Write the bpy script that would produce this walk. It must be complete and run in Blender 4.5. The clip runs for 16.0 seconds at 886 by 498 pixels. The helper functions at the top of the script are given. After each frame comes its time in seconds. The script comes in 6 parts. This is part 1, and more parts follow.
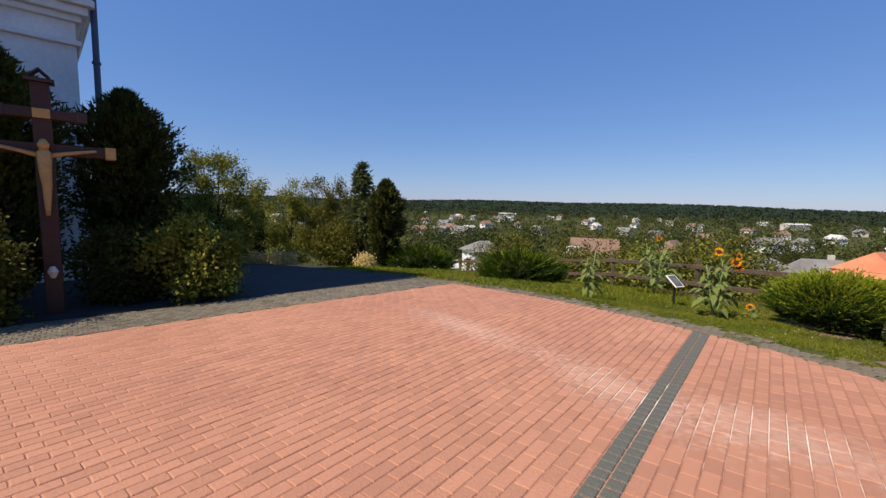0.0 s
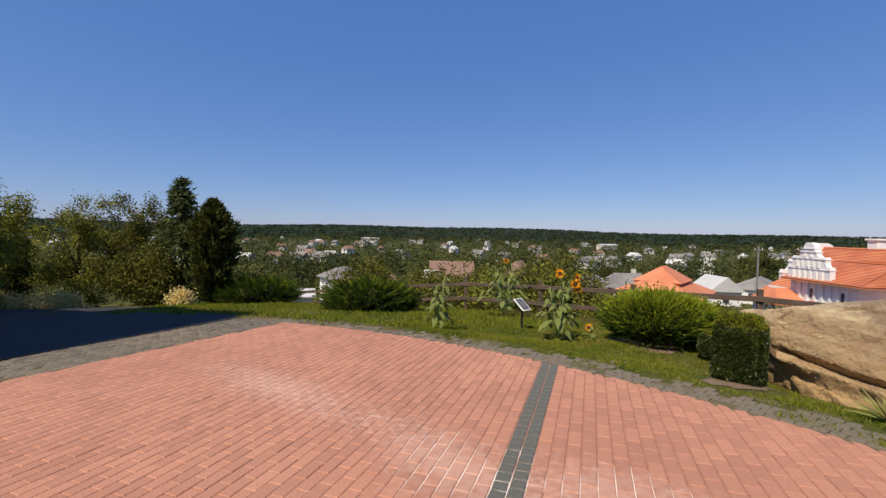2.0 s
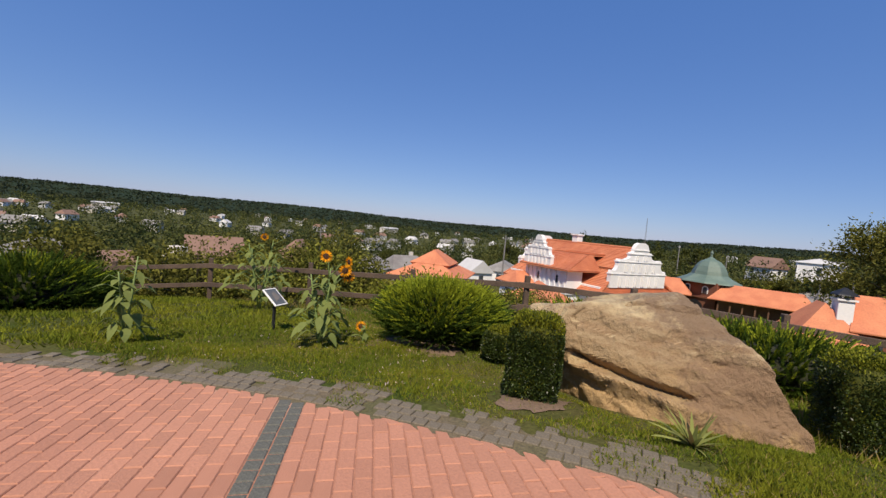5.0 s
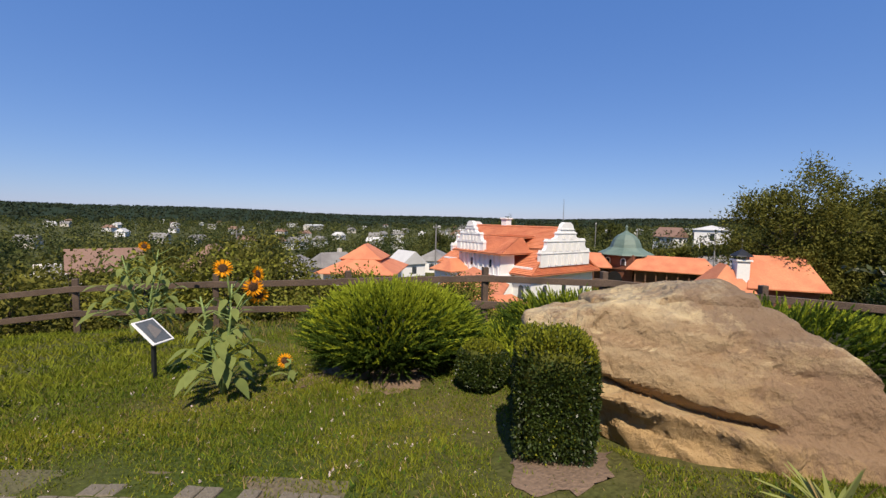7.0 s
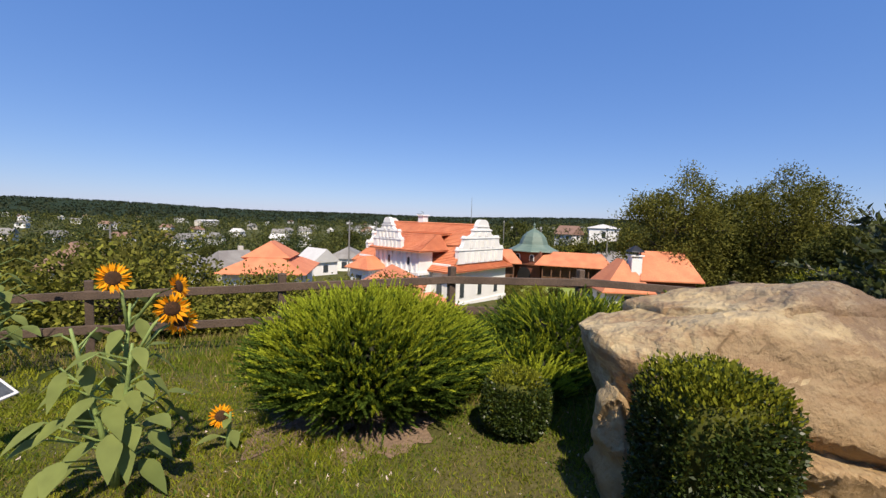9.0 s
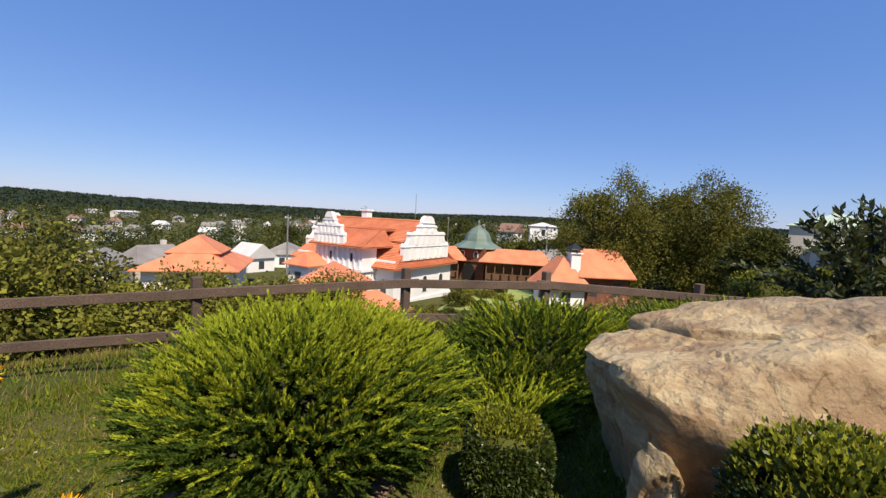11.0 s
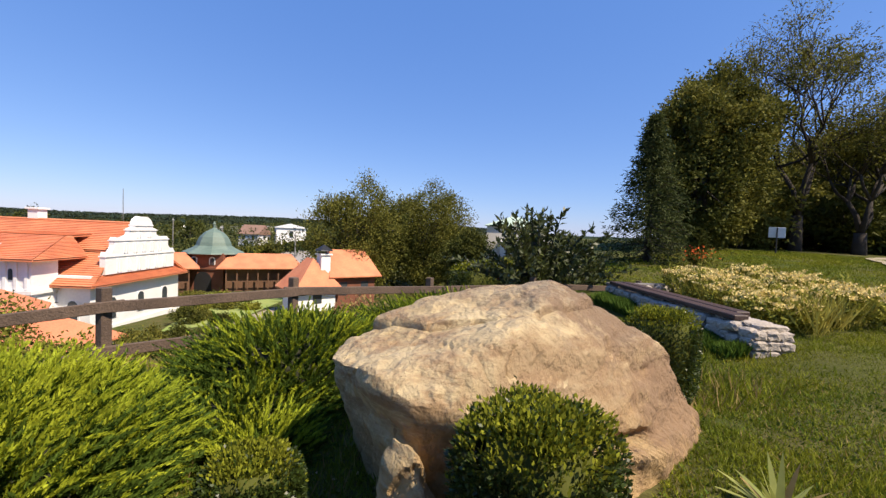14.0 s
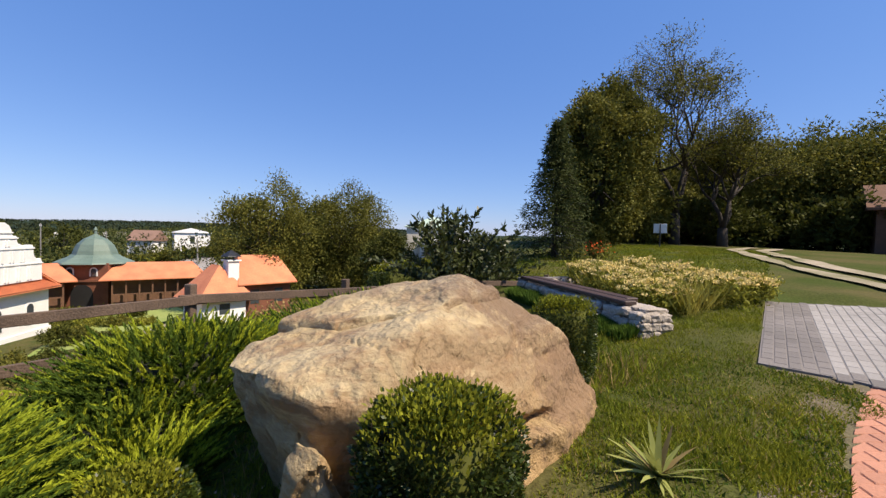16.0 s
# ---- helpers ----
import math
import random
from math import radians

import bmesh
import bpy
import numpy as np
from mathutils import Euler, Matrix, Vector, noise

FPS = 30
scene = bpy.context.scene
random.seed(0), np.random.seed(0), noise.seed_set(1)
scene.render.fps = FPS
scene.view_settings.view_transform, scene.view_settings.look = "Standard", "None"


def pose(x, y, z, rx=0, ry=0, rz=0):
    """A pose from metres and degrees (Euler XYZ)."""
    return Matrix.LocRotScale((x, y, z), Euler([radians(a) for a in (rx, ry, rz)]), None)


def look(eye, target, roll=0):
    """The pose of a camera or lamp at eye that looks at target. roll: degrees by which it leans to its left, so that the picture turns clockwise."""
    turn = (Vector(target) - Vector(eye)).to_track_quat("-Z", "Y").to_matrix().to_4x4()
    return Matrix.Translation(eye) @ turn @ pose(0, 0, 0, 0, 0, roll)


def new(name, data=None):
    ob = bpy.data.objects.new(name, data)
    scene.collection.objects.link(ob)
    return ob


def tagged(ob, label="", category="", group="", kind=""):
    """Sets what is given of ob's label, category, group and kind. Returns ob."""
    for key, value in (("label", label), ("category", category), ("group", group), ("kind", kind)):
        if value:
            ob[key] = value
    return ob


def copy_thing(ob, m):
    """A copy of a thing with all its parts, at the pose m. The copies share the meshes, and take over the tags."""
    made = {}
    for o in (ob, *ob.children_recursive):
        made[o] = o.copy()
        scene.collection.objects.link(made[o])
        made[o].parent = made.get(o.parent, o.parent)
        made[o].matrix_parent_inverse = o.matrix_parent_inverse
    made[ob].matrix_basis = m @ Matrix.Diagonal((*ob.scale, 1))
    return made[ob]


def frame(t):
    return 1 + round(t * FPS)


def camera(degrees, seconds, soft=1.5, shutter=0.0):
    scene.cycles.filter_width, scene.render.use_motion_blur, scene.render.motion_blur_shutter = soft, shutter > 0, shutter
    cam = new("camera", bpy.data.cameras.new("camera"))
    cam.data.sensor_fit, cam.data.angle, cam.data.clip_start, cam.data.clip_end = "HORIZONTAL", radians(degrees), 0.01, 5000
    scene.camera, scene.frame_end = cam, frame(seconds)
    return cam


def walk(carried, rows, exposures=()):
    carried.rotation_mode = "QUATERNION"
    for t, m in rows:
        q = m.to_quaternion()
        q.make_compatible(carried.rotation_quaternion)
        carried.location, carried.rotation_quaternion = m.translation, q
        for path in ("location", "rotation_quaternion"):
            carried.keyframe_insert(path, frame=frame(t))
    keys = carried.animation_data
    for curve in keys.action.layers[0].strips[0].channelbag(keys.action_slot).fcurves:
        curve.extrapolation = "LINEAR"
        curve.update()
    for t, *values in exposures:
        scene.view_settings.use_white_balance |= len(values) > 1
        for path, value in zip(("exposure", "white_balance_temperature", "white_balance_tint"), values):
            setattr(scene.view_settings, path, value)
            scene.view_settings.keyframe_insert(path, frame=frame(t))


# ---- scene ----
cam = camera(94.3, 16.0, soft=1.4)
PATH = [
    (0, (-0.173, -0.262, 1.540), (-0.190, 1.727, 1.329), 1.44),
    (0.5, (-0.020, 0.002, 1.552), (0.375, 1.957, 1.403), 1.84),
    (1, (0.140, 0.284, 1.545), (0.833, 2.157, 1.435), 1.24),
    (1.5, (0.270, 0.548, 1.531), (0.958, 2.424, 1.444), 1.37),
    (2, (0.412, 0.799, 1.517), (1.039, 2.696, 1.440), 1.17),
    (2.5, (0.573, 1.083, 1.483), (1.195, 2.983, 1.412), 1.01),
    (3, (0.857, 1.349, 1.458), (1.592, 3.208, 1.393), 1.04),
    (3.5, (1.068, 1.606, 1.431), (2.108, 3.312, 1.346), 3.10),
    (4, (1.289, 1.882, 1.421), (2.594, 3.394, 1.328), 4.42),
    (4.5, (1.479, 2.084, 1.416), (2.783, 3.596, 1.310), 4.26),
    (5, (1.720, 2.315, 1.384), (3.197, 3.658, 1.269), 5.22),
    (5.2, (1.815, 2.411, 1.361), (3.368, 3.666, 1.258), 5.68),
    (7.3, (2.729, 3.516, 1.304), (4.419, 4.577, 1.173), 1.22),
    (7.5, (2.800, 3.596, 1.269), (4.502, 4.640, 1.156), 1.13),
    (8, (2.933, 3.897, 1.266), (4.790, 4.629, 1.137), 1.76),
    (8.2, (2.950, 4.090, 1.244), (4.831, 4.756, 1.122), 2.01),
    (10.3, (3.753, 4.848, 1.208), (5.612, 5.564, 1.030), 1.85),
    (10.5, (3.796, 4.881, 1.204), (5.664, 5.571, 1.025), 2.35),
    (11, (3.875, 4.981, 1.200), (5.825, 5.400, 1.052), 2.99),
    (11.5, (3.907, 5.041, 1.205), (5.871, 5.391, 1.064), 3.00),
    (12, (3.944, 5.032, 1.206), (5.932, 5.205, 1.074), 3.40),
    (12.5, (3.950, 5.033, 1.221), (5.945, 5.097, 1.094), 3.03),
    (13, (3.975, 5.004, 1.222), (5.958, 4.766, 1.111), 3.34),
    (13.5, (3.982, 4.962, 1.219), (5.910, 4.441, 1.124), 3.00),
    (14, (3.958, 4.943, 1.232), (5.813, 4.202, 1.148), 2.53),
    (14.5, (3.934, 4.918, 1.254), (5.716, 4.014, 1.175), 1.02),
    (15, (3.923, 4.900, 1.246), (5.659, 3.910, 1.172), 1.15),
    (15.5, (3.937, 4.886, 1.226), (5.639, 3.837, 1.163), 1.56),
    (16, (3.928, 4.879, 1.198), (5.608, 3.796, 1.135), 1.45),
]
walk(cam, [(t, look(eye, target, roll)) for t, eye, target, roll in PATH],
     exposures=((0, 0.20, 6780, 11), (1, 0.09, 6760, 12), (5, 0.08, 6720, 14), (8, 0.33, 6700, 13), (11, 0.42, 6840, 14.5), (13, 0.58, 6880, 14.5), (14.2, 0.66, 6920, 14.5), (16, 0.56, 6920, 14)))

# world, sun, exposure
SUN_AZ, SUN_EL = 235.0, 53.0
world = bpy.data.worlds.new("sky")
scene.world = world
world.use_nodes = True
wn = world.node_tree
sky = wn.nodes.new("ShaderNodeTexSky")
sky.sky_type, sky.sun_disc = "NISHITA", False
sky.sun_elevation, sky.sun_rotation = radians(SUN_EL), radians(SUN_AZ)
sky.altitude, sky.air_density, sky.dust_density, sky.ozone_density = 150, 1.0, 0.2, 2.6
wn.nodes["Background"].inputs[1].default_value = 0.098
deep = wn.nodes.new("ShaderNodeMix")
deep.data_type = "RGBA"
deep.inputs[0].default_value = 0.5
deep.inputs[7].default_value = (0.46, 2.0, 6.6, 1)
wn.links.new(sky.outputs[0], deep.inputs[6])
wn.links.new(deep.outputs[2], wn.nodes["Background"].inputs[0])
sun_data = bpy.data.lights.new("sun", "SUN")
sun_data.energy, sun_data.angle, sun_data.color = 5.0, radians(0.53), (1.0, 0.895, 0.73)
sun = new("sun", sun_data)
sun_way = Vector((math.sin(radians(SUN_AZ)) * math.cos(radians(SUN_EL)), math.cos(radians(SUN_AZ)) * math.cos(radians(SUN_EL)), math.sin(radians(SUN_EL))))
sun.matrix_world = look(sun_way * 50, (0, 0, 0))
rng = np.random.default_rng(7)


# ---------- materials ----------
def mat(name, base, rough=0.8, spread=0.25, scale=6.0, bump=0.3, metal=0.0, second=None, big=0.6, coords="Object", island=0.0, leaf=False, fine=9.0, dist=0.02, rand=0.0, lo=0.35, hi=0.65):
    """Two scales of noise over a base colour, with bump; island or rand vary piece by piece; leaf lets light through."""
    m = bpy.data.materials.new(name)
    m.use_nodes = True
    nt = m.node_tree
    n, l = nt.nodes, nt.links
    b = n["Principled BSDF"]
    b.inputs["Roughness"].default_value, b.inputs["Metallic"].default_value = rough, metal
    tc = n.new("ShaderNodeTexCoord")
    n1, n2 = n.new("ShaderNodeTexNoise"), n.new("ShaderNodeTexNoise")
    n1.inputs["Scale"].default_value, n1.inputs["Detail"].default_value = scale * fine, 5
    n2.inputs["Scale"].default_value, n2.inputs["Detail"].default_value = scale * big, 4
    for k in (n1, n2):
        l.new(tc.outputs[coords], k.inputs["Vector"])
    other = second or tuple(c * (1 - spread) for c in base)
    mix = n.new("ShaderNodeMix")
    mix.data_type = "RGBA"
    mix.inputs[6].default_value, mix.inputs[7].default_value = (*base, 1), (*other, 1)
    ramp = n.new("ShaderNodeMapRange")
    ramp.inputs[1].default_value, ramp.inputs[2].default_value = lo, hi
    l.new(n2.outputs["Fac"], ramp.inputs[0])
    l.new(ramp.outputs[0], mix.inputs[0])
    hsv = n.new("ShaderNodeHueSaturation")
    l.new(mix.outputs[2], hsv.inputs["Color"])
    val = n.new("ShaderNodeMapRange")
    val.inputs[1].default_value, val.inputs[2].default_value = 0.25, 0.75
    val.inputs[3].default_value, val.inputs[4].default_value = 1 - spread, 1 + spread
    l.new(n1.outputs["Fac"], val.inputs[0])
    out = val.outputs[0]
    if island or rand:
        src = n.new("ShaderNodeNewGeometry") if island else n.new("ShaderNodeObjectInfo")
        amount = island or rand
        r2 = n.new("ShaderNodeMapRange")
        r2.inputs[3].default_value, r2.inputs[4].default_value = 1 - amount, 1 + amount
        l.new(src.outputs["Random Per Island" if island else "Random"], r2.inputs[0])
        mul = n.new("ShaderNodeMath")
        mul.operation = "MULTIPLY"
        l.new(out, mul.inputs[0])
        l.new(r2.outputs[0], mul.inputs[1])
        out = mul.outputs[0]
    l.new(out, hsv.inputs["Value"])
    l.new(hsv.outputs[0], b.inputs["Base Color"])
    if bump:
        bp = n.new("ShaderNodeBump")
        bp.inputs["Strength"].default_value, bp.inputs["Distance"].default_value = bump, dist
        l.new(n1.outputs["Fac"], bp.inputs["Height"])
        l.new(bp.outputs[0], b.inputs["Normal"])
    if leaf:
        b.inputs["Specular IOR Level"].default_value = 0.12 if rough > 0.5 else 0.5
        tr = n.new("ShaderNodeBsdfTranslucent")
        ms = n.new("ShaderNodeMixShader")
        ms.inputs[0].default_value = 0.28
        l.new(hsv.outputs[0], tr.inputs[0])
        l.new(b.outputs[0], ms.inputs[1])
        l.new(tr.outputs[0], ms.inputs[2])
        l.new(ms.outputs[0], n["Material Output"].inputs[0])
    return m


def leafmat(name, base, second, island=0.35, rough=0.7):
    base, second = [(r * 1.12, g * 0.96, b) for r, g, b in (base, second)]
    return mat(name, base, rough, 0.18, 1.2, 0, second=second, island=island, leaf=True, big=0.8)


M = dict(
    paver=mat("red_paver", (0.402, 0.184, 0.116), 0.85, 0.10, 1.0, 0.3, second=(0.445, 0.208, 0.130), big=0.5, fine=60, rand=0.10, coords="Generated"),
    pavers=mat("red_pavers", (0.402, 0.184, 0.116), 0.85, 0.10, 1.0, 0.3, second=(0.45, 0.212, 0.133), big=0.45, fine=60, island=0.10),
    joint=mat("joint_sand", (0.34, 0.16, 0.10), 0.95, 0.3, 1.0, 0.3, second=(0.42, 0.24, 0.165), big=0.42, fine=40, lo=0.50, hi=0.62),
    sett=mat("grey_sett", (0.085, 0.088, 0.075), 0.9, 0.3, 1.0, 0.5, second=(0.12, 0.12, 0.10), fine=60, island=0.25),
    greysett=mat("weathered_sett", (0.128, 0.112, 0.084), 0.9, 0.3, 1.0, 0.5, second=(0.165, 0.135, 0.092), fine=60, island=0.25),
    greypaver=mat("grey_paver", (0.17, 0.155, 0.143), 0.9, 0.15, 1.0, 0.3, fine=60, island=0.12),
    palepaver=mat("pale_paver", (0.30, 0.285, 0.265), 0.9, 0.12, 1.0, 0.3, fine=60, island=0.08),
    asphalt=mat("asphalt", (0.026, 0.027, 0.031), 0.9, 0.3, 3.0, 0.5, fine=40),
    bark=mat("bark", (0.045, 0.036, 0.028), 0.95, 0.35, 6.0, 0.8),
    rail=mat("weathered_rail", (0.115, 0.078, 0.055), 0.85, 0.35, 4.0, 0.5, fine=14),
    beam=mat("stained_beam", (0.055, 0.030, 0.022), 0.6, 0.3, 4.0, 0.4),
    white=mat("lime_wash", (0.80, 0.80, 0.78), 0.9, 0.05, 0.6, 0.15, second=(0.72, 0.72, 0.70)),
    cream=mat("cream_render", (0.62, 0.58, 0.50), 0.9, 0.08, 0.6, 0.1),
    churchwall=mat("church_plaster", (0.80, 0.81, 0.82), 0.9, 0.08, 1.2, 0.2, second=(0.66, 0.67, 0.68)),
    tile=mat("orange_roof_tile", (0.60, 0.225, 0.105), 0.75, 0.12, 1.0, 0.4, second=(0.50, 0.165, 0.078), island=0.06, fine=8),
    slate=mat("grey_roof", (0.24, 0.235, 0.22), 0.85, 0.15, 1.0, 0.2, second=(0.17, 0.16, 0.15)),
    paleroof=mat("pale_roof", (0.55, 0.55, 0.53), 0.7, 0.1, 1.0, 0.1),
    brownroof=mat("brown_roof", (0.24, 0.145, 0.105), 0.85, 0.15, 1.0, 0.2),
    teal=mat("patina_copper", (0.14, 0.20, 0.165), 0.6, 0.15, 1.0, 0.1, second=(0.105, 0.16, 0.13)),
    greenroof=mat("pale_green_roof", (0.40, 0.52, 0.42), 0.6, 0.08, 1.0, 0.1),
    brick=mat("brick_red", (0.20, 0.075, 0.042), 0.9, 0.25, 2.0, 0.3, fine=12),
    timber=mat("brown_timber", (0.15, 0.075, 0.042), 0.85, 0.3, 2.0, 0.3),
    dark=mat("opening_shade", (0.02, 0.02, 0.022), 0.6, 0.2, 2.0, 0),
    glass=mat("window_glass", (0.05, 0.06, 0.07), 0.12, 0.1, 1.0, 0),
    metal=mat("dark_metal", (0.05, 0.052, 0.055), 0.45, 0.2, 4.0, 0.1, metal=0.6),
    pipe=mat("blue_pipe", (0.05, 0.07, 0.12), 0.5, 0.2, 4.0, 0.1),
    paperwhite=mat("sign_white", (0.75, 0.75, 0.72), 0.4, 0.05, 2.0, 0),
    print_=mat("sign_print", (0.11, 0.12, 0.12), 0.4, 0.3, 9.0, 0),
    crosswood=mat("cross_wood", (0.055, 0.021, 0.013), 0.6, 0.3, 4.0, 0.3),
    gold=mat("figure_gold", (0.50, 0.30, 0.10), 0.55, 0.2, 5.0, 0.2),
    kerbsoil=mat("trodden_soil", (0.150, 0.115, 0.072), 0.95, 0.35, 2.0, 0.8, second=(0.095, 0.090, 0.035), fine=24),
    dirt=mat("bare_soil", (0.20, 0.135, 0.088), 0.95, 0.3, 3.0, 0.8, fine=14),
    path=mat("sandy_track", (0.34, 0.285, 0.205), 0.95, 0.25, 1.5, 0.5, second=(0.16, 0.15, 0.07), fine=20),
    road=mat("road_grey", (0.30, 0.28, 0.255), 0.9, 0.12, 1.0, 0.2),
    fieldstone=mat("fieldstone", (0.31, 0.265, 0.21), 0.9, 0.25, 3.0, 0.7, second=(0.28, 0.25, 0.22), island=0.2, fine=12),
    jun=leafmat("juniper_leaf", (0.080, 0.145, 0.018), (0.048, 0.098, 0.014)),
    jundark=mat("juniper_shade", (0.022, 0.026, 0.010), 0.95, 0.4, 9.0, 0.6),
    juntip=leafmat("juniper_tip", (0.30, 0.39, 0.028), (0.20, 0.30, 0.022)),
    box=leafmat("box_leaf", (0.042, 0.075, 0.012), (0.024, 0.048, 0.009), 0.45, 0.42),
    boxtip=leafmat("box_tip", (0.22, 0.26, 0.022), (0.11, 0.16, 0.016), 0.45),
    grass=leafmat("grass_blade", (0.185, 0.225, 0.018), (0.115, 0.175, 0.015)),
    drygrass=leafmat("dry_grass", (0.30, 0.25, 0.10), (0.21, 0.19, 0.07)),
    clover=leafmat("clover_leaf", (0.075, 0.15, 0.020), (0.055, 0.12, 0.018)),
    sunleaf=leafmat("sunflower_leaf", (0.17, 0.235, 0.065), (0.12, 0.18, 0.05)),
    petal=leafmat("sunflower_petal", (0.80, 0.42, 0.015), (0.75, 0.35, 0.01), 0.15),
    disc=mat("sunflower_disc", (0.10, 0.045, 0.015), 0.95, 0.4, 60, 0.8),
    stem=mat("green_stem", (0.20, 0.28, 0.08), 0.7, 0.2, 5, 0.2),
    leaf_dark=leafmat("tree_leaf_dark", (0.070, 0.088, 0.016), (0.045, 0.062, 0.012)),
    glossleaf=leafmat("glossy_leaf", (0.060, 0.085, 0.022), (0.034, 0.055, 0.015), 0.4, 0.45),
    leaf_ridge=leafmat("ridge_leaf", (0.034, 0.050, 0.022), (0.022, 0.035, 0.016), 0.3),
    # far_leaf: lit and shaded parts of the crowns are put into its two colours
    leaf_far=mat("far_leaf", (0.125, 0.130, 0.034), 0.8, 0.25, 0.06, 0, second=(0.030, 0.045, 0.014), island=0.45, leaf=True, big=1.6, lo=0.42, hi=0.56),
    leaf_mid=leafmat("tree_leaf", (0.145, 0.160, 0.028), (0.085, 0.105, 0.020), 0.45),
    leaf_light=leafmat("tree_leaf_light", (0.21, 0.24, 0.035), (0.14, 0.18, 0.028)),
    needle=leafmat("spruce_needle", (0.060, 0.085, 0.024), (0.036, 0.058, 0.017)),
    pine=leafmat("pine_needle", (0.105, 0.145, 0.045), (0.065, 0.100, 0.032)),
    sedum=leafmat("sedum_flower", (0.74, 0.68, 0.26), (0.62, 0.60, 0.26), 0.2),
    lily=leafmat("yellow_blade", (0.42, 0.40, 0.08), (0.26, 0.30, 0.06)),
    orange=leafmat("orange_flower", (0.75, 0.16, 0.03), (0.6, 0.12, 0.03), 0.2),
    yucca=leafmat("yucca_leaf", (0.26, 0.32, 0.09), (0.17, 0.24, 0.07)),
    daisy=leafmat("white_clover", (0.75, 0.72, 0.66), (0.65, 0.63, 0.55), 0.15),
)


def salt_bloom(m, colour, amount, grain):
    """Pale lime efflorescence in three long patches over the paving, broken up by noise."""
    n, l = m.node_tree.nodes, m.node_tree.links
    b = n["Principled BSDF"]
    old = b.inputs["Base Color"].links[0].from_socket
    geo = n.new("ShaderNodeNewGeometry")
    nz = n.new("ShaderNodeTexNoise")
    nz.inputs["Scale"].default_value, nz.inputs["Detail"].default_value = grain, 6
    l.new(geo.outputs["Position"], nz.inputs["Vector"])
    for x, y, turn, wide, long in ((0.10, 5.55, 35, 0.42, 1.9), (1.40, 3.35, 20, 0.45, 1.25), (2.25, 2.55, 30, 0.50, 0.95)):
        mp = n.new("ShaderNodeMapping")
        mp.vector_type = "TEXTURE"
        mp.inputs["Location"].default_value = (x, y, 0)
        mp.inputs["Rotation"].default_value = (0, 0, radians(turn))
        mp.inputs["Scale"].default_value = (wide, long, 100)
        l.new(geo.outputs["Position"], mp.inputs[0])
        ln = n.new("ShaderNodeVectorMath")
        ln.operation = "LENGTH"
        l.new(mp.outputs[0], ln.inputs[0])
        ad = n.new("ShaderNodeMath")
        ad.operation = "MULTIPLY_ADD"
        ad.inputs[1].default_value = 2.4
        l.new(nz.outputs["Fac"], ad.inputs[0])
        l.new(ln.outputs["Value"], ad.inputs[2])
        mr = n.new("ShaderNodeMapRange")
        mr.inputs[1].default_value, mr.inputs[2].default_value, mr.inputs[3].default_value, mr.inputs[4].default_value = 1.35, 2.15, amount, 0.0
        l.new(ad.outputs[0], mr.inputs[0])
        mx = n.new("ShaderNodeMix")
        mx.data_type = "RGBA"
        mx.inputs[7].default_value = (*colour, 1)
        l.new(mr.outputs[0], mx.inputs[0])
        l.new(old, mx.inputs[6])
        old = mx.outputs[2]
    l.new(old, b.inputs["Base Color"])


salt_bloom(M["joint"], (0.82, 0.72, 0.63), 0.95, 3.0)
salt_bloom(M["paver"], (0.66, 0.47, 0.38), 0.30, 16.0)
salt_bloom(M["pavers"], (0.66, 0.47, 0.38), 0.30, 16.0)


# ---------- mesh helpers ----------
def finish(ob_name, verts, faces, material, parent=None, label="", smooth=False, origin=None):
    me = bpy.data.meshes.new(ob_name)
    me.from_pydata([tuple(v) for v in verts], [], [tuple(f) for f in faces])
    me.materials.append(material)
    if smooth:
        me.polygons.foreach_set("use_smooth", [True] * len(me.polygons))
    ob = new(ob_name, me)
    if parent is not None:
        ob.parent = parent
    if label:
        ob["label"] = label
    return ob


def part(name, bm, material, parent=None, label="", smooth=False):
    me = bpy.data.meshes.new(name)
    bm.to_mesh(me)
    bm.free()
    me.materials.append(material)
    if smooth:
        me.polygons.foreach_set("use_smooth", [True] * len(me.polygons))
    ob = new(name, me)
    if parent is not None:
        ob.parent = parent
    if label:
        ob["label"] = label
    return ob


def thing(name, at, label, category, group="", kind="", rz=0.0):
    ob = new(name)
    ob.matrix_world = pose(*at, 0, 0, rz)
    return tagged(ob, label, category, group, kind)


def box(bm, x0, x1, y0, y1, z0, z1, bevel=0.0, m=None):
    vs = [bm.verts.new(v) for v in ((x0, y0, z0), (x1, y0, z0), (x1, y1, z0), (x0, y1, z0), (x0, y0, z1), (x1, y0, z1), (x1, y1, z1), (x0, y1, z1))]
    fs = [bm.faces.new([vs[i] for i in f]) for f in ((3, 2, 1, 0), (4, 5, 6, 7), (0, 1, 5, 4), (1, 2, 6, 5), (2, 3, 7, 6), (3, 0, 4, 7))]
    if bevel:
        es = list({e for f in fs for e in f.edges})
        r = bmesh.ops.bevel(bm, geom=es, offset=bevel, segments=1, affect="EDGES")
        vs = list({v for f in r["faces"] for v in f.verts} | {v for v in vs if v.is_valid})
    if m is not None:
        bmesh.ops.transform(bm, matrix=m, verts=vs)
    return vs


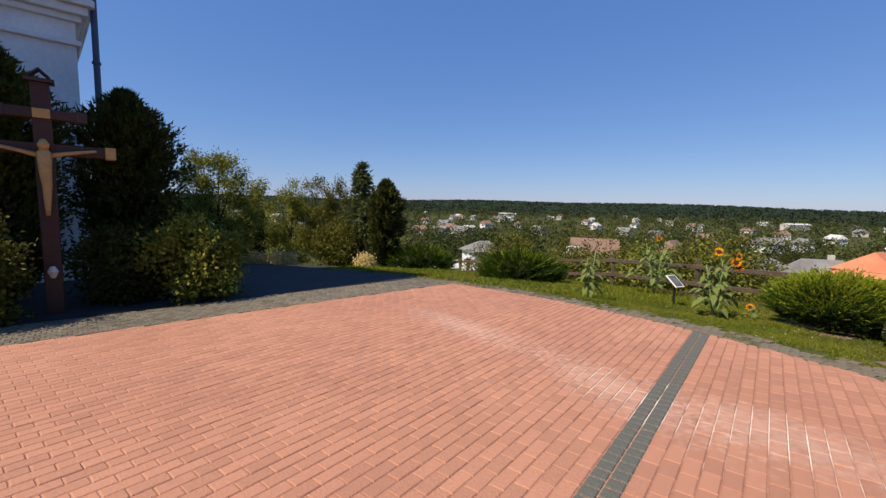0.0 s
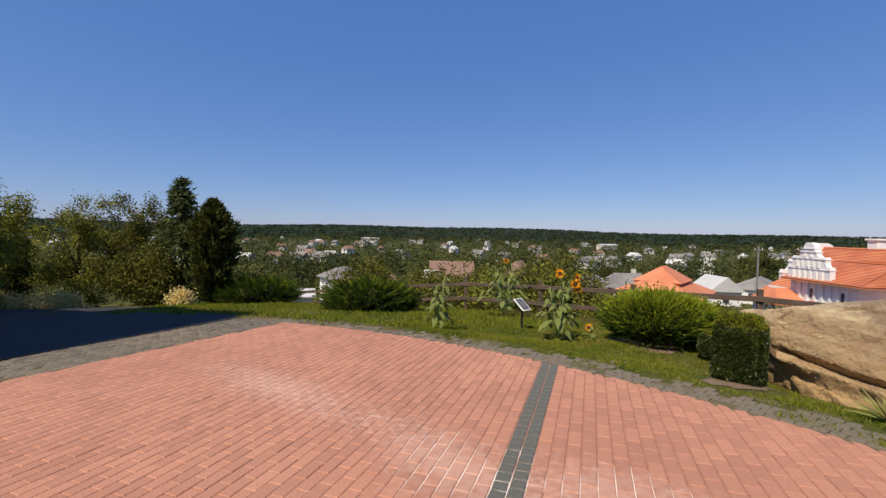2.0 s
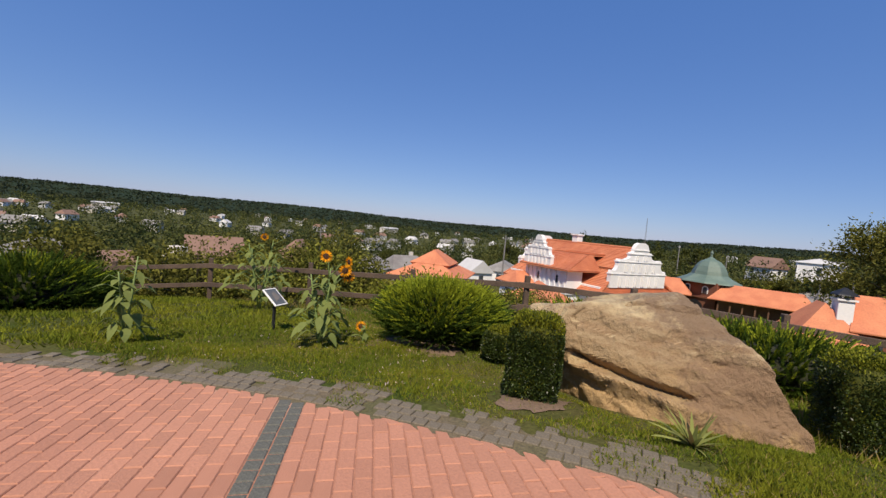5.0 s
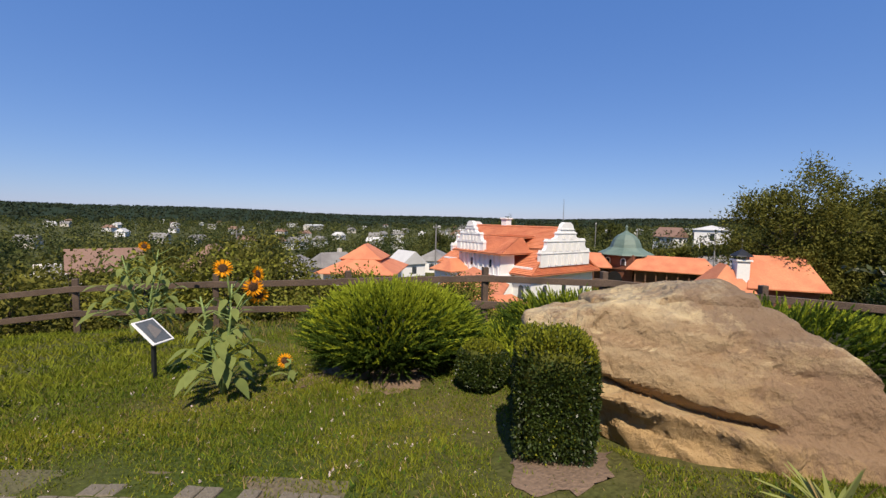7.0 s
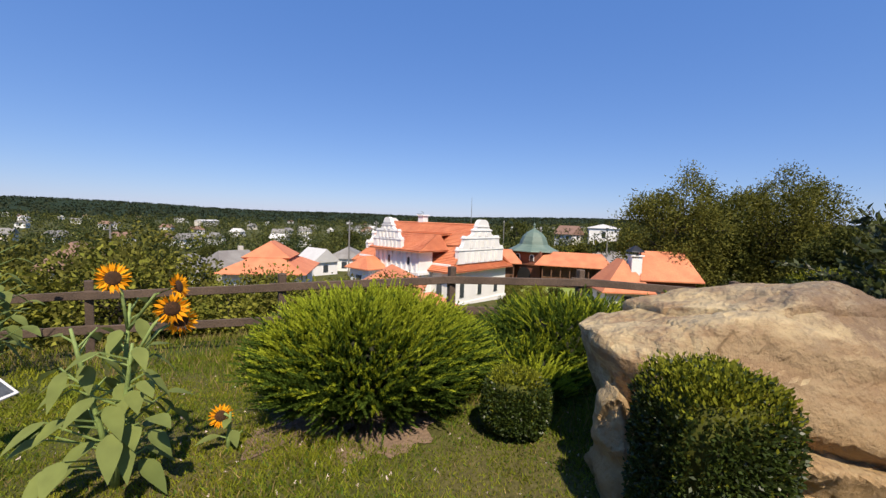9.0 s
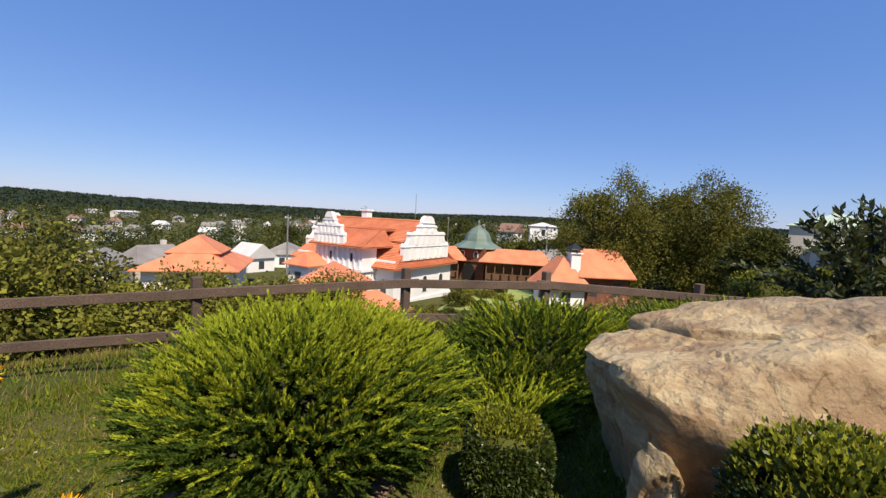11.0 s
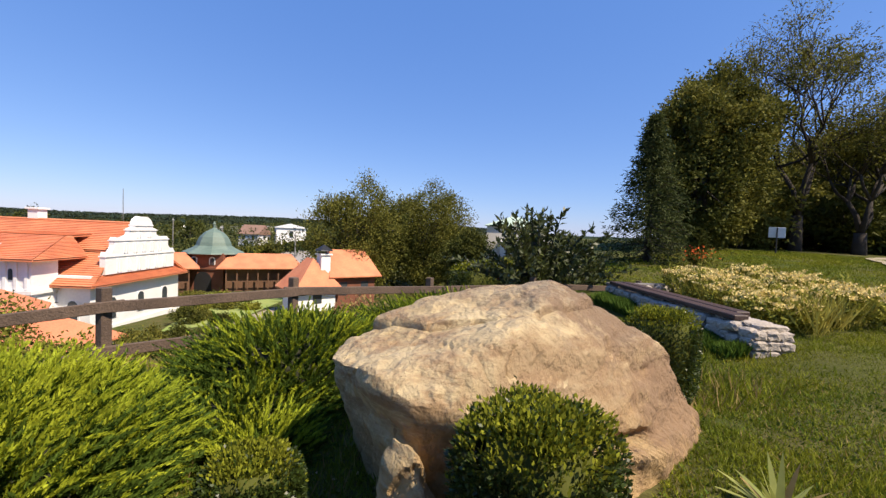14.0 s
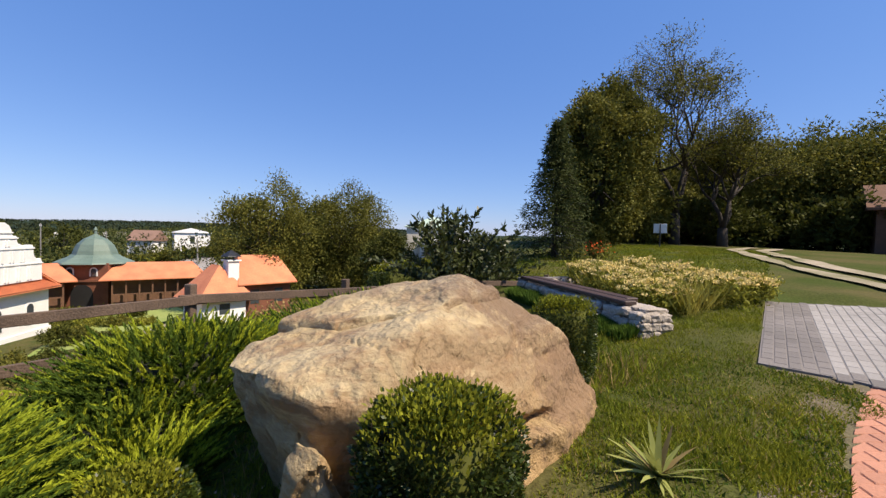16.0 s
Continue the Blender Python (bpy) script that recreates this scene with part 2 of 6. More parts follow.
def prism(bm, outline, z0, z1):
    """A block over an outline of (x, y)."""
    lo = [bm.verts.new((x, y, z0)) for x, y in outline]
    hi = [bm.verts.new((x, y, z1)) for x, y in outline]
    k = len(outline)
    bm.faces.new(lo[::-1]), bm.faces.new(hi)
    for i in range(k):
        bm.faces.new((lo[i], lo[(i + 1) % k], hi[(i + 1) % k], hi[i]))


def tube(bm, pts, radii, sides=8):
    """A tapered tube along points."""
    rings = []
    for i, p in enumerate(pts):
        p = Vector(p)
        d = (Vector(pts[min(i + 1, len(pts) - 1)]) - Vector(pts[max(i - 1, 0)])).normalized()
        a = d.orthogonal().normalized()
        c = d.cross(a)
        rings.append([bm.verts.new(p + (a * math.cos(t) + c * math.sin(t)) * radii[i]) for t in (2 * math.pi * k / sides for k in range(sides))])
    for r, s in zip(rings, rings[1:]):
        for k in range(sides):
            bm.faces.new((r[k], r[(k + 1) % sides], s[(k + 1) % sides], s[k]))
    bm.faces.new(rings[0][::-1]), bm.faces.new(rings[-1])


def smoothstep(a, b, x):
    t = np.clip((np.asarray(x, float) - a) / (b - a), 0, 1)
    return t * t * (3 - 2 * t)


def leaves(name, pts, dirs, lengths, widths, material, parent=None, label="", fold=0.25, kind="", tri=False):
    """Many leaves, each a pointed blade of four corners (or three) that points along its direction."""
    pts, dirs = np.asarray(pts, float), np.asarray(dirs, float)
    n = len(pts)
    dirs = dirs / np.maximum(np.linalg.norm(dirs, axis=1, keepdims=True), 1e-6)
    side = np.cross(dirs, rng.normal(size=(n, 3)))
    side /= np.maximum(np.linalg.norm(side, axis=1, keepdims=True), 1e-6)
    up = np.cross(side, dirs)
    L, W = np.broadcast_to(lengths, n)[:, None], np.broadcast_to(widths, n)[:, None]
    mid = pts + dirs * L * 0.45
    v = np.stack([pts, mid + side * W * 0.5 + up * W * fold, pts + dirs * L, mid - side * W * 0.5 + up * W * fold], 1).reshape(-1, 3)
    k = 4
    if tri:
        k = 3
        v = np.stack([pts - side * W * 0.5, pts + side * W * 0.5, pts + dirs * L], 1).reshape(-1, 3)
    me = bpy.data.meshes.new(name)
    me.vertices.add(k * n), me.loops.add(k * n), me.polygons.add(n)
    me.vertices.foreach_set("co", v.ravel())
    me.loops.foreach_set("vertex_index", np.arange(k * n))
    me.polygons.foreach_set("loop_start", np.arange(n) * k)
    me.polygons.foreach_set("loop_total", np.full(n, k))
    me.update(calc_edges=True)
    me.materials.append(material)
    ob = new(name, me)
    if parent is not None:
        ob.parent = parent
    if label:
        ob["label"] = label
    if kind:
        ob["kind"] = kind
    return ob


# ---------- the lie of the land ----------
CX, CY, CR = -9.0, -1.0, 13.85


def beyond(x, y):
    return np.hypot(x - CX, y - CY) - CR


def plane(x, y):
    return 0.0238 * np.clip(x, -25, 25) - 0.0345 * np.clip(y, -11, 25)


def land(x, y):
    x, y = np.asarray(x, float), np.asarray(y, float)
    r = beyond(x, y)
    az = np.degrees(np.arctan2(x - 3.0, y - 3.0))
    d = np.hypot(x - 3.0, y - 3.0)
    valley = smoothstep(128, 104, az) * smoothstep(-80, -25, az)
    fall = 0.115 * np.clip(r - 2.2, 0, 4.3) + 0.29 * np.clip(r - 6.5, 0, 24) + 0.06 * np.clip(r - 30.5, 0, 25)
    deep = 5.5 * smoothstep(70, 260, d) * smoothstep(95, 55, az)
    lift = 4.5 * smoothstep(70, 140, d) * smoothstep(70, 100, az)
    z = plane(x, y) - 0.17 * smoothstep(0.35, 1.8, r) * smoothstep(142, 122, az) - valley * (fall + deep - lift)
    # the valley floor, and far wooded hills on the other side
    ridge = 29 - 12 * smoothstep(15, 85, az) + 5 * np.sin(np.radians(az) * 5.0) + 3 * np.sin(np.radians(az) * 13 + 1)
    hills = smoothstep(700, 2300, d) * (ridge + 13) * np.where(az < 124, 1, 0.4)
    east = smoothstep(112, 130, az) * (0.022 * np.clip(d - 8, 0, 14) - 0.02 * np.clip(d - 40, 0, 80))
    return z + hills + east

# ---------- ground ----------
def ground_material():
    m = mat("meadow_ground", (0.050, 0.068, 0.014), 0.95, 0.35, 1.3, 0.8, second=(0.095, 0.085, 0.032), big=0.5, fine=22)
    m.node_tree.nodes["Principled BSDF"].inputs["Specular IOR Level"].default_value = 0.08
    nt = m.node_tree
    n, l = nt.nodes, nt.links
    # far woods darker than the meadow, by distance over the land
    geo = n.new("ShaderNodeNewGeometry")
    ln = n.new("ShaderNodeVectorMath")
    ln.operation = "LENGTH"
    l.new(geo.outputs["Position"], ln.inputs[0])
    mr = n.new("ShaderNodeMapRange")
    mr.inputs[1].default_value, mr.inputs[2].default_value = 70, 260
    l.new(ln.outputs["Value"], mr.inputs[0])
    nz = n.new("ShaderNodeTexNoise")
    nz.inputs["Scale"].default_value, nz.inputs["Detail"].default_value = 0.06, 9
    l.new(geo.outputs["Position"], nz.inputs["Vector"])
    cr = n.new("ShaderNodeMix")
    cr.data_type = "RGBA"
    cr.inputs[6].default_value, cr.inputs[7].default_value = (0.034, 0.045, 0.014, 1), (0.105, 0.105, 0.040, 1)
    l.new(nz.outputs["Fac"], cr.inputs[0])
    # closed forest on the far hills
    ridge = n.new("ShaderNodeMapRange")
    ridge.inputs[1].default_value, ridge.inputs[2].default_value = 650, 950
    l.new(ln.outputs["Value"], ridge.inputs[0])
    wood = n.new("ShaderNodeMix")
    wood.data_type = "RGBA"
    wood.inputs[7].default_value = (0.020, 0.032, 0.014, 1)
    l.new(ridge.outputs[0], wood.inputs[0])
    l.new(cr.outputs[2], wood.inputs[6])
    cr = wood
    mx = n.new("ShaderNodeMix")
    mx.data_type = "RGBA"
    b = n["Principled BSDF"]
    old = b.inputs["Base Color"].links[0].from_socket
    l.new(mr.outputs[0], mx.inputs[0])
    l.new(old, mx.inputs[6])
    l.new(cr.outputs[2], mx.inputs[7])
    l.new(mx.outputs[2], b.inputs["Base Color"])
    return m


def make_ground():
    radii = list(np.arange(0.0, 13.0, 0.22))
    while radii[-1] < 4200:
        radii.append(radii[-1] * 1.055)
    na = 240
    verts, faces = [], []
    for r in radii:
        a = np.arange(na) * 2 * np.pi / na
        x, y = 3.5 + r * np.sin(a), 4.0 + r * np.cos(a)
        z = land(x, y)
        inside = smoothstep(0.30, 0.0, beyond(x, y)) * smoothstep(60, 40, np.full(na, r))
        z = z - 0.09 * inside
        z = z - 0.08 * smoothstep(0.02, 0.3, 5.5 - 0.33 * (y - 0.46) - x) * smoothstep(0.6, 0.3, y) * smoothstep(-4.9, -4.5, y) * (r < 14)
        if r < 14:
            z = z + np.array([0.03 * noise.noise((u * 1.4, v * 1.4, 0)) for u, v in zip(x, y)]) * (1 - inside)
        if r > 1500:
            z = z + np.array([5 * noise.noise((u * 0.012, v * 0.012, 0)) for u, v in zip(x, y)])
        verts += list(zip(x, y, z))
    for i in range(len(radii) - 1):
        for j in range(na):
            k = (j + 1) % na
            faces.append((i * na + j, i * na + k, (i + 1) * na + k, (i + 1) * na + j))
    g = finish("ground", verts, faces, ground_material(), smooth=True)
    return tagged(g, "green meadow falling away to a wooded valley", "ground", kind="structure")


make_ground()

# ---------- plaza ----------
ROW = math.atan2(0.617, 0.787)            # the rows run along the dark strip
U = np.array([math.sin(ROW), math.cos(ROW)])
V = np.array([U[1], -U[0]])
S0 = np.array([3.32, 5.22])               # where the strip meets the edge
LEFT_A, LEFT_B = np.array([-5.49, 4.55]), np.array([-0.10, 9.45])
BAND = 1.28                               # width of the sett band along that side
LN = np.array([-(LEFT_B - LEFT_A)[1], (LEFT_B - LEFT_A)[0]])
LN = LN / np.linalg.norm(LN)


def left_of(x, y):
    """How far beyond the plaza's straight side."""
    return (x - LEFT_A[0]) * LN[0] + (y - LEFT_A[1]) * LN[1]


def block_mesh(w, l, h=0.06, c=0.006):
    """One paver with a chamfered top, lying at the origin."""
    a, b = w / 2, l / 2
    verts = [(-a, -b, -h), (a, -b, -h), (a, b, -h), (-a, b, -h), (-a, -b, -c), (a, -b, -c), (a, b, -c), (-a, b, -c),
             (-a + c, -b + c, 0), (a - c, -b + c, 0), (a - c, b - c, 0), (-a + c, b - c, 0)]
    faces = []
    for o in (0, 4):
        for i in range(4):
            j = (i + 1) % 4
            faces.append((o + i, o + j, o + 4 + j, o + 4 + i))
    faces.append((8, 9, 10, 11))
    return verts, faces


def lay(places, w, l, material, parent, near, name, label):
    """Pavers at (x, y, turn): the near ones each an object on one mesh, the rest one mesh."""
    verts, faces = block_mesh(w, l)
    me = bpy.data.meshes.new(name)
    me.from_pydata(verts, [], faces)
    me.materials.append(M["paver"] if material is M["pavers"] else material)
    va = np.array(verts)
    out_v, out_f, count, made = [], [], 0, 0
    tilt = math.atan(-0.0345), math.atan(0.0238)
    for x, y, turn in places:
        z = float(plane(x, y)) + rng.normal() * 0.0012 + (0.004 + 0.005 * rng.random() if name == "kerb_sett" else 0)
        if near(x, y) and made < 300 and (material is not M["pavers"] or beyond(x, y) < -0.2):
            ob = new(name, me)
            ob.parent = parent
            ob.matrix_world = Matrix.Translation((x, y, z)) @ Matrix.Rotation(-tilt[1], 4, "Y") @ Matrix.Rotation(tilt[0], 4, "X") @ Matrix.Rotation(turn, 4, "Z")
            made += 1
            continue
        c, s = math.cos(turn), math.sin(turn)
        p = np.stack([x + va[:, 0] * c - va[:, 1] * s, y + va[:, 0] * s + va[:, 1] * c, va[:, 2]], 1)
        if material is M["pavers"]:
            # pavers at the rim are cut to the arc
            far = np.hypot(p[:, 0] - CX, p[:, 1] - CY)
            k = np.minimum(1, (CR - 0.008) / far)
            p[:, 0], p[:, 1] = CX + (p[:, 0] - CX) * k, CY + (p[:, 1] - CY) * k
        p[:, 2] += plane(p[:, 0], p[:, 1]) + (z - float(plane(x, y)))
        out_v.append(p)
        out_f.append(np.array([(*f,) for f in faces]) + count)
        count += len(va)
    if out_v:
        ob = finish(name + "_field", np.concatenate(out_v), np.concatenate(out_f).tolist(), material, parent, label)
        ob["kind"] = "stuff"


def make_plaza():
    # bedding under the pavers, reaching the plaza's edge
    arc = [(CX + (CR - 0.04) * math.sin(a), CY + (CR - 0.04) * math.cos(a)) for a in np.linspace(radians(36.5), radians(135), 60)]
    pts = [tuple(LEFT_B)] + [p for p in arc if left_of(*p) < 0 and p[1] > 0.25] + [(4.8, 0.2), (-12, 0.2), (-11.5, float(LEFT_A[1] - (LEFT_A[0] + 11.5) * (LEFT_B - LEFT_A)[1] / (LEFT_B - LEFT_A)[0]))]
    bm = bmesh.new()
    lo = [bm.verts.new((x, y, float(plane(x, y)) - 0.08)) for x, y in pts]
    hi = [bm.verts.new((x, y, float(plane(x, y)) - 0.007)) for x, y in pts]
    mid = bm.verts.new((-3.0, 3.0, float(plane(-3.0, 3.0)) - 0.007))
    for i in range(len(pts)):
        j = (i + 1) % len(pts)
        bm.faces.new((lo[i], lo[j], hi[j], hi[i])), bm.faces.new((mid, hi[i], hi[j]))
    bmesh.ops.recalc_face_normals(bm, faces=bm.faces)
    plaza = tagged(part("pavement", bm, M["joint"]), "sunlit plaza of worn red concrete pavers with sandy joints", "pavement", kind="structure")
    red, dark, edge = [], [], []
    turn = -ROW
    w, l = 0.106, 0.206
    for i in range(-130, 60):
        for j in range(-84, 40):
            du, dv = (j + (0.5 if i % 2 else 0.0)) * l, (i + 0.5) * w
            if -0.105 < dv < 0.105:
                continue
            p = S0 + U * du + V * dv
            r = beyond(*p)
            if r > 0.05 or left_of(*p) > 0.01 or p[1] < 0.3 or p[0] < -11.5:
                continue
            red.append((p[0], p[1], turn + rng.normal() * 0.006))
    for k in range(-66, 2):
        for s in (-0.053, 0.053):
            p = S0 + U * ((k + (0.5 if s > 0 else 0)) * 0.106 - 0.1) + V * s
            if beyond(*p) < 0.02 and p[1] > 0.3:
                dark.append((p[0], p[1], turn + rng.normal() * 0.02))
    # two rows of grey setts along the arc, and a wider band along the straight side
    for row in range(4):
        rr = CR + 0.055 + row * 0.106
        for a in np.arange(radians(40), radians(86), 0.106 / rr):
            x, y = CX + rr * math.sin(a), CY + rr * math.cos(a)
            lost = 0.05 + 0.35 * (row == 3) + 0.45 * float(smoothstep(5.5, 8.0, y)) * (row > 0) + 0.9 * float(smoothstep(2.7, 2.2, y))
            lost += 0.5 * max(0.0, noise.noise((x * 0.9, y * 0.9, 3)))
            if left_of(x, y) < 0.5 and rng.random() > lost:
                edge.append((x, y, -a + rng.normal() * 0.05))
    # trodden soil between and under the border setts
    vs, fs = [], []
    span = np.linspace(radians(38), radians(86), 150)
    for a in span:
        south = float(smoothstep(2.6, 1.9, CY + CR * math.cos(a)))
        for k, off in enumerate((-0.05 - 0.05 * south * (0.6 + noise.noise((a * 40, 0, 0))), 0.10, 0.26, 0.42, 0.56)):
            x, y = CX + (CR + off) * math.sin(a), CY + (CR + off) * math.cos(a)
            vs.append((x, y, float(plane(x, y)) - 0.001 + (0.016 * noise.noise((x * 3, y * 3, 1)) - 0.004 * k if k > 0 else -0.005) - 0.004 * south))
    for i in range(len(span) - 1):
        for k in range(4):
            fs.append((i * 5 + k, i * 5 + k + 1, i * 5 + k + 6, i * 5 + k + 5))
    tagged(finish("soil_verge", vs, fs, M["kerbsoil"], smooth=True), "strip of trodden grey-brown soil along the plaza's edge", "soil", kind="structure")
    side_dir = (LEFT_B - LEFT_A) / np.linalg.norm(LEFT_B - LEFT_A)
    ang = math.atan2(side_dir[1], side_dir[0])
    a, b = LEFT_A - side_dir * 7.5, LEFT_B + side_dir * 0.25
    under = [tuple(q) for q in (a - LN * 0.02, b - LN * 0.02, b + LN * BAND, a + LN * BAND)]
    tagged(finish("soil_verge", [(x, y, float(plane(x, y)) - 0.003) for x, y in under], [(0, 1, 2, 3)], M["kerbsoil"]), "grey-brown grit between the border setts", "soil", kind="structure")
    for row in range(12):
        for k in range(-68, 69):
            p = LEFT_A + side_dir * (k + (row % 2) * 0.5) * 0.106 + LN * (0.055 + row * 0.106)
            if rng.random() > 0.06 and beyond(*p) < 0.1:
                edge.append((p[0], p[1], ang + rng.normal() * 0.05))
    lay(red, w - 0.006, l - 0.006, M["pavers"], plaza, lambda x, y: abs(x - 2.0) < 1.0 and abs(y - 3.1) < 1.7, "paver", "field of worn red pavers")
    lay(dark, 0.098, 0.098, M["sett"], plaza, lambda x, y: y > 1.4, "sett", "strip of dark grey setts")
    lay(edge, 0.098, 0.098, M["greysett"], plaza, lambda x, y: x > 2.6, "kerb_sett", "weathered grey border setts")


def sheet(name, pts, material, label, category, lift=0.004, kind="structure", grid=0.6, near=False):
    """A surface over an outline, laid on the land."""
    bm = bmesh.new()
    f = bm.faces.new([bm.verts.new((x, y, 0)) for x, y in pts])
    bmesh.ops.triangulate(bm, faces=[f])
    for _ in range(4):
        es = [e for e in bm.edges if e.calc_length() > grid]
        if not es:
            break
        bmesh.ops.subdivide_edges(bm, edges=es, cuts=1)
        bmesh.ops.triangulate(bm, faces=bm.faces)
    for v in bm.verts:
        v.co.z = float(land(v.co.x, v.co.y)) + lift + (0.03 * noise.noise((v.co.x * 1.4, v.co.y * 1.4, 0)) if near else 0.0)
    return tagged(part(name, bm, material, smooth=True), label, category, kind=kind)


make_plaza()
sheet("asphalt_yard", [tuple(LEFT_A + LN * (BAND + 0.01) - np.array([5.5, 5.0])), tuple(LEFT_B + LN * (BAND + 0.01)), (-1.1, 10.75), (-3.0, 13.4), (-5.5, 16.3), (-10.0, 19.2), (-20, 26), (-26, 18)], M["asphalt"], "dark asphalt yard in the church's shadow", "asphalt", 0.012)


def gz(x, y):
    return float(land(x, y)) + 0.03 * noise.noise((x * 1.4, y * 1.4, 0))


# ---------- boulder ----------
def rock_material():
    m = mat("sandstone", (0.55, 0.44, 0.255), 0.9, 0.16, 2.2, 0.9, second=(0.44, 0.335, 0.18), big=0.8, fine=7, dist=0.04)
    nt = m.node_tree
    n, l = nt.nodes, nt.links
    b = n["Principled BSDF"]
    old = b.inputs["Base Color"].links[0].from_socket
    tc = n.new("ShaderNodeTexCoord")
    # thin rusty beds and dark lichen
    mp = n.new("ShaderNodeMapping")
    mp.inputs["Scale"].default_value = (1.2, 1.2, 4.6)
    mp.inputs["Rotation"].default_value = (0.18, -0.12, 0)
    l.new(tc.outputs["Object"], mp.inputs[0])
    w = n.new("ShaderNodeTexNoise")
    w.inputs["Scale"].default_value, w.inputs["Detail"].default_value, w.inputs["Roughness"].default_value = 2.6, 9, 0.72
    l.new(mp.outputs[0], w.inputs["Vector"])
    r1 = n.new("ShaderNodeMapRange")
    r1.inputs[1].default_value, r1.inputs[2].default_value, r1.inputs[4].default_value = 0.47, 0.60, 0.8
    l.new(w.outputs["Fac"], r1.inputs[0])
    m1 = n.new("ShaderNodeMix")
    m1.data_type = "RGBA"
    m1.inputs[7].default_value = (0.27, 0.165, 0.085, 1)
    l.new(r1.outputs[0], m1.inputs[0])
    l.new(old, m1.inputs[6])
    li = n.new("ShaderNodeTexNoise")
    li.inputs["Scale"].default_value, li.inputs["Detail"].default_value, li.inputs["Roughness"].default_value = 3.2, 10, 0.75
    l.new(tc.outputs["Object"], li.inputs["Vector"])
    r2 = n.new("ShaderNodeMapRange")
    r2.inputs[1].default_value, r2.inputs[2].default_value, r2.inputs[4].default_value = 0.58, 0.72, 0.3
    l.new(li.outputs["Fac"], r2.inputs[0])
    m2 = n.new("ShaderNodeMix")
    m2.data_type = "RGBA"
    m2.inputs[7].default_value = (0.15, 0.125, 0.095, 1)
    l.new(r2.outputs[0], m2.inputs[0])
    l.new(m1.outputs[2], m2.inputs[6])
    # hairline cracks
    ck = n.new("ShaderNodeTexNoise")
    ck.inputs["Scale"].default_value, ck.inputs["Detail"].default_value = 1.9, 5
    l.new(mp.outputs[0], ck.inputs["Vector"])
    sub = n.new("ShaderNodeMath")
    sub.operation = "SUBTRACT"
    sub.inputs[1].default_value = 0.5
    l.new(ck.outputs["Fac"], sub.inputs[0])
    ab = n.new("ShaderNodeMath")
    ab.operation = "ABSOLUTE"
    l.new(sub.outputs[0], ab.inputs[0])
    rk = n.new("ShaderNodeMapRange")
    rk.inputs[1].default_value, rk.inputs[2].default_value, rk.inputs[3].default_value, rk.inputs[4].default_value = 0.0, 0.007, 0.35, 0.0
    l.new(ab.outputs[0], rk.inputs[0])
    mk = n.new("ShaderNodeMix")
    mk.data_type = "RGBA"
    mk.inputs[7].default_value = (0.10, 0.062, 0.035, 1)
    l.new(rk.outputs[0], mk.inputs[0])
    l.new(m2.outputs[2], mk.inputs[6])
    m2 = mk
    # brown broken south-west face, also darkened by facing to offset too strong sunlight
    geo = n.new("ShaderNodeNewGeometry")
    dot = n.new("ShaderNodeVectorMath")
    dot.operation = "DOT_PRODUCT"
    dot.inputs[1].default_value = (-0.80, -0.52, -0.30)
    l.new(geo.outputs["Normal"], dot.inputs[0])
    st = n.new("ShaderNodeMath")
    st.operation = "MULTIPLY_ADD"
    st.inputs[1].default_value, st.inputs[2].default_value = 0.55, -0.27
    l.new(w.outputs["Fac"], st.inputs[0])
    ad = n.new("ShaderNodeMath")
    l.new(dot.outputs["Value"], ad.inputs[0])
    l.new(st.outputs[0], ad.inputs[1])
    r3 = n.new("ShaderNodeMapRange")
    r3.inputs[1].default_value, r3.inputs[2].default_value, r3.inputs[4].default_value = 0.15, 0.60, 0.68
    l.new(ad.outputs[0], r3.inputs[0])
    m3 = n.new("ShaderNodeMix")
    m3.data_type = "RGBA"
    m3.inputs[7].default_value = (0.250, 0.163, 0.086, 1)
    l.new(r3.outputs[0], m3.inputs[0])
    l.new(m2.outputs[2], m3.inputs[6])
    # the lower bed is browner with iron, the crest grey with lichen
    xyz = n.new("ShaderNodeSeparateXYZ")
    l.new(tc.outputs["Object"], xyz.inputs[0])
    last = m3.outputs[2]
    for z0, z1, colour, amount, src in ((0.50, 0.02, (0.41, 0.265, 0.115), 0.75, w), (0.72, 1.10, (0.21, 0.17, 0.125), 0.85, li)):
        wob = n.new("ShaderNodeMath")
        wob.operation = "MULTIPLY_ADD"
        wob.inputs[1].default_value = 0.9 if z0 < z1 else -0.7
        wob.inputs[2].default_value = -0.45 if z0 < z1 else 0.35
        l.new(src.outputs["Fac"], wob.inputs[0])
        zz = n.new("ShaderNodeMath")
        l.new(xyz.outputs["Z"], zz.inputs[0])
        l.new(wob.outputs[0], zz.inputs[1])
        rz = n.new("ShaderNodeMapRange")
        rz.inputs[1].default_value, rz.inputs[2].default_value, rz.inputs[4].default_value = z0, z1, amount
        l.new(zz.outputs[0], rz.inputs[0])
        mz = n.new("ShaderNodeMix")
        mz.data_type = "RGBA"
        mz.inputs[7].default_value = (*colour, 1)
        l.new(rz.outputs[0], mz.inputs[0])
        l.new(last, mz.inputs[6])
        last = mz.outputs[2]
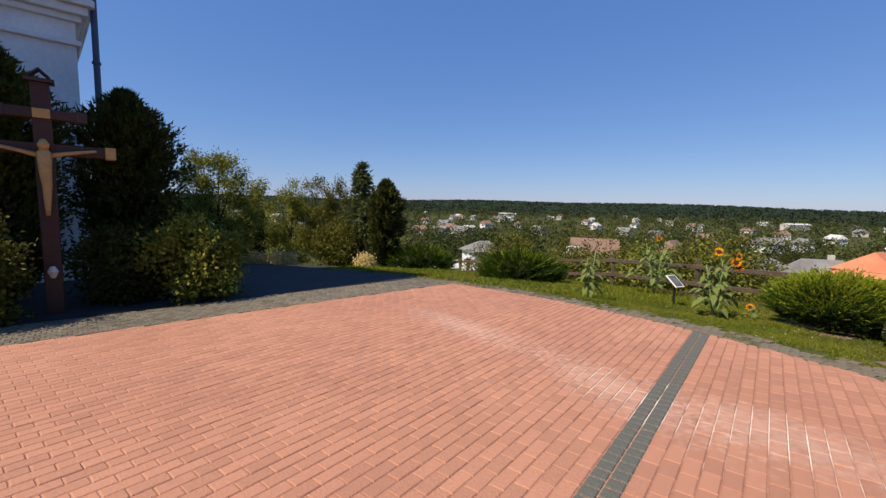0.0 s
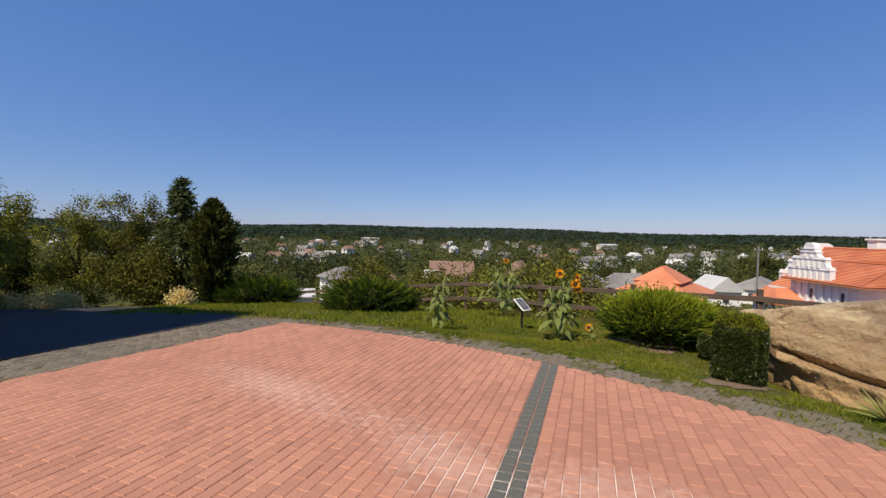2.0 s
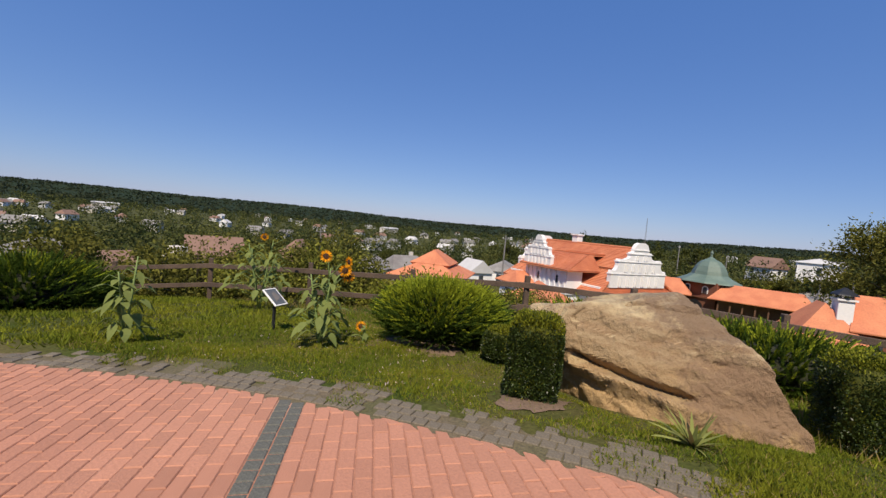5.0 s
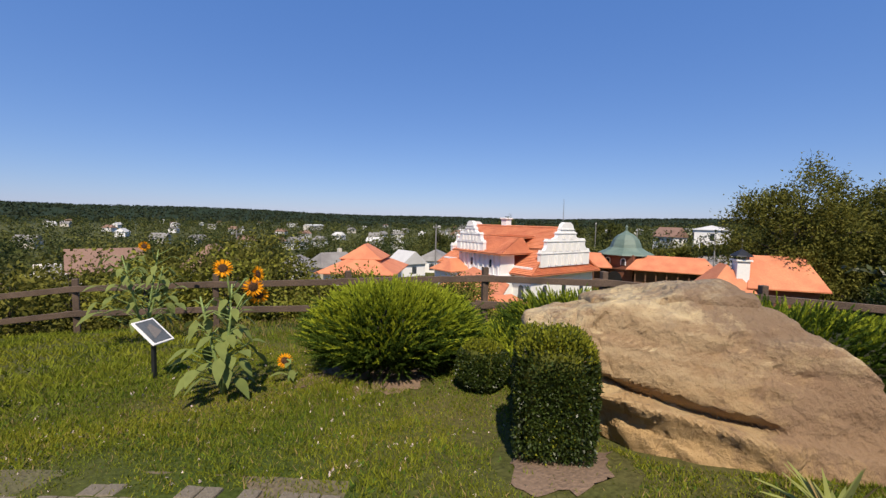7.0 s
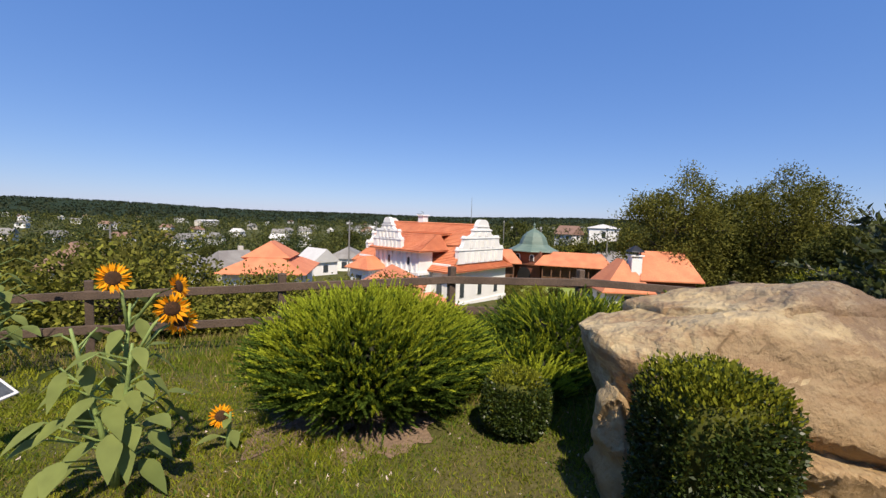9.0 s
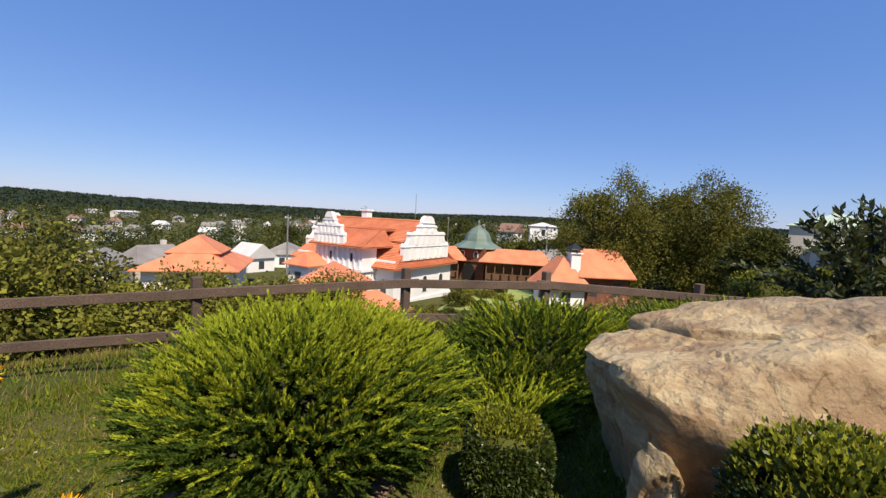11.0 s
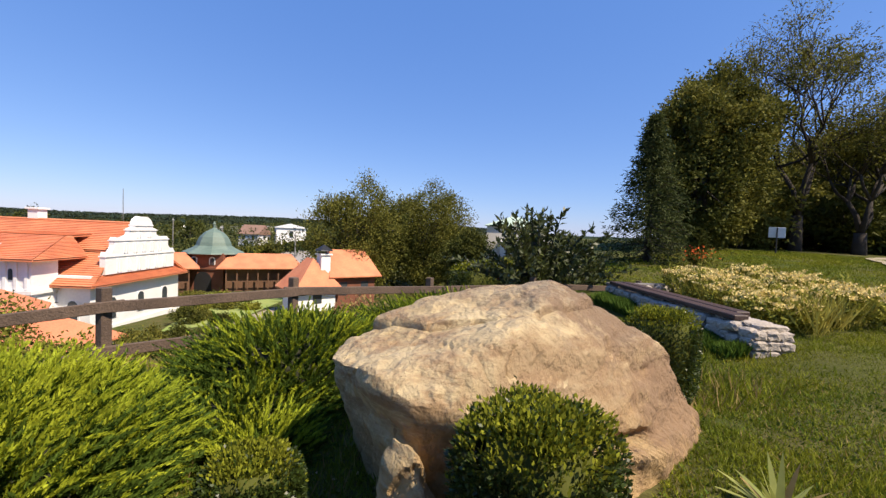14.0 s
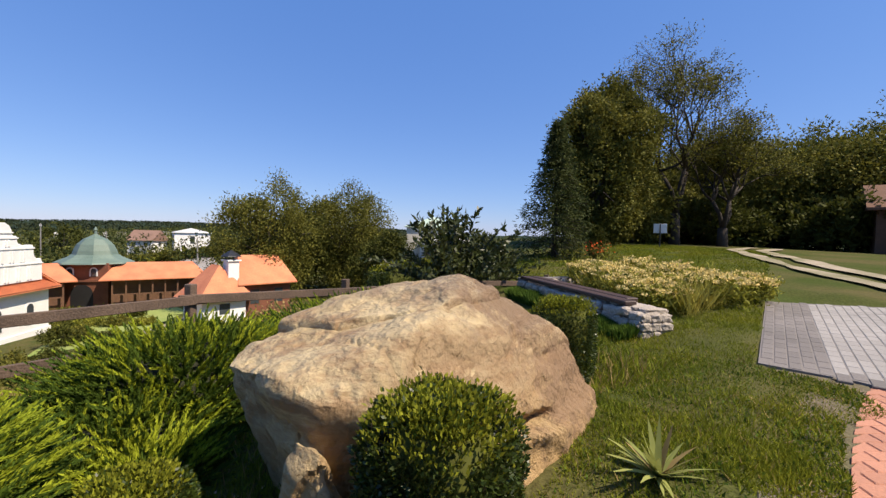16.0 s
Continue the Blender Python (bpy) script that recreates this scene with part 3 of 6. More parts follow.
    # the weathered crest and streaked shoulder, dark brown and pitted
    for at, size, turn, colour, amount, grain in (((6.05, 2.95, 0.80), (0.42, 0.62, 0.42), 15, (0.19, 0.125, 0.075), 0.85, 9.0), ((5.80, 2.40, 0.22), (0.6, 0.95, 0.42), 0, (0.20, 0.122, 0.072), 0.75, 5.0)):
        mp = n.new("ShaderNodeMapping")
        mp.vector_type = "TEXTURE"
        mp.inputs["Location"].default_value, mp.inputs["Rotation"].default_value, mp.inputs["Scale"].default_value = at, (0, 0, radians(turn)), size
        l.new(tc.outputs["Object"], mp.inputs[0])
        ln = n.new("ShaderNodeVectorMath")
        ln.operation = "LENGTH"
        l.new(mp.outputs[0], ln.inputs[0])
        nz = n.new("ShaderNodeTexNoise")
        nz.inputs["Scale"].default_value, nz.inputs["Detail"].default_value, nz.inputs["Roughness"].default_value = grain, 8, 0.75
        l.new(tc.outputs["Object"], nz.inputs["Vector"])
        ad = n.new("ShaderNodeMath")
        ad.operation = "MULTIPLY_ADD"
        ad.inputs[1].default_value = 2.6
        l.new(nz.outputs["Fac"], ad.inputs[0])
        l.new(ln.outputs["Value"], ad.inputs[2])
        mr = n.new("ShaderNodeMapRange")
        mr.inputs[1].default_value, mr.inputs[2].default_value, mr.inputs[3].default_value, mr.inputs[4].default_value = 1.85, 2.3, amount, 0.0
        l.new(ad.outputs[0], mr.inputs[0])
        mx = n.new("ShaderNodeMix")
        mx.data_type = "RGBA"
        mx.inputs[7].default_value = (*colour, 1)
        l.new(mr.outputs[0], mx.inputs[0])
        l.new(last, mx.inputs[6])
        last = mx.outputs[2]
    l.new(last, b.inputs["Base Color"])
    # coarse pitted relief over the fine grain
    pit = n.new("ShaderNodeTexNoise")
    pit.inputs["Scale"].default_value, pit.inputs["Detail"].default_value, pit.inputs["Roughness"].default_value = 11, 9, 0.72
    l.new(tc.outputs["Object"], pit.inputs["Vector"])
    fine = b.inputs["Normal"].links[0].from_node
    bp = n.new("ShaderNodeBump")
    bp.inputs["Strength"].default_value, bp.inputs["Distance"].default_value = 0.8, 0.05
    l.new(pit.outputs["Fac"], bp.inputs["Height"])
    l.new(bp.outputs[0], fine.inputs["Normal"])
    return m


ROCK_HULL = [
    (5.46, 3.50, -0.40), (5.46, 2.95, -0.35), (5.86, 2.06, -0.3), (6.70, 2.45, -0.3), (7.05, 3.6, -0.4), (6.75, 4.35, -0.45), (6.32, 4.36, -0.45), (5.80, 4.24, -0.45),
    (5.43, 3.70, 0.20), (5.80, 2.45, 0.18), (5.93, 2.52, 0.55), (5.90, 2.18, 0.05), (5.42, 4.16, 0.48), (5.49, 4.42, 0.54),
    (6.18, 3.36, 0.86), (6.12, 3.10, 0.85), (6.04, 2.95, 0.74), (5.56, 4.02, 0.74), (5.66, 4.58, 0.61), (6.2, 4.70, 0.53), (6.62, 4.46, 0.58), (6.75, 3.5, 0.72),
]
# a thinner bed on top, broken back from the edge
ROCK_TOP = [
    (5.74, 3.66, 0.45), (5.98, 2.96, 0.40), (6.22, 3.10, 0.40), (6.85, 3.55, 0.40), (6.66, 4.42, 0.40), (6.10, 4.22, 0.40),
    (5.84, 3.62, 0.83), (6.08, 3.06, 0.875), (6.22, 3.26, 0.95), (6.78, 3.6, 0.82), (6.58, 4.36, 0.68), (6.14, 4.16, 0.72),
]
# a wedge fallen from the shaded corner
ROCK_WEDGE = [(5.26, 4.50, -0.45), (5.26, 4.18, -0.45), (5.80, 4.20, -0.45), (5.74, 4.62, -0.45), (5.32, 4.36, 0.05), (5.44, 4.44, 0.40), (5.54, 4.50, 0.40), (5.66, 4.36, 0.2)]


def rough_hull(points, big, fine):
    bm = bmesh.new()
    for p in points:
        bm.verts.new(p)
    bmesh.ops.convex_hull(bm, input=bm.verts)
    loose = [v for v in bm.verts if not v.link_faces]
    bmesh.ops.delete(bm, geom=loose, context="VERTS")
    bmesh.ops.triangulate(bm, faces=bm.faces)
    for length in (0.5, 0.25, 0.12, 0.06, 0.03):
        es = [e for e in bm.edges if e.calc_length() > length]
        bmesh.ops.subdivide_edges(bm, edges=es, cuts=1)
        bmesh.ops.triangulate(bm, faces=bm.faces)
    for k in range(5):
        bmesh.ops.smooth_vert(bm, verts=bm.verts, factor=0.5, use_axis_x=True, use_axis_y=True, use_axis_z=True)
    bm.normal_update()
    for v in bm.verts:
        p = v.co.copy()
        bed = p.z + 0.10 * (p.x - 6.0) - 0.13 * (p.y - 3.5) + 0.04 * noise.noise(p * 1.8)
        h = big * noise.fractal(p * 1.7, 1.0, 2.0, 3) + fine * noise.fractal(p * 10, 0.7, 2.1, 4)
        up = abs(v.normal.z)
        # beds weather back by different amounts, in steps
        step = math.floor(bed * 11 + 0.7 * noise.noise((p.x * 1.5, p.y * 1.5, 0)))
        h += (1 - up) * 0.034 * noise.noise((step * 3.7, p.x * 0.9, p.y * 0.9))
        # plates flaked off the top
        flake = noise.noise((p.x * 3.1 + 4, p.y * 3.1, 2)) + 0.25 * noise.noise((p.x * 9, p.y * 9, 4))
        h -= up * 0.016 * float(smoothstep(0.02, 0.07, flake))
        q = bed - 0.17
        if p.x < 6.1 and 2.85 < p.y < 3.95:
            h -= 0.17 * math.exp(-(q / 0.026) ** 2) * float(smoothstep(2.85, 3.05, p.y))
            h += 0.05 * math.exp(-((q + 0.075) / 0.05) ** 2)
        for (ca, cb, cc, wd, dp) in ((0.9, 0.35, 6.93, 0.007, 0.022), (-0.25, 0.97, 2.62, 0.007, 0.022), (0.75, -0.66, 1.55, 0.008, 0.02)):
            k = ca * p.x + cb * p.y - cc + 0.10 * noise.noise(p * 2.2)
            if p.z > 0.05:
                h -= dp * math.exp(-(k / wd) ** 2)
        # knobbly weathering in flat lenses, and grooves where they part
        h += (1 - up) * 0.022 * noise.noise((p.x * 2.6, p.y * 2.6, bed * 8.0))
        groove = abs(noise.noise((p.x * 1.9 + 7, p.y * 1.9, bed * 4.2)))
        h -= (0.026 - 0.012 * up) * max(0.0, 1 - groove / 0.022)
        # plates broken away along joints
        near_cell = noise.voronoi(Vector((p.x * 2.1, p.y * 2.1, bed * 4.2)) + noise.noise_vector(p * 3) * 0.25)[1][0]
        h += (0.060 - 0.042 * up) * noise.noise(near_cell * 3.3)
        v.co = p + v.normal * h
    bmesh.ops.smooth_vert(bm, verts=bm.verts, factor=0.4, use_axis_x=True, use_axis_y=True, use_axis_z=True)
    return bm


def make_rock():
    whole = bmesh.new()
    for pts, big, fine in ((ROCK_HULL, 0.050, 0.010), (ROCK_TOP, 0.030, 0.007), (ROCK_WEDGE, 0.02, 0.012)):
        bm = rough_hull(pts, big, fine)
        me = bpy.data.meshes.new("bed")
        bm.to_mesh(me)
        bm.free()
        whole.from_mesh(me)
        bpy.data.meshes.remove(me)
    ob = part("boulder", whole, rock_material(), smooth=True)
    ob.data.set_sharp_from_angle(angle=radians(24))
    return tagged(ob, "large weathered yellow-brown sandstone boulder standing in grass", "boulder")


make_rock()


# ---------- clipped and spreading shrubs ----------
def unit(n):
    d = rng.normal(size=(n, 3))
    return d / np.linalg.norm(d, axis=1, keepdims=True)


def core(name, prof, material, parent, squash=1.0):
    """A lumpy inner body that stops light, from (radius, height) rings."""
    bm = bmesh.new()
    rings = []
    for r, z in prof:
        ring = []
        for k in range(14):
            a = 2 * math.pi * k / 14
            q = r * (1 + 0.12 * noise.noise((math.cos(a) * 2, math.sin(a) * 2, z * 3)))
            ring.append(bm.verts.new((q * math.cos(a), q * math.sin(a) * squash, z)))
        rings.append(ring)
    for a, b in zip(rings, rings[1:]):
        for k in range(14):
            bm.faces.new((a[k], a[(k + 1) % 14], b[(k + 1) % 14], b[k]))
    bm.faces.new(rings[0][::-1]), bm.faces.new(rings[-1])
    return part(name, bm, material, parent, smooth=True)


def clipped(name, x, y, top, w, d, label, turn=20, power=5.0, n=9000, taper=0.0, leaf=1.0):
    """A clipped box shrub: short stems in a dense skin of small leaves."""
    z0 = gz(x, y) - 0.02
    h = top - z0
    t = thing(name, (x, y, z0), label, "shrub", rz=turn)
    core("branch_core", [(w * 0.22, 0.0), (w * 0.40, h * 0.2), (w * 0.42, h * 0.6), (w * 0.36, h * 0.90)], M["leaf_dark"], t, d / w)
    p = rng.uniform(-1, 1, (n, 3))
    p[np.arange(n), np.abs(p).argmax(1)] = np.sign(p[np.arange(n), np.abs(p).argmax(1)])
    s = (np.abs(p) ** power).sum(1) ** (-1 / power)
    p = p * s[:, None]
    depth = 1 - 0.17 * rng.random(n) ** 1.5
    q = p * depth[:, None] * 0.5
    q = q * np.array([w, d, h]) + np.array([0, 0, h / 2])
    bell = 1 + taper * (0.5 - q[:, 2] / h)
    lump = 1 + 0.06 * np.array([noise.noise(v * 9) for v in q])
    q[:, 0] *= bell * lump
    q[:, 1] *= bell * lump
    q[:, 2] = np.maximum(q[:, 2] * (1 + 0.02 * rng.normal(size=n)), 0.02)
    dirs = p * 0.7 + unit(n) * 0.9 + np.array([0, 0, 0.35])
    # young shoots crowd the top; their pale colour also paints it sunlit
    tip = (q[:, 2] > h * 0.86) & (rng.random(n) < 0.8) | (rng.random(n) < 0.05)
    leaves("leaf_skin", q[~tip], dirs[~tip], leaf * (0.019 + 0.009 * rng.random((~tip).sum())), 0.0125 * leaf, M["box"], t)
    leaves("new_growth", q[tip], dirs[tip] + np.array([0, 0, 0.5]), leaf * (0.019 + 0.010 * rng.random(tip.sum())), 0.012 * leaf, M["boxtip"], t, "yellow-green young shoots and painted sunlit top")
    return t


clipped("clipped_shrub", 5.08, 4.12, 0.645, 0.47, 0.47, "tall square-clipped dark green box shrub beside the boulder", 25, 6.0, 34000)
clipped("clipped_shrub", 5.92, 5.03, 0.22, 0.44, 0.44, "small rounded clipped box shrub on the lawn", 0, 2.6, 20000)
clipped("clipped_shrub", 6.45, 1.92, 0.645, 0.52, 0.52, "square-clipped dark box shrub behind the boulder", 30, 6.0, 20000)


def juniper(x, y, rx, ry, h, label, turn=0, n=700, tips=0.6, size=1.0, lift=0.14, foot=0.9):
    """A spreading juniper: a dome of upright plumes of fine needles, open and dark near the soil."""
    z0 = gz(x, y)
    t = thing("juniper", (x, y, z0), label, "shrub", rz=turn)
    # near-black inner body: the shade between the plumes is put into its colour
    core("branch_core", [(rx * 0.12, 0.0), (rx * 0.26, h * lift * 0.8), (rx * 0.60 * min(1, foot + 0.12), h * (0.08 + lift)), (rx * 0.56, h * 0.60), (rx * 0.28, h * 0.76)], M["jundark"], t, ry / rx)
    for k in range(14):
        bm = bmesh.new()
        a = 2 * math.pi * (k + 0.5 * rng.random()) / 14
        tube(bm, [(0, 0, 0.02), (math.cos(a) * rx * 0.4, math.sin(a) * ry * 0.4, 0.10 * h), (math.cos(a) * rx * 0.8, math.sin(a) * ry * 0.8, 0.26 * h)], [0.024, 0.016, 0.006], 5)
        part("stem", bm, M["bark"], t)
    a = rng.random(n) * 2 * math.pi
    e = np.arcsin(-0.12 + 1.12 * rng.random(n) ** 0.95)
    out = np.stack([np.cos(a) * np.cos(e), np.sin(a) * np.cos(e), np.sin(e)], 1)
    lump = 1 + 0.13 * np.array([noise.noise(Vector(o) * 3.4 + Vector((x, y, 0))) for o in out])
    base = out * np.array([rx, ry, h]) * (lump * rng.uniform(0.74, 0.94, n))[:, None]
    base[:, 2] = h * lift + base[:, 2] * (1 - lift)
    base[:, :2] *= (foot + (1 - foot) * smoothstep(0.0, 0.55 * h, base[:, 2]))[:, None]
    way = out * np.array([1, 1, 0.5]) * 0.80 + np.array([0.06, -0.08, 0.42]) + rng.normal(size=(n, 3)) * 0.26
    way /= np.linalg.norm(way, axis=1, keepdims=True)
    ln = size * rng.uniform(0.09, 0.22, n)
    side = np.cross(way, rng.normal(size=(n, 3)))
    side /= np.linalg.norm(side, axis=1, keepdims=True)
    other = np.cross(way, side)
    # new growth, weighted to the top so the colour carries sunlight on the dome
    hot = rng.random(n) < tips * np.clip(1.7 * (np.sin(e) - 0.12), 0.05, 1.2)
    P, D, L, T = [], [], [], []
    for s in np.linspace(0, 1, 12):
        c = base + way * (ln * s)[:, None] + out * np.array([1, 1, 0]) * (0.30 * ln * s * s)[:, None]
        for v in (side, -side, other, -other):
            P.append(c + rng.normal(size=(n, 3)) * 0.002)
            D.append(way * 1.0 + v * (0.75 - 0.6 * s) + rng.normal(size=(n, 3)) * 0.08)
            L.append(size * (0.042 - 0.016 * s) * rng.uniform(0.8, 1.2, n))
            T.append(hot & (s > 0.30))
    P, D, L, T = map(np.concatenate, (P, D, L, T))
    P[:, 2] = np.maximum(P[:, 2], 0.015)
    leaves("sprays", P[~T], D[~T], L[~T], 0.0135 * size, M["jun"], t, kind="stuff", tri=True)
    leaves("new_growth", P[T], D[T], L[T], 0.0115 * size, M["juntip"], t, "yellow-green new growth and painted sunlit top", kind="stuff", tri=True)
    return t


juniper(6.14, 6.27, 1.00, 0.98, 0.86, "broad feathery green juniper with bright yellow-green tips", n=4200, tips=0.85, lift=0.24, foot=0.58)
juniper(8.1, 4.75, 0.95, 1.1, 0.68, "low spreading green juniper beside the boulder", n=2000, tips=0.5, size=1.15)
juniper(8.6, 2.6, 1.0, 1.9, 0.62, "long low juniper spreading behind the boulder", n=2200, tips=0.5, size=1.2)
juniper(7.35, 5.2, 0.6, 0.75, 0.30, "low creeping green juniper beside the clipped shrub", n=900, tips=0.5)
juniper(7.05, 5.95, 0.65, 0.6, 0.26, "low bright green creeping juniper between the larger ones", n=900, tips=0.9)
juniper(6.75, 5.0, 0.35, 0.3, 0.16, "small patch of bright creeping juniper beside the boulder", n=320, tips=0.9)
juniper(2.15, 12.3, 1.35, 0.9, 0.80, "grey-green spreading juniper at the lawn's edge", n=1500, tips=0.25, size=1.5)
juniper(-1.3, 17.6, 1.5, 1.0, 0.9, "grey-green spreading juniper before the trees", n=1300, tips=0.2, size=1.7)


# ---------- fence ----------
def make_fence():
    t = thing("fence", (0, 0, 0), "weathered brown wooden fence of posts and two split rails", "fence")
    posts = [(10.6, -2.3), (10.9, 0.2), (10.35, 2.6), (9.75, 4.75), (8.98, 6.55), (7.9, 8.75), (6.75, 11.0), (5.4, 13.4), (3.9, 15.9), (2.0, 18.2), (-0.3, 20.3), (-3, 22.0)]
    tops = []
    for i, (x, y) in enumerate(posts):
        g = gz(x, y)
        top = (0.36, 0.40, 0.46)[i] if i < 3 else g + 1.05
        if i == 4:
            top = 0.53
        bm = bmesh.new()
        a = 0.05
        box(bm, -a, a, -a, a, g - 0.15, top, 0.008, Matrix.Translation((x, y, 0)) @ Matrix.Rotation(radians(25 + 6 * i), 4, "Z"))
        part("post", bm, M["rail"], t)
        tops.append(top)
    for (x0, y0), (x1, y1), t0, t1 in zip(posts, posts[1:], tops, tops[1:]):
        for k, drop in enumerate((0.19, 0.66)):
            a, b = Vector((x0, y0, t0 - drop)), Vector((x1, y1, t1 - drop + rng.normal() * 0.015))
            d = (b - a)
            ext = d.normalized() * 0.16
            m = Matrix.Translation((a + b) / 2 + Vector((-0.06, -0.03, 0))) @ d.to_track_quat("Y", "Z").to_matrix().to_4x4()
            bm = bmesh.new()
            ln = d.length / 2 + 0.16
            box(bm, -0.022, 0.022, -ln, ln, -0.055, 0.055, 0.006, m)
            part("rail", bm, M["rail"], t)


make_fence()


# ---------- houses ----------
def gabled(name, x, y, z, lx, ly, wall_h, roof_h, turn, wall, roof, label, hip=0.0, over=0.35, windows=2, chimney=False, group=""):
    """A house with a wall block, a pitched or hipped roof, windows and a chimney."""
    t = thing(name, (x, y, z), label, "house", group, rz=turn)
    bm = bmesh.new()
    a, b = lx / 2, ly / 2
    vs = [bm.verts.new(v) for v in ((-a, -b, -2.5), (a, -b, -2.5), (a, b, -2.5), (-a, b, -2.5), (-a, -b, wall_h), (a, -b, wall_h), (a, b, wall_h), (-a, b, wall_h))]
    for f in ((0, 1, 5, 4), (1, 2, 6, 5), (2, 3, 7, 6), (3, 0, 4, 7)):
        bm.faces.new([vs[i] for i in f])
    if hip == 0:
        r0, r1 = bm.verts.new((-a, 0, wall_h + roof_h - 0.05)), bm.verts.new((a, 0, wall_h + roof_h - 0.05))
        bm.faces.new((vs[4], r0, vs[7])), bm.faces.new((vs[5], vs[6], r1))
    part("wall", bm, wall, t)
    bm = bmesh.new()
    a, b = a + over, b + over
    e = wall_h - 0.1
    k = a - hip
    lo = [bm.verts.new(v) for v in ((-a, -b, e), (a, -b, e), (a, b, e), (-a, b, e))]
    up = [bm.verts.new(v) for v in ((-a, -b, e + 0.12), (a, -b, e + 0.12), (a, b, e + 0.12), (-a, b, e + 0.12))]
    r0, r1 = bm.verts.new((-k, 0, wall_h + roof_h)), bm.verts.new((k, 0, wall_h + roof_h))
    bm.faces.new(lo[::-1])
    for i in range(4):
        bm.faces.new((lo[i], lo[(i + 1) % 4], up[(i + 1) % 4], up[i]))
    bm.faces.new((up[0], up[1], r1, r0)), bm.faces.new((up[2], up[3], r0, r1))
    bm.faces.new((up[1], up[2], r1)), bm.faces.new((up[3], up[0], r0))
    part("roof", bm, roof, t)
    for side in (-1, 1):
        for i in range(windows):
            bm = bmesh.new()
            wx = -lx / 2 + lx * (i + 0.5) / windows
            box(bm, wx - 0.45, wx + 0.45, side * (ly / 2) - 0.03, side * (ly / 2) + 0.03, wall_h * 0.35, wall_h * 0.8)
            part("window", bm, M["glass"], t)
    if windows:
        for side in (-1, 1):
            bm = bmesh.new()
            box(bm, side * lx / 2 - 0.03, side * lx / 2 + 0.03, -0.5, 0.5, wall_h * 0.35, wall_h * 0.8)
            part("window", bm, M["glass"], t)
    if chimney:
        bm = bmesh.new()
        box(bm, lx * 0.15, lx * 0.15 + 0.6, 0.2, 0.8, wall_h + roof_h * 0.3, wall_h + roof_h + 0.6)
        part("chimney", bm, M["cream"], t)
    return t


# ---------- the manor with stepped gables ----------
def stepped_gable(parent, cx, y, z0, k, kz=None):
    """A white stepped gable with scrolled shoulders, cornices and niches; k scales it. It stands across the local x axis."""
    kz = kz or k
    g = finish("gable", [], [], M["white"], parent)
    bm = bmesh.new()
    tiers = ((4.6, 0.0, 1.6), (3.6, 1.6, 2.95), (1.75, 2.95, 3.85), (1.2, 3.85, 4.3))
    out = [(-tiers[0][0], 0)]
    for i, (w, a, b) in enumerate(tiers):
        out.append((-w, b))
        if i < 3:
            nxt, rise = tiers[i + 1][0], tiers[i + 1][2] - b
            out += [(-w + 0.12, b + 0.24 * rise), (-w + 0.55 * (w - nxt), b + 0.16 * rise), (-nxt - 0.10, b + 0.42 * rise), (-nxt, b + 0.62 * rise)]
        else:
            out += [(-1.15, b + 0.2), (-0.95, b + 0.5), (-0.5, b + 0.75)]
    full = out + [(-x, z) for x, z in out[::-1]]
    lo = [bm.verts.new((cx + x * k, y - 0.25, z0 + z * kz)) for x, z in full]
    hi = [bm.verts.new((cx + x * k, y + 0.25, z0 + z * kz)) for x, z in full]
    bm.faces.new(lo), bm.faces.new(hi[::-1])
    for i in range(len(full)):
        j = (i + 1) % len(full)
        bm.faces.new((lo[j], lo[i], hi[i], hi[j]))
    for w, a, b in tiers:
        box(bm, cx - (w + 0.07) * k, cx + (w + 0.07) * k, y - 0.33, y + 0.33, z0 + (b - 0.12) * kz, z0 + (b - 0.02) * kz)
    bmesh.ops.recalc_face_normals(bm, faces=bm.faces)
    bm.to_mesh(g.data)
    bm.free()
    for w, a, b in tiers[:3]:
        count = max(2, round(w * 1.4))
        for i in range(count):
            x = cx + (-w * 0.8 + 1.6 * w * (i + 0.5) / count) * k
            for s, wd in ((-0.17, 0.07), (0.17, 0.07)):
                bm = bmesh.new()
                box(bm, x + (s - wd) * k, x + (s + wd) * k, y - 0.36, y - 0.24, z0 + (a + 0.15) * kz, z0 + (b - 0.3) * kz)
                part("pilaster", bm, M["white"], g)
    return g


def slab(bm, quad, up=0.14):
    """A sloping slab with thickness, from four corners in order."""
    lo = [bm.verts.new(p) for p in quad]
    hi = [bm.verts.new((p[0], p[1], p[2] + up)) for p in quad]
    k = len(quad)
    bm.faces.new(hi), bm.faces.new(lo[::-1])
    for i in range(k):
        j = (i + 1) % k
        bm.faces.new((lo[i], lo[j], hi[j], hi[i]))


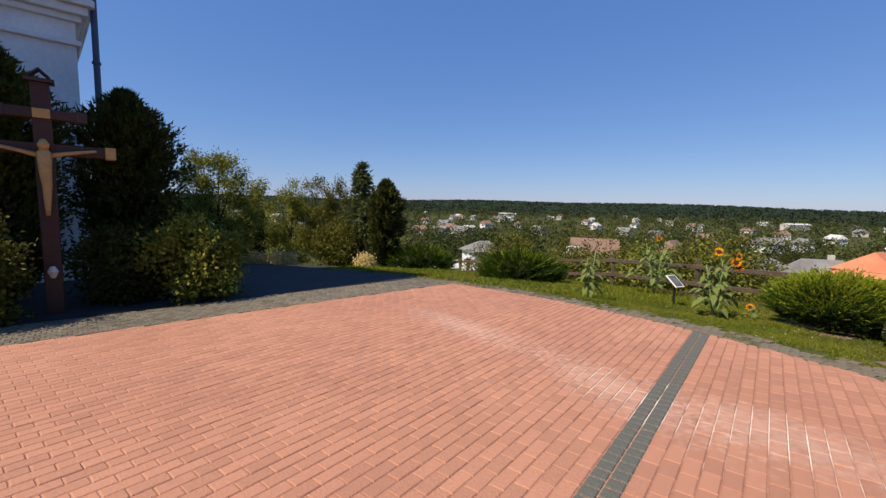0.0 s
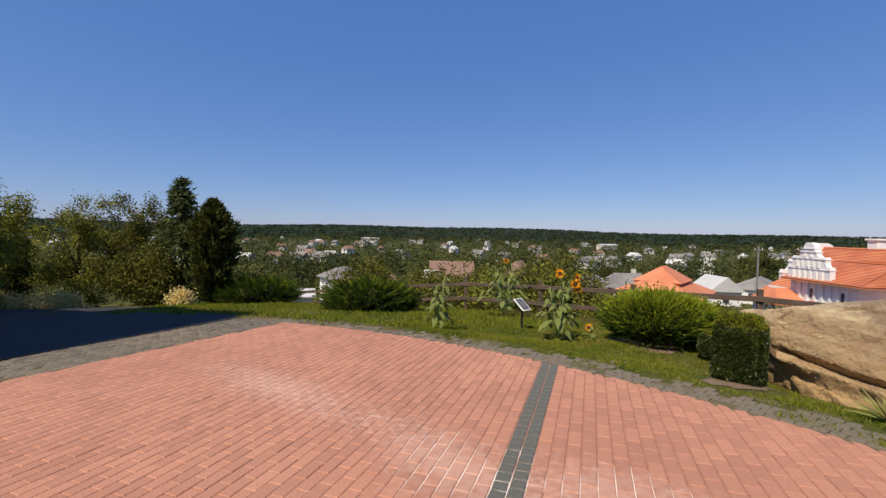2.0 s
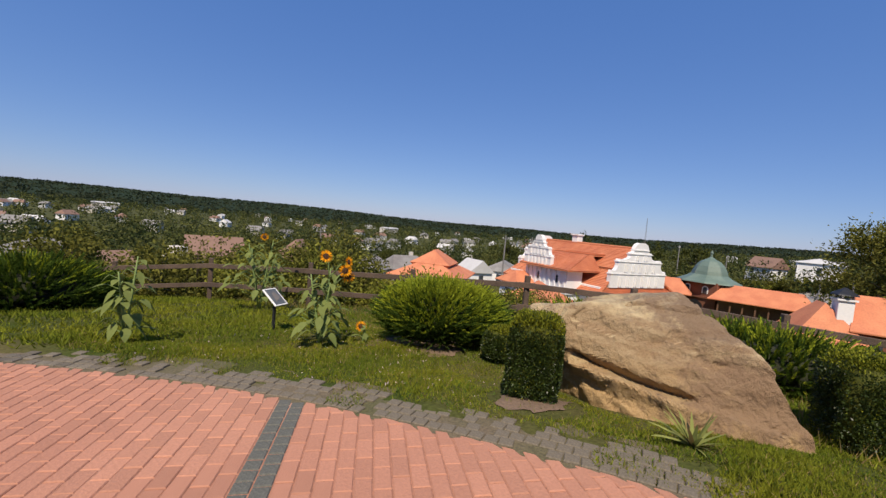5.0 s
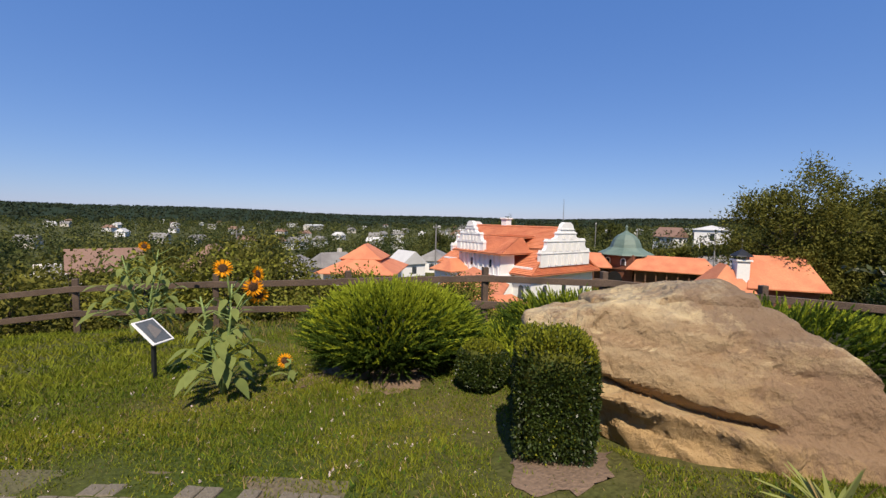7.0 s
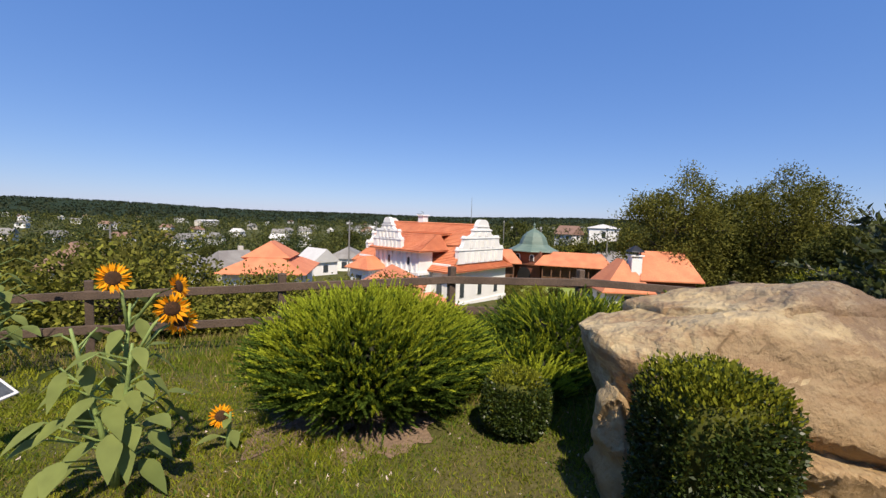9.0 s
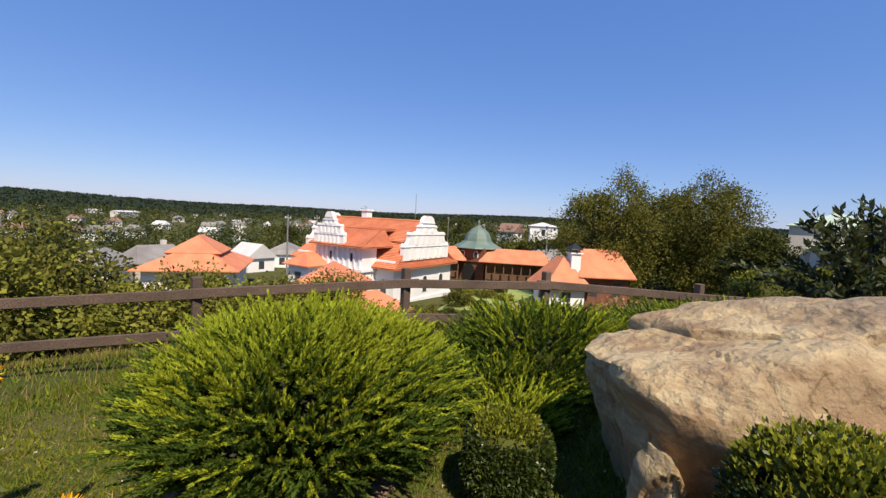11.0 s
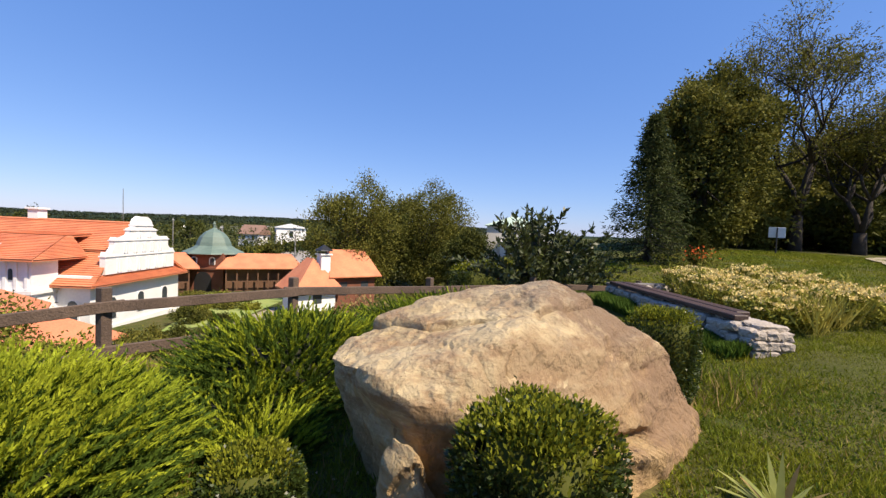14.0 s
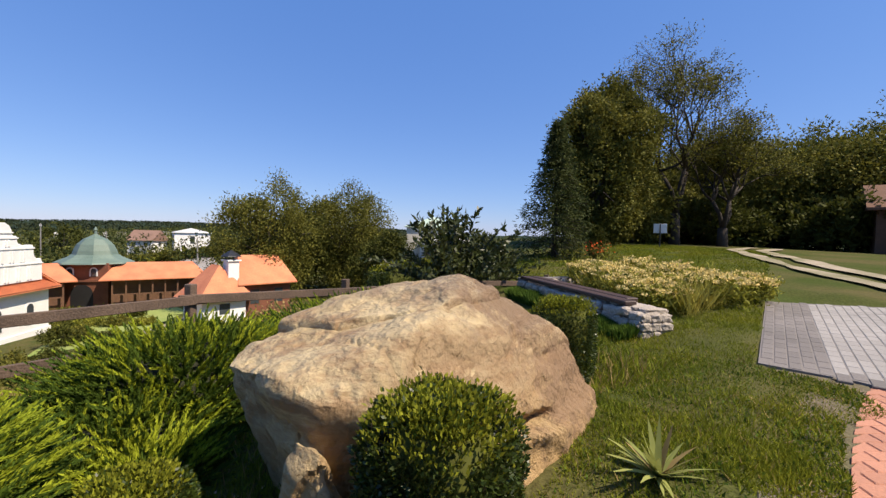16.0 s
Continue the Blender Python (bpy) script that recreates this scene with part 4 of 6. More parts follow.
def arched(parent, x, y, z, w, h, axis, out):
    """An arched window: white surround, dark pane."""
    for name, ww, hh, d, m in (("window_frame", w + 0.3, h + 0.15, 0.04, M["white"]), ("pane", w, h, 0.06, M["glass"])):
        bm = bmesh.new()
        pts = [(-ww / 2, 0), (ww / 2, 0)] + [(ww / 2 * math.cos(t), hh - ww / 2 + ww / 2 * math.sin(t)) for t in np.linspace(0, math.pi, 9)]
        a, b = [], []
        for u, v in pts:
            if axis == "x":
                a.append(bm.verts.new((x + u, y, z + v))), b.append(bm.verts.new((x + u, y + out * d, z + v)))
            else:
                a.append(bm.verts.new((x, y + u, z + v))), b.append(bm.verts.new((x + out * d, y + u, z + v)))
        bm.faces.new(b)
        for i in range(len(pts)):
            j = (i + 1) % len(pts)
            bm.faces.new((a[i], a[j], b[j], b[i]))
        bmesh.ops.recalc_face_normals(bm, faces=bm.faces)
        part(name, bm, m, parent)


def tiled(bm, a, b, c, d, rows=26):
    """Rows of tile courses over a roof slope: a-b the eave, d-c the top."""
    a, b, c, d = map(Vector, (a, b, c, d))
    n = (b - a).cross(d - a).normalized()
    if n.z < 0:
        n = -n
    last = None
    for i in range(rows):
        for f, lift in ((i / rows, 0.09), ((i + 1) / rows, 0.03)):
            pair = (bm.verts.new(a.lerp(d, f) + n * lift), bm.verts.new(b.lerp(c, f) + n * lift))
            if last:
                bm.faces.new((last[0], last[1], pair[1], pair[0]))
            last = pair


def make_manor():
    t = thing("manor", (46.5, 19.5, -9.1), "white limewashed manor with stepped gables and orange tile roofs", "house", rz=-19.9)
    bm = bmesh.new()
    prism(bm, [(0, 0), (12, 0), (12, 16), (0, 16)], -2, 5.3)
    box(bm, 0.9, 11.1, 0.2, 15.8, 5.3, 5.6)
    box(bm, -0.12, 12.12, -0.12, 16.12, 0.0, 0.7)
    part("wall", bm, M["white"], t)
    bm = bmesh.new()
    prism(bm, [(-2.2, 2.7), (0.1, 2.7), (0.1, 10.0), (-2.2, 10.0)], -2, 6.9)
    box(bm, -2.45, 0.0, 2.5, 10.2, 4.0, 4.3)
    box(bm, -2.38, 0.0, 2.55, 10.15, 6.55, 6.85)
    part("wing", bm, M["white"], t)
    for quad in (((-0.7, -0.7, 4.5), (12.7, -0.7, 4.5), (11.5, 0.3, 5.5), (0.6, 0.3, 5.5)),
                 ((-0.7, 16.7, 4.5), (-0.7, -0.7, 4.5), (2.9, 0.3, 7.1), (2.9, 15.7, 7.1)), ((2.75, 15.7, 7.3), (2.75, 0.3, 7.3), (6, 0.3, 9.75), (6, 15.7, 9.75)),
                 ((12.7, -0.7, 4.5), (12.7, 16.7, 4.5), (9.1, 15.7, 7.1), (9.1, 0.3, 7.1)), ((9.25, 0.3, 7.3), (9.25, 15.7, 7.3), (6, 15.7, 9.75), (6, 0.3, 9.75)),
                 ((-2.9, 10.6, 6.75), (-2.9, 2.0, 6.75), (1.6, 3.4, 8.5), (1.6, 9.4, 8.5)), ((-2.9, 2.0, 6.75), (2.2, 2.0, 6.75), (2.2, 3.4, 8.5), (1.6, 3.4, 8.5)),
                 ((2.2, 10.6, 6.75), (-2.9, 10.6, 6.75), (1.6, 9.4, 8.5), (2.2, 9.4, 8.5)), ((1.6, 9.4, 8.5), (1.6, 3.4, 8.5), (4.6, 3.4, 8.6), (4.6, 9.4, 8.6))):
        bm = bmesh.new()
        tiled(bm, *quad, rows=16)
        slab(bm, [(p[0], p[1], p[2] - 0.12) for p in quad], 0.1)
        part("roof", bm, M["tile"], t, "orange clay tile roof")
    bm = bmesh.new()
    tube(bm, [(6, 0.3, 9.8), (6, 15.7, 9.8)], [0.16, 0.16], 6)
    part("ridge", bm, M["tile"], t)
    stepped_gable(t, 6.0, 0.0, 5.3, 1.03)
    stepped_gable(t, 6.0, 16.0, 5.3, 1.0)
    # the wing's gable stands across the other way
    side = new("wing_gable")
    side.parent = t
    side.matrix_local = pose(-2.35, 7.6, 6.9, 0, 0, -90)
    stepped_gable(side, 0, 0, -0.1, 0.52, 0.72)
    for x, y, z in ((6.4, 10.2, 9.2),):
        bm = bmesh.new()
        box(bm, x - 0.5, x + 0.5, y - 0.5, y + 0.5, z, z + 1.55, 0.03)
        box(bm, x - 0.65, x + 0.65, y - 0.65, y + 0.65, z + 1.55, z + 1.75, 0.03)
        part("chimney", bm, M["white"], t)
    for x in (2.4, 6.0, 9.6):
        arched(t, x, 0, 1.3, 0.8, 1.9, "x", -1)
    for y in (1.4, 12.5, 14.6):
        arched(t, 0, y, 1.3, 0.8, 1.9, "y", -1)
    for i in range(9):
        bm = bmesh.new()
        y = 3.0 + i * 0.82
        box(bm, -2.34, -2.18, y - 0.12, y + 0.12, 4.35, 6.5)
        part("pilaster", bm, M["white"], t)
    for y in (4.25, 7.5):
        arched(t, -2.2, y, 5.1, 0.34, 0.9, "y", -1)
    # lower annexes with their own tiled roofs
    gabled("annex", 38.3, 23.0, -8.6, 9.5, 6.0, 3.0, 2.1, 18, M["white"], M["tile"], "low white annex with a hipped orange tile roof", hip=2.5, over=0.6, windows=3)
    gabled("annex", 34.6, 17.6, -8.3, 5.0, 4.2, 1.9, 1.5, -25, M["white"], M["tile"], "small white porch with an orange tile roof", hip=2.0, over=0.5, windows=1)
    gabled("annex", 47.0, 29.9, -9.0, 3.4, 3.4, 4.2, 1.4, -20, M["white"], M["tile"], "white side building with an orange tile roof", hip=1.5, over=0.5, windows=2)


make_manor()


def make_tower():
    t = thing("gate_tower", (75.4, 14.2, -8.0), "brown brick gate tower under a green patina copper dome", "tower", rz=-20)
    bm = bmesh.new()
    box(bm, -2.9, 2.9, -2.9, 2.9, -2, 4.6)
    box(bm, -3.1, 3.1, -3.1, 3.1, 2.2, 2.5)
    part("wall", bm, M["brick"], t)
    bm = bmesh.new()
    prof = [(4.3, 4.45), (4.2, 4.62), (3.0, 5.2), (2.45, 5.6), (2.3, 6.1), (1.95, 6.9), (1.3, 7.6), (0.55, 8.0), (0.16, 8.3), (0.14, 8.7), (0.24, 8.85), (0.02, 9.3)]
    rings = [[bm.verts.new((r * math.cos(a), r * math.sin(a), z)) for a in (math.pi / 8 + k * math.pi / 4 for k in range(8))] for r, z in prof]
    for a, b in zip(rings, rings[1:]):
        for k in range(8):
            bm.faces.new((a[k], a[(k + 1) % 8], b[(k + 1) % 8], b[k]))
    bm.faces.new(rings[0][::-1]), bm.faces.new(rings[-1])
    part("dome", bm, M["teal"], t)
    for x in (-1.3, 1.3):
        for axis in ("x", "y"):
            arched(t, x if axis == "x" else -2.9, -2.9 if axis == "x" else x, 2.9, 0.6, 1.0, axis, -1)
    for axis in ("x", "y"):
        # flat near-black arch on the solid wall paints the shade of a passage
        bm = bmesh.new()
        w = 1.25
        pts = [(-w, -1), (w, -1)] + [(w * math.cos(a), 0.6 + w * math.sin(a)) for a in np.linspace(0, math.pi, 9)]
        bm.faces.new([bm.verts.new((u, -2.93, v) if axis == "x" else (-2.93, u, v)) for u, v in pts])
        part("gateway", bm, M["dark"], t)


make_tower()


def gallery(x, y, z, lx, ly, turn, label):
    t = gabled("gallery", x, y, z, lx, ly - 1.6, 2.6, 2.0, turn, M["timber"], M["tile"], label, hip=1.8, over=1.3, windows=0)
    for i in range(int(lx / 1.4) + 1):
        bm = bmesh.new()
        px = -lx / 2 + i * 1.4
        box(bm, px - 0.09, px + 0.09, -ly / 2 - 0.1, -ly / 2 + 0.1, -0.5, 2.55)
        part("post", bm, M["timber"], t)
    bm = bmesh.new()
    box(bm, -lx / 2, lx / 2, -ly / 2 - 0.05, -ly / 2 + 0.05, 0.6, 0.75)
    part("rail", bm, M["timber"], t)


gallery(73.8, 7.4, -8.0, 9.5, 6.5, -86, "brown timber gallery with posts under an orange tile roof")
gallery(72.5, 20.5, -8.0, 7.0, 6.5, -80, "brown timber gallery beside the gate tower")
gabled("house", 51.6, 1.7, -7.9, 4.2, 4.2, 2.3, 3.3, 20, M["white"], M["tile"], "small white hut with a steep orange tile roof", hip=1.95, over=0.7, windows=1)
gabled("house", 53.6, -2.6, -7.6, 5.2, 4.6, 3.3, 2.9, -75, M["brick"], M["tile"], "low brick house with a bright orange tile roof", hip=1.0, over=0.6, windows=2)
bm = bmesh.new()
box(bm, -0.55, 0.55, -0.55, 0.55, 0, 3.4, 0.03)
box(bm, -0.7, 0.7, -0.7, 0.7, 3.4, 3.55)
chim = part("brick_chimney", bm, M["white"])
chim.matrix_world = pose(51.0, 0.3, -5.3, 0, 0, 20)
tagged(chim, "square white chimney with a dark metal cowl", "chimney")
bm = bmesh.new()
tube(bm, [(0, 0, 3.85), (0, 0, 3.95), (0, 0, 4.5)], [1.0, 0.95, 0.1], 8)
for a, b in ((-0.4, -0.4), (0.4, -0.4), (-0.4, 0.4), (0.4, 0.4)):
    tube(bm, [(a, b, 3.5), (a, b, 3.9)], [0.05, 0.05], 4)
part("cowl", bm, M["metal"], chim)

# ---------- other houses that can be told apart ----------
two_tier = gabled("house", 47.8, 45.6, -7.9, 11.5, 9.0, 1.8, 2.6, 30, M["white"], M["tile"], "white house with a broad two-tier hipped orange tile roof", hip=5.0, over=1.0, windows=3, chimney=True)
bm = bmesh.new()
low = [bm.verts.new((sx * 3.3, sy * 2.7, 3.2)) for sx, sy in ((-1, -1), (1, -1), (1, 1), (-1, 1))]
eave = [bm.verts.new((sx * 3.6, sy * 3.0, 3.5)) for sx, sy in ((-1, -1), (1, -1), (1, 1), (-1, 1))]
ridge = [bm.verts.new((-1.2, 0, 5.5)), bm.verts.new((1.2, 0, 5.5))]
for i in range(4):
    j = (i + 1) % 4
    bm.faces.new((low[i], low[j], eave[j], eave[i]))
bm.faces.new((eave[0], eave[1], ridge[1], ridge[0])), bm.faces.new((eave[2], eave[3], ridge[0], ridge[1]))
bm.faces.new((eave[1], eave[2], ridge[1])), bm.faces.new((eave[3], eave[0], ridge[0]))
bm.faces.new(low[::-1])
part("upper_roof", bm, M["tile"], two_tier)
gabled("house", 134, 2.0, -4.0, 9.5, 8, 4.4, 1.2, 3, M["white"], M["paleroof"], "white two-storey house with a pale metal roof", hip=4, windows=4)
gabled("house", 133, 11.5, -4.2, 6, 6, 2.4, 2.6, 60, M["white"], M["brownroof"], "small white house with a dark gable roof", windows=2)
gabled("villa", 70.2, -35.6, -1.7, 15, 9, 4.4, 1.9, -32, M["cream"], M["greenroof"], "cream villa with a pale green hipped roof", hip=4, windows=5, chimney=True)
gabled("house", 62, -33, -2.8, 7, 5, 2.6, 1.6, 20, M["white"], M["paleroof"], "low white house with a pale roof", windows=2)
gabled("house", 16.9, 47.3, -6.3, 4.6, 4.6, 2.6, 1.9, -15, M["cream"], M["brownroof"], "low house with a flat-pitched brown roof on the slope", windows=2)
bm = bmesh.new()
box(bm, -0.45, 0.45, -0.45, 0.45, -4, 3.5, 0.03)
box(bm, -0.56, 0.56, -0.56, 0.56, 3.5, 3.75, 0.03)
box(bm, -0.35, 0.35, -0.35, 0.35, 3.75, 4.2, 0.03)
stack = part("brick_chimney", bm, M["cream"])
stack.matrix_world = pose(8.4, 27.5, -5.2, 0, 0, 15)
tagged(stack, "tall cream brick chimney stack on the slope", "chimney")
gabled("house", 4.6, 52.0, -9.0, 4.2, 4.2, 5.0, 1.2, 20, M["white"], M["slate"], "small white tower house with a grey cap", hip=1.8, windows=1)
gabled("house", 8.6, 54.0, -9.0, 5.0, 4.2, 3.4, 1.5, 10, M["white"], M["brownroof"], "white cottage with a red-brown roof", windows=1)
gabled("house", -2.5, 50.0, -8.6, 7.0, 4.2, 2.9, 0.6, 0, M["cream"], M["paleroof"], "long low outbuilding with a pale flat roof", windows=3)
gabled("house", 34, 62, -9.6, 6, 6, 3.6, 3.2, 40, M["cream"], M["brownroof"], "pink-roofed house with a rounded attic among trees", hip=2.0, windows=2)
gabled("house", 45, 58, -9.8, 8, 6, 3.0, 2.0, 30, M["white"], M["slate"], "white house with a grey hipped roof", hip=2.5, windows=3)
gabled("house", 52, 57, -10.0, 7, 6, 3.2, 2.2, -15, M["cream"], M["slate"], "house with a dark grey roof", hip=1.5, windows=2, chimney=True)
gabled("house", 66, 52, -10.0, 5.5, 5, 3.0, 2.3, 70, M["white"], M["paleroof"], "small white gable-fronted house", windows=2)
gabled("house", 76, 52, -10.0, 9, 7, 3.0, 2.0, 25, M["white"], M["slate"], "white house with a broad grey roof", hip=3, windows=3)


def village():
    """Many small houses scattered over the valley among trees."""
    kinds = []
    for wall, roof, text in (("white", "slate", "small white village house with a grey roof"), ("white", "paleroof", "small white village house with a pale roof"),
                             ("cream", "slate", "cream village house with a weathered grey roof"), ("white", "brownroof", "white village house with a brown roof")):
        kinds.append(gabled("village_house", 300 + len(kinds) * 35, 240, float(land(300 + len(kinds) * 35, 240)), 8, 6, 2.8, 2.4, 30 * len(kinds), M[wall], M[roof], text, hip=1.2 * (len(kinds) % 2), windows=2, group="village houses in the valley"))
    for i in range(120):
        az, d = radians(rng.uniform(-32, 98)), 190 + 620 * rng.random() ** 1.1
        if math.degrees(az) > 74 and d < 330:
            continue
        x, y = 3 + d * math.sin(az), 3 + d * math.cos(az)
        copy_thing(kinds[i % 4], pose(x, y, float(land(x, y)) + 0.6, 0, 0, rng.uniform(0, 180)))
    for i in range(3):
        az, d = radians((8, 40, 62)[i]), (640, 520, 600)[i]
        x, y = 3 + d * math.sin(az), 3 + d * math.cos(az)
        gabled("hall", x, y, float(land(x, y)) + 3, 26, 9, 3.2, 1.4, 10 * i, M["cream"], M["paleroof"], "long pale farm hall among the trees", windows=6)


village()


def utility_pole(x, y, top, label="weathered timber utility pole with a crossarm"):
    z = float(land(x, y))
    t = thing("utility_pole", (x, y, z), label, "pole", "utility poles in the village")
    bm = bmesh.new()
    tube(bm, [(0, 0, -0.5), (0, 0, top - z)], [0.16, 0.11], 8)
    part("post", bm, M["slate"], t)
    bm = bmesh.new()
    box(bm, -0.9, 0.9, -0.06, 0.06, top - z - 0.7, top - z - 0.55, 0.01)
    arm = part("crossarm", bm, M["slate"], t)
    for k in (-0.75, 0, 0.75):
        bm = bmesh.new()
        tube(bm, [(k, 0, top - z - 0.55), (k, 0, top - z - 0.3)], [0.06, 0.04], 6)
        part("insulator", bm, M["paperwhite"], arm)


for x, y, top in ((62.7, 43.1, 0.6), (73.7, 44.2, 0.6), (104, 1.5, -0.4), (131, 31, 1.8), (88, -2.0, -0.6), (40, 66, -1.0), (118, 18, 0.4)):
    utility_pole(x, y, top)
mast = thing("radio_mast", (868, 256, float(land(868, 256))), "thin red-grey lattice radio mast on the skyline", "mast")
for k in range(3):
    bm = bmesh.new()
    a = 2.094 * k
    tube(bm, [(1.6 * math.cos(a), 1.6 * math.sin(a), 0), (0.3 * math.cos(a), 0.3 * math.sin(a), 62)], [0.22, 0.16], 5)
    part("leg", bm, M["slate"], mast)
for k in range(12):
    bm = bmesh.new()
    r = 1.6 - 0.105 * k
    ring = [(r * math.cos(2.094 * i), r * math.sin(2.094 * i), 5.0 * k + 2) for i in (0, 1, 2, 3)]
    tube(bm, ring, [0.12] * 4, 4)
    part("brace", bm, M["slate"], mast)
sheet("lawn", [(57, 14), (66, 19), (70, 16), (70, 6), (62, 4), (46, 9), (44, 14)], mat("lawn_green", (0.20, 0.27, 0.055), 0.95, 0.15, 0.4, 0.3, second=(0.25, 0.29, 0.08)), "smooth sunlit lawn behind the manor", "lawn", 0.03, grid=4)
sheet("road", [(76, 0), (80, 3), (128, 6), (150, 20), (152, 14), (130, -2), (84, -4)], M["road"], "pale grey road through the town", "road", 0.06, grid=8)
sheet("road", [(30, 16), (44, 10), (60, 3), (60, 0), (44, 6), (29, 13)], M["path"], "pale dirt track below the fence", "path", 0.05, grid=3)


# ---------- trees ----------
def clumps(center, radii, n, per, spread, shell=0.42):
    """Points in clumps filling an uneven crown, with outward directions."""
    c = unit(n) * (shell + (1 - shell) * rng.random(n) ** 0.5)[:, None]
    lump = np.array([1 + 0.48 * noise.noise(Vector(v) * 1.7 + Vector((center[0], center[1], 0))) for v in c])
    c = c * lump[:, None] * np.array(radii)
    p = np.repeat(c, per, 0) + rng.normal(size=(n * per, 3)) * spread
    d = p / (np.array(radii) ** 1.0) * 0.6 + unit(n * per) + np.array([0, 0, 0.1])
    return p + np.array(center), d, c + np.array(center)


def limbs(bm, h0, centers, r, every=6, sway=0.3):
    for c in centers[::every]:
        a = Vector((0, 0, h0 * (0.6 + 0.4 * rng.random())))
        c = Vector(c)
        mid = a.lerp(c, 0.5) + Vector(rng.normal(size=3)) * sway * 0.5 + Vector((0, 0, sway * 0.6))
        tube(bm, [a, a.lerp(mid, 0.5), mid, c], [r * 0.42, r * 0.34, r * 0.22, r * 0.05], 5)


def broadleaf(x, y, h, crown, label, material, leaf=0.16, n=110, per=45, trunk=0.16, z=None, low=0.30, name="tree", spread=0.35, category="tree", every=6):
    z = gz(x, y) - 0.05 if z is None else z
    t = thing(name, (x, y, z), label, category)
    top = h * (1 - low) / 2
    mid = h * low + top
    p, d, c = clumps((0, 0, mid), (crown, crown, top), n, per, spread * (0.2 + 0.2 * crown) if crown < 2.5 else 0.20 + 0.07 * crown)
    p[:, 2] = np.maximum(p[:, 2], 0.06)
    bm = bmesh.new()
    lean = rng.normal(size=2) * 0.05 * h
    tube(bm, [(0, 0, -0.2), (0, 0, h * 0.12), (lean[0] * 0.5, lean[1] * 0.5, h * 0.4), (lean[0], lean[1], h * 0.8)], [trunk * 1.35, trunk, trunk * 0.75, trunk * 0.15], 9)
    limbs(bm, h * 0.45, c, trunk, every, 0.1 * h)
    part("trunk", bm, M["bark"], t, smooth=True)
    leaves("crown", p, d, leaf * (0.7 + 0.6 * rng.random(len(p))), leaf * 0.62, material, t, tri=math.hypot(x - 4, y - 5) > 20)
    return t


def conifer(x, y, h, r, label, material, z=None, n=46, dense=1.0, name="spruce_tree", upright=False, blade=0.11, per=26):
    """Whorls of branches with needles; upright makes a narrow thuja."""
    z = gz(x, y) - 0.05 if z is None else z
    t = thing(name, (x, y, z), label, "tree")
    bm = bmesh.new()
    tube(bm, [(0, 0, -0.2), (0, 0, h * 0.5), (0, 0, h * 0.98)], [0.035 * h * 0.6, 0.02 * h * 0.6, 0.01], 8)
    P, D, L = [], [], []
    for i in range(n):
        f = (i + rng.random()) / n
        hh = h * (0.03 + 0.94 * f)
        prof = (1 - f) ** 0.85 if not upright else min(1, 2.6 * (1 - f)) * (0.65 + 0.35 * min(1, f * 4))
        for k in range(int(7 * dense)):
            a = rng.random() * 2 * math.pi
            ln = r * prof * (0.72 + 0.42 * rng.random()) + 0.04
            drop = (-0.28 if not upright else 0.75) * ln
            tip = np.array([math.cos(a) * ln, math.sin(a) * ln, drop + 0.10 * ln])
            if k < 3 and not upright:
                tube(bm, [(0, 0, hh), tuple(np.array([0, 0, hh]) + tip * 0.9)], [0.02, 0.006], 4)
            s = rng.random(per) ** 0.7
            q = np.array([0, 0, hh]) + tip * s[:, None] + rng.normal(size=(per, 3)) * 0.05 * r
            P.append(q)
            D.append(tip / (np.linalg.norm(tip) + 1e-6) * 0.9 + unit(per) * 0.75 + np.array([0, 0, 0.3 if upright else -0.05]))
            L.append(np.full(per, blade) * (0.7 + 0.6 * rng.random(per)))
    P = np.concatenate(P)
    P[:, 2] = np.maximum(P[:, 2], 0.05)
    part("trunk", bm, M["bark"], t, smooth=True)
    leaves("crown", P, np.concatenate(D), np.concatenate(L), blade * (0.42 if upright else 0.3), material, t, tri=True)
    return t


# beside the plaza and the church
broadleaf(-4.95, 7.6, 1.45, 0.72, "rounded leafy shrub with sunlit outer leaves beside the plaza", M["leaf_light"], 0.085, 80, 130, 0.05, low=0.02, name="shrub", category="shrub")
broadleaf(-6.2, 7.35, 1.3, 0.7, "dense shrub in shade beside the wooden cross", M["leaf_dark"], 0.075, 110, 70, 0.05, low=0.02, name="shrub", category="shrub")
broadleaf(-6.9, 5.2, 1.75, 0.62, "leafy shrub at the foot of the cross", M["leaf_mid"], 0.075, 100, 70, 0.05, low=0.02, name="shrub", category="shrub")
conifer(-7.15, 8.75, 4.35, 0.95, "tall dark columnar thuja beside the church corner", M["leaf_dark"], n=110, upright=True, name="thuja_tree", blade=0.12, per=40)
conifer(-7.9, 6.75, 4.6, 0.9, "tall dark columnar thuja behind the wooden cross", M["leaf_dark"], n=110, upright=True, name="thuja_tree", blade=0.12, per=40)
conifer(-9.3, 7.2, 4.9, 1.0, "dark columnar thuja against the church wall", M["leaf_dark"], n=60, upright=True, name="thuja_tree", blade=0.13)
broadleaf(-9.1, 15.6, 4.3, 1.7, "apple tree with light green sunlit foliage", M["leaf_light"], 0.085, 95, 260, 0.09, low=0.10, spread=0.30)
broadleaf(-8.9, 18.3, 2.7, 0.45, "dark slim shrub beside the apple tree", M["leaf_dark"], 0.10, 60, 60, 0.05, low=0.05, name="shrub", category="shrub")
broadleaf(-8.1, 20.5, 4.4, 1.7, "sunlit orchard tree with yellowish leaves", M["leaf_light"], 0.085, 80, 230, 0.08, low=0.08, spread=0.30)
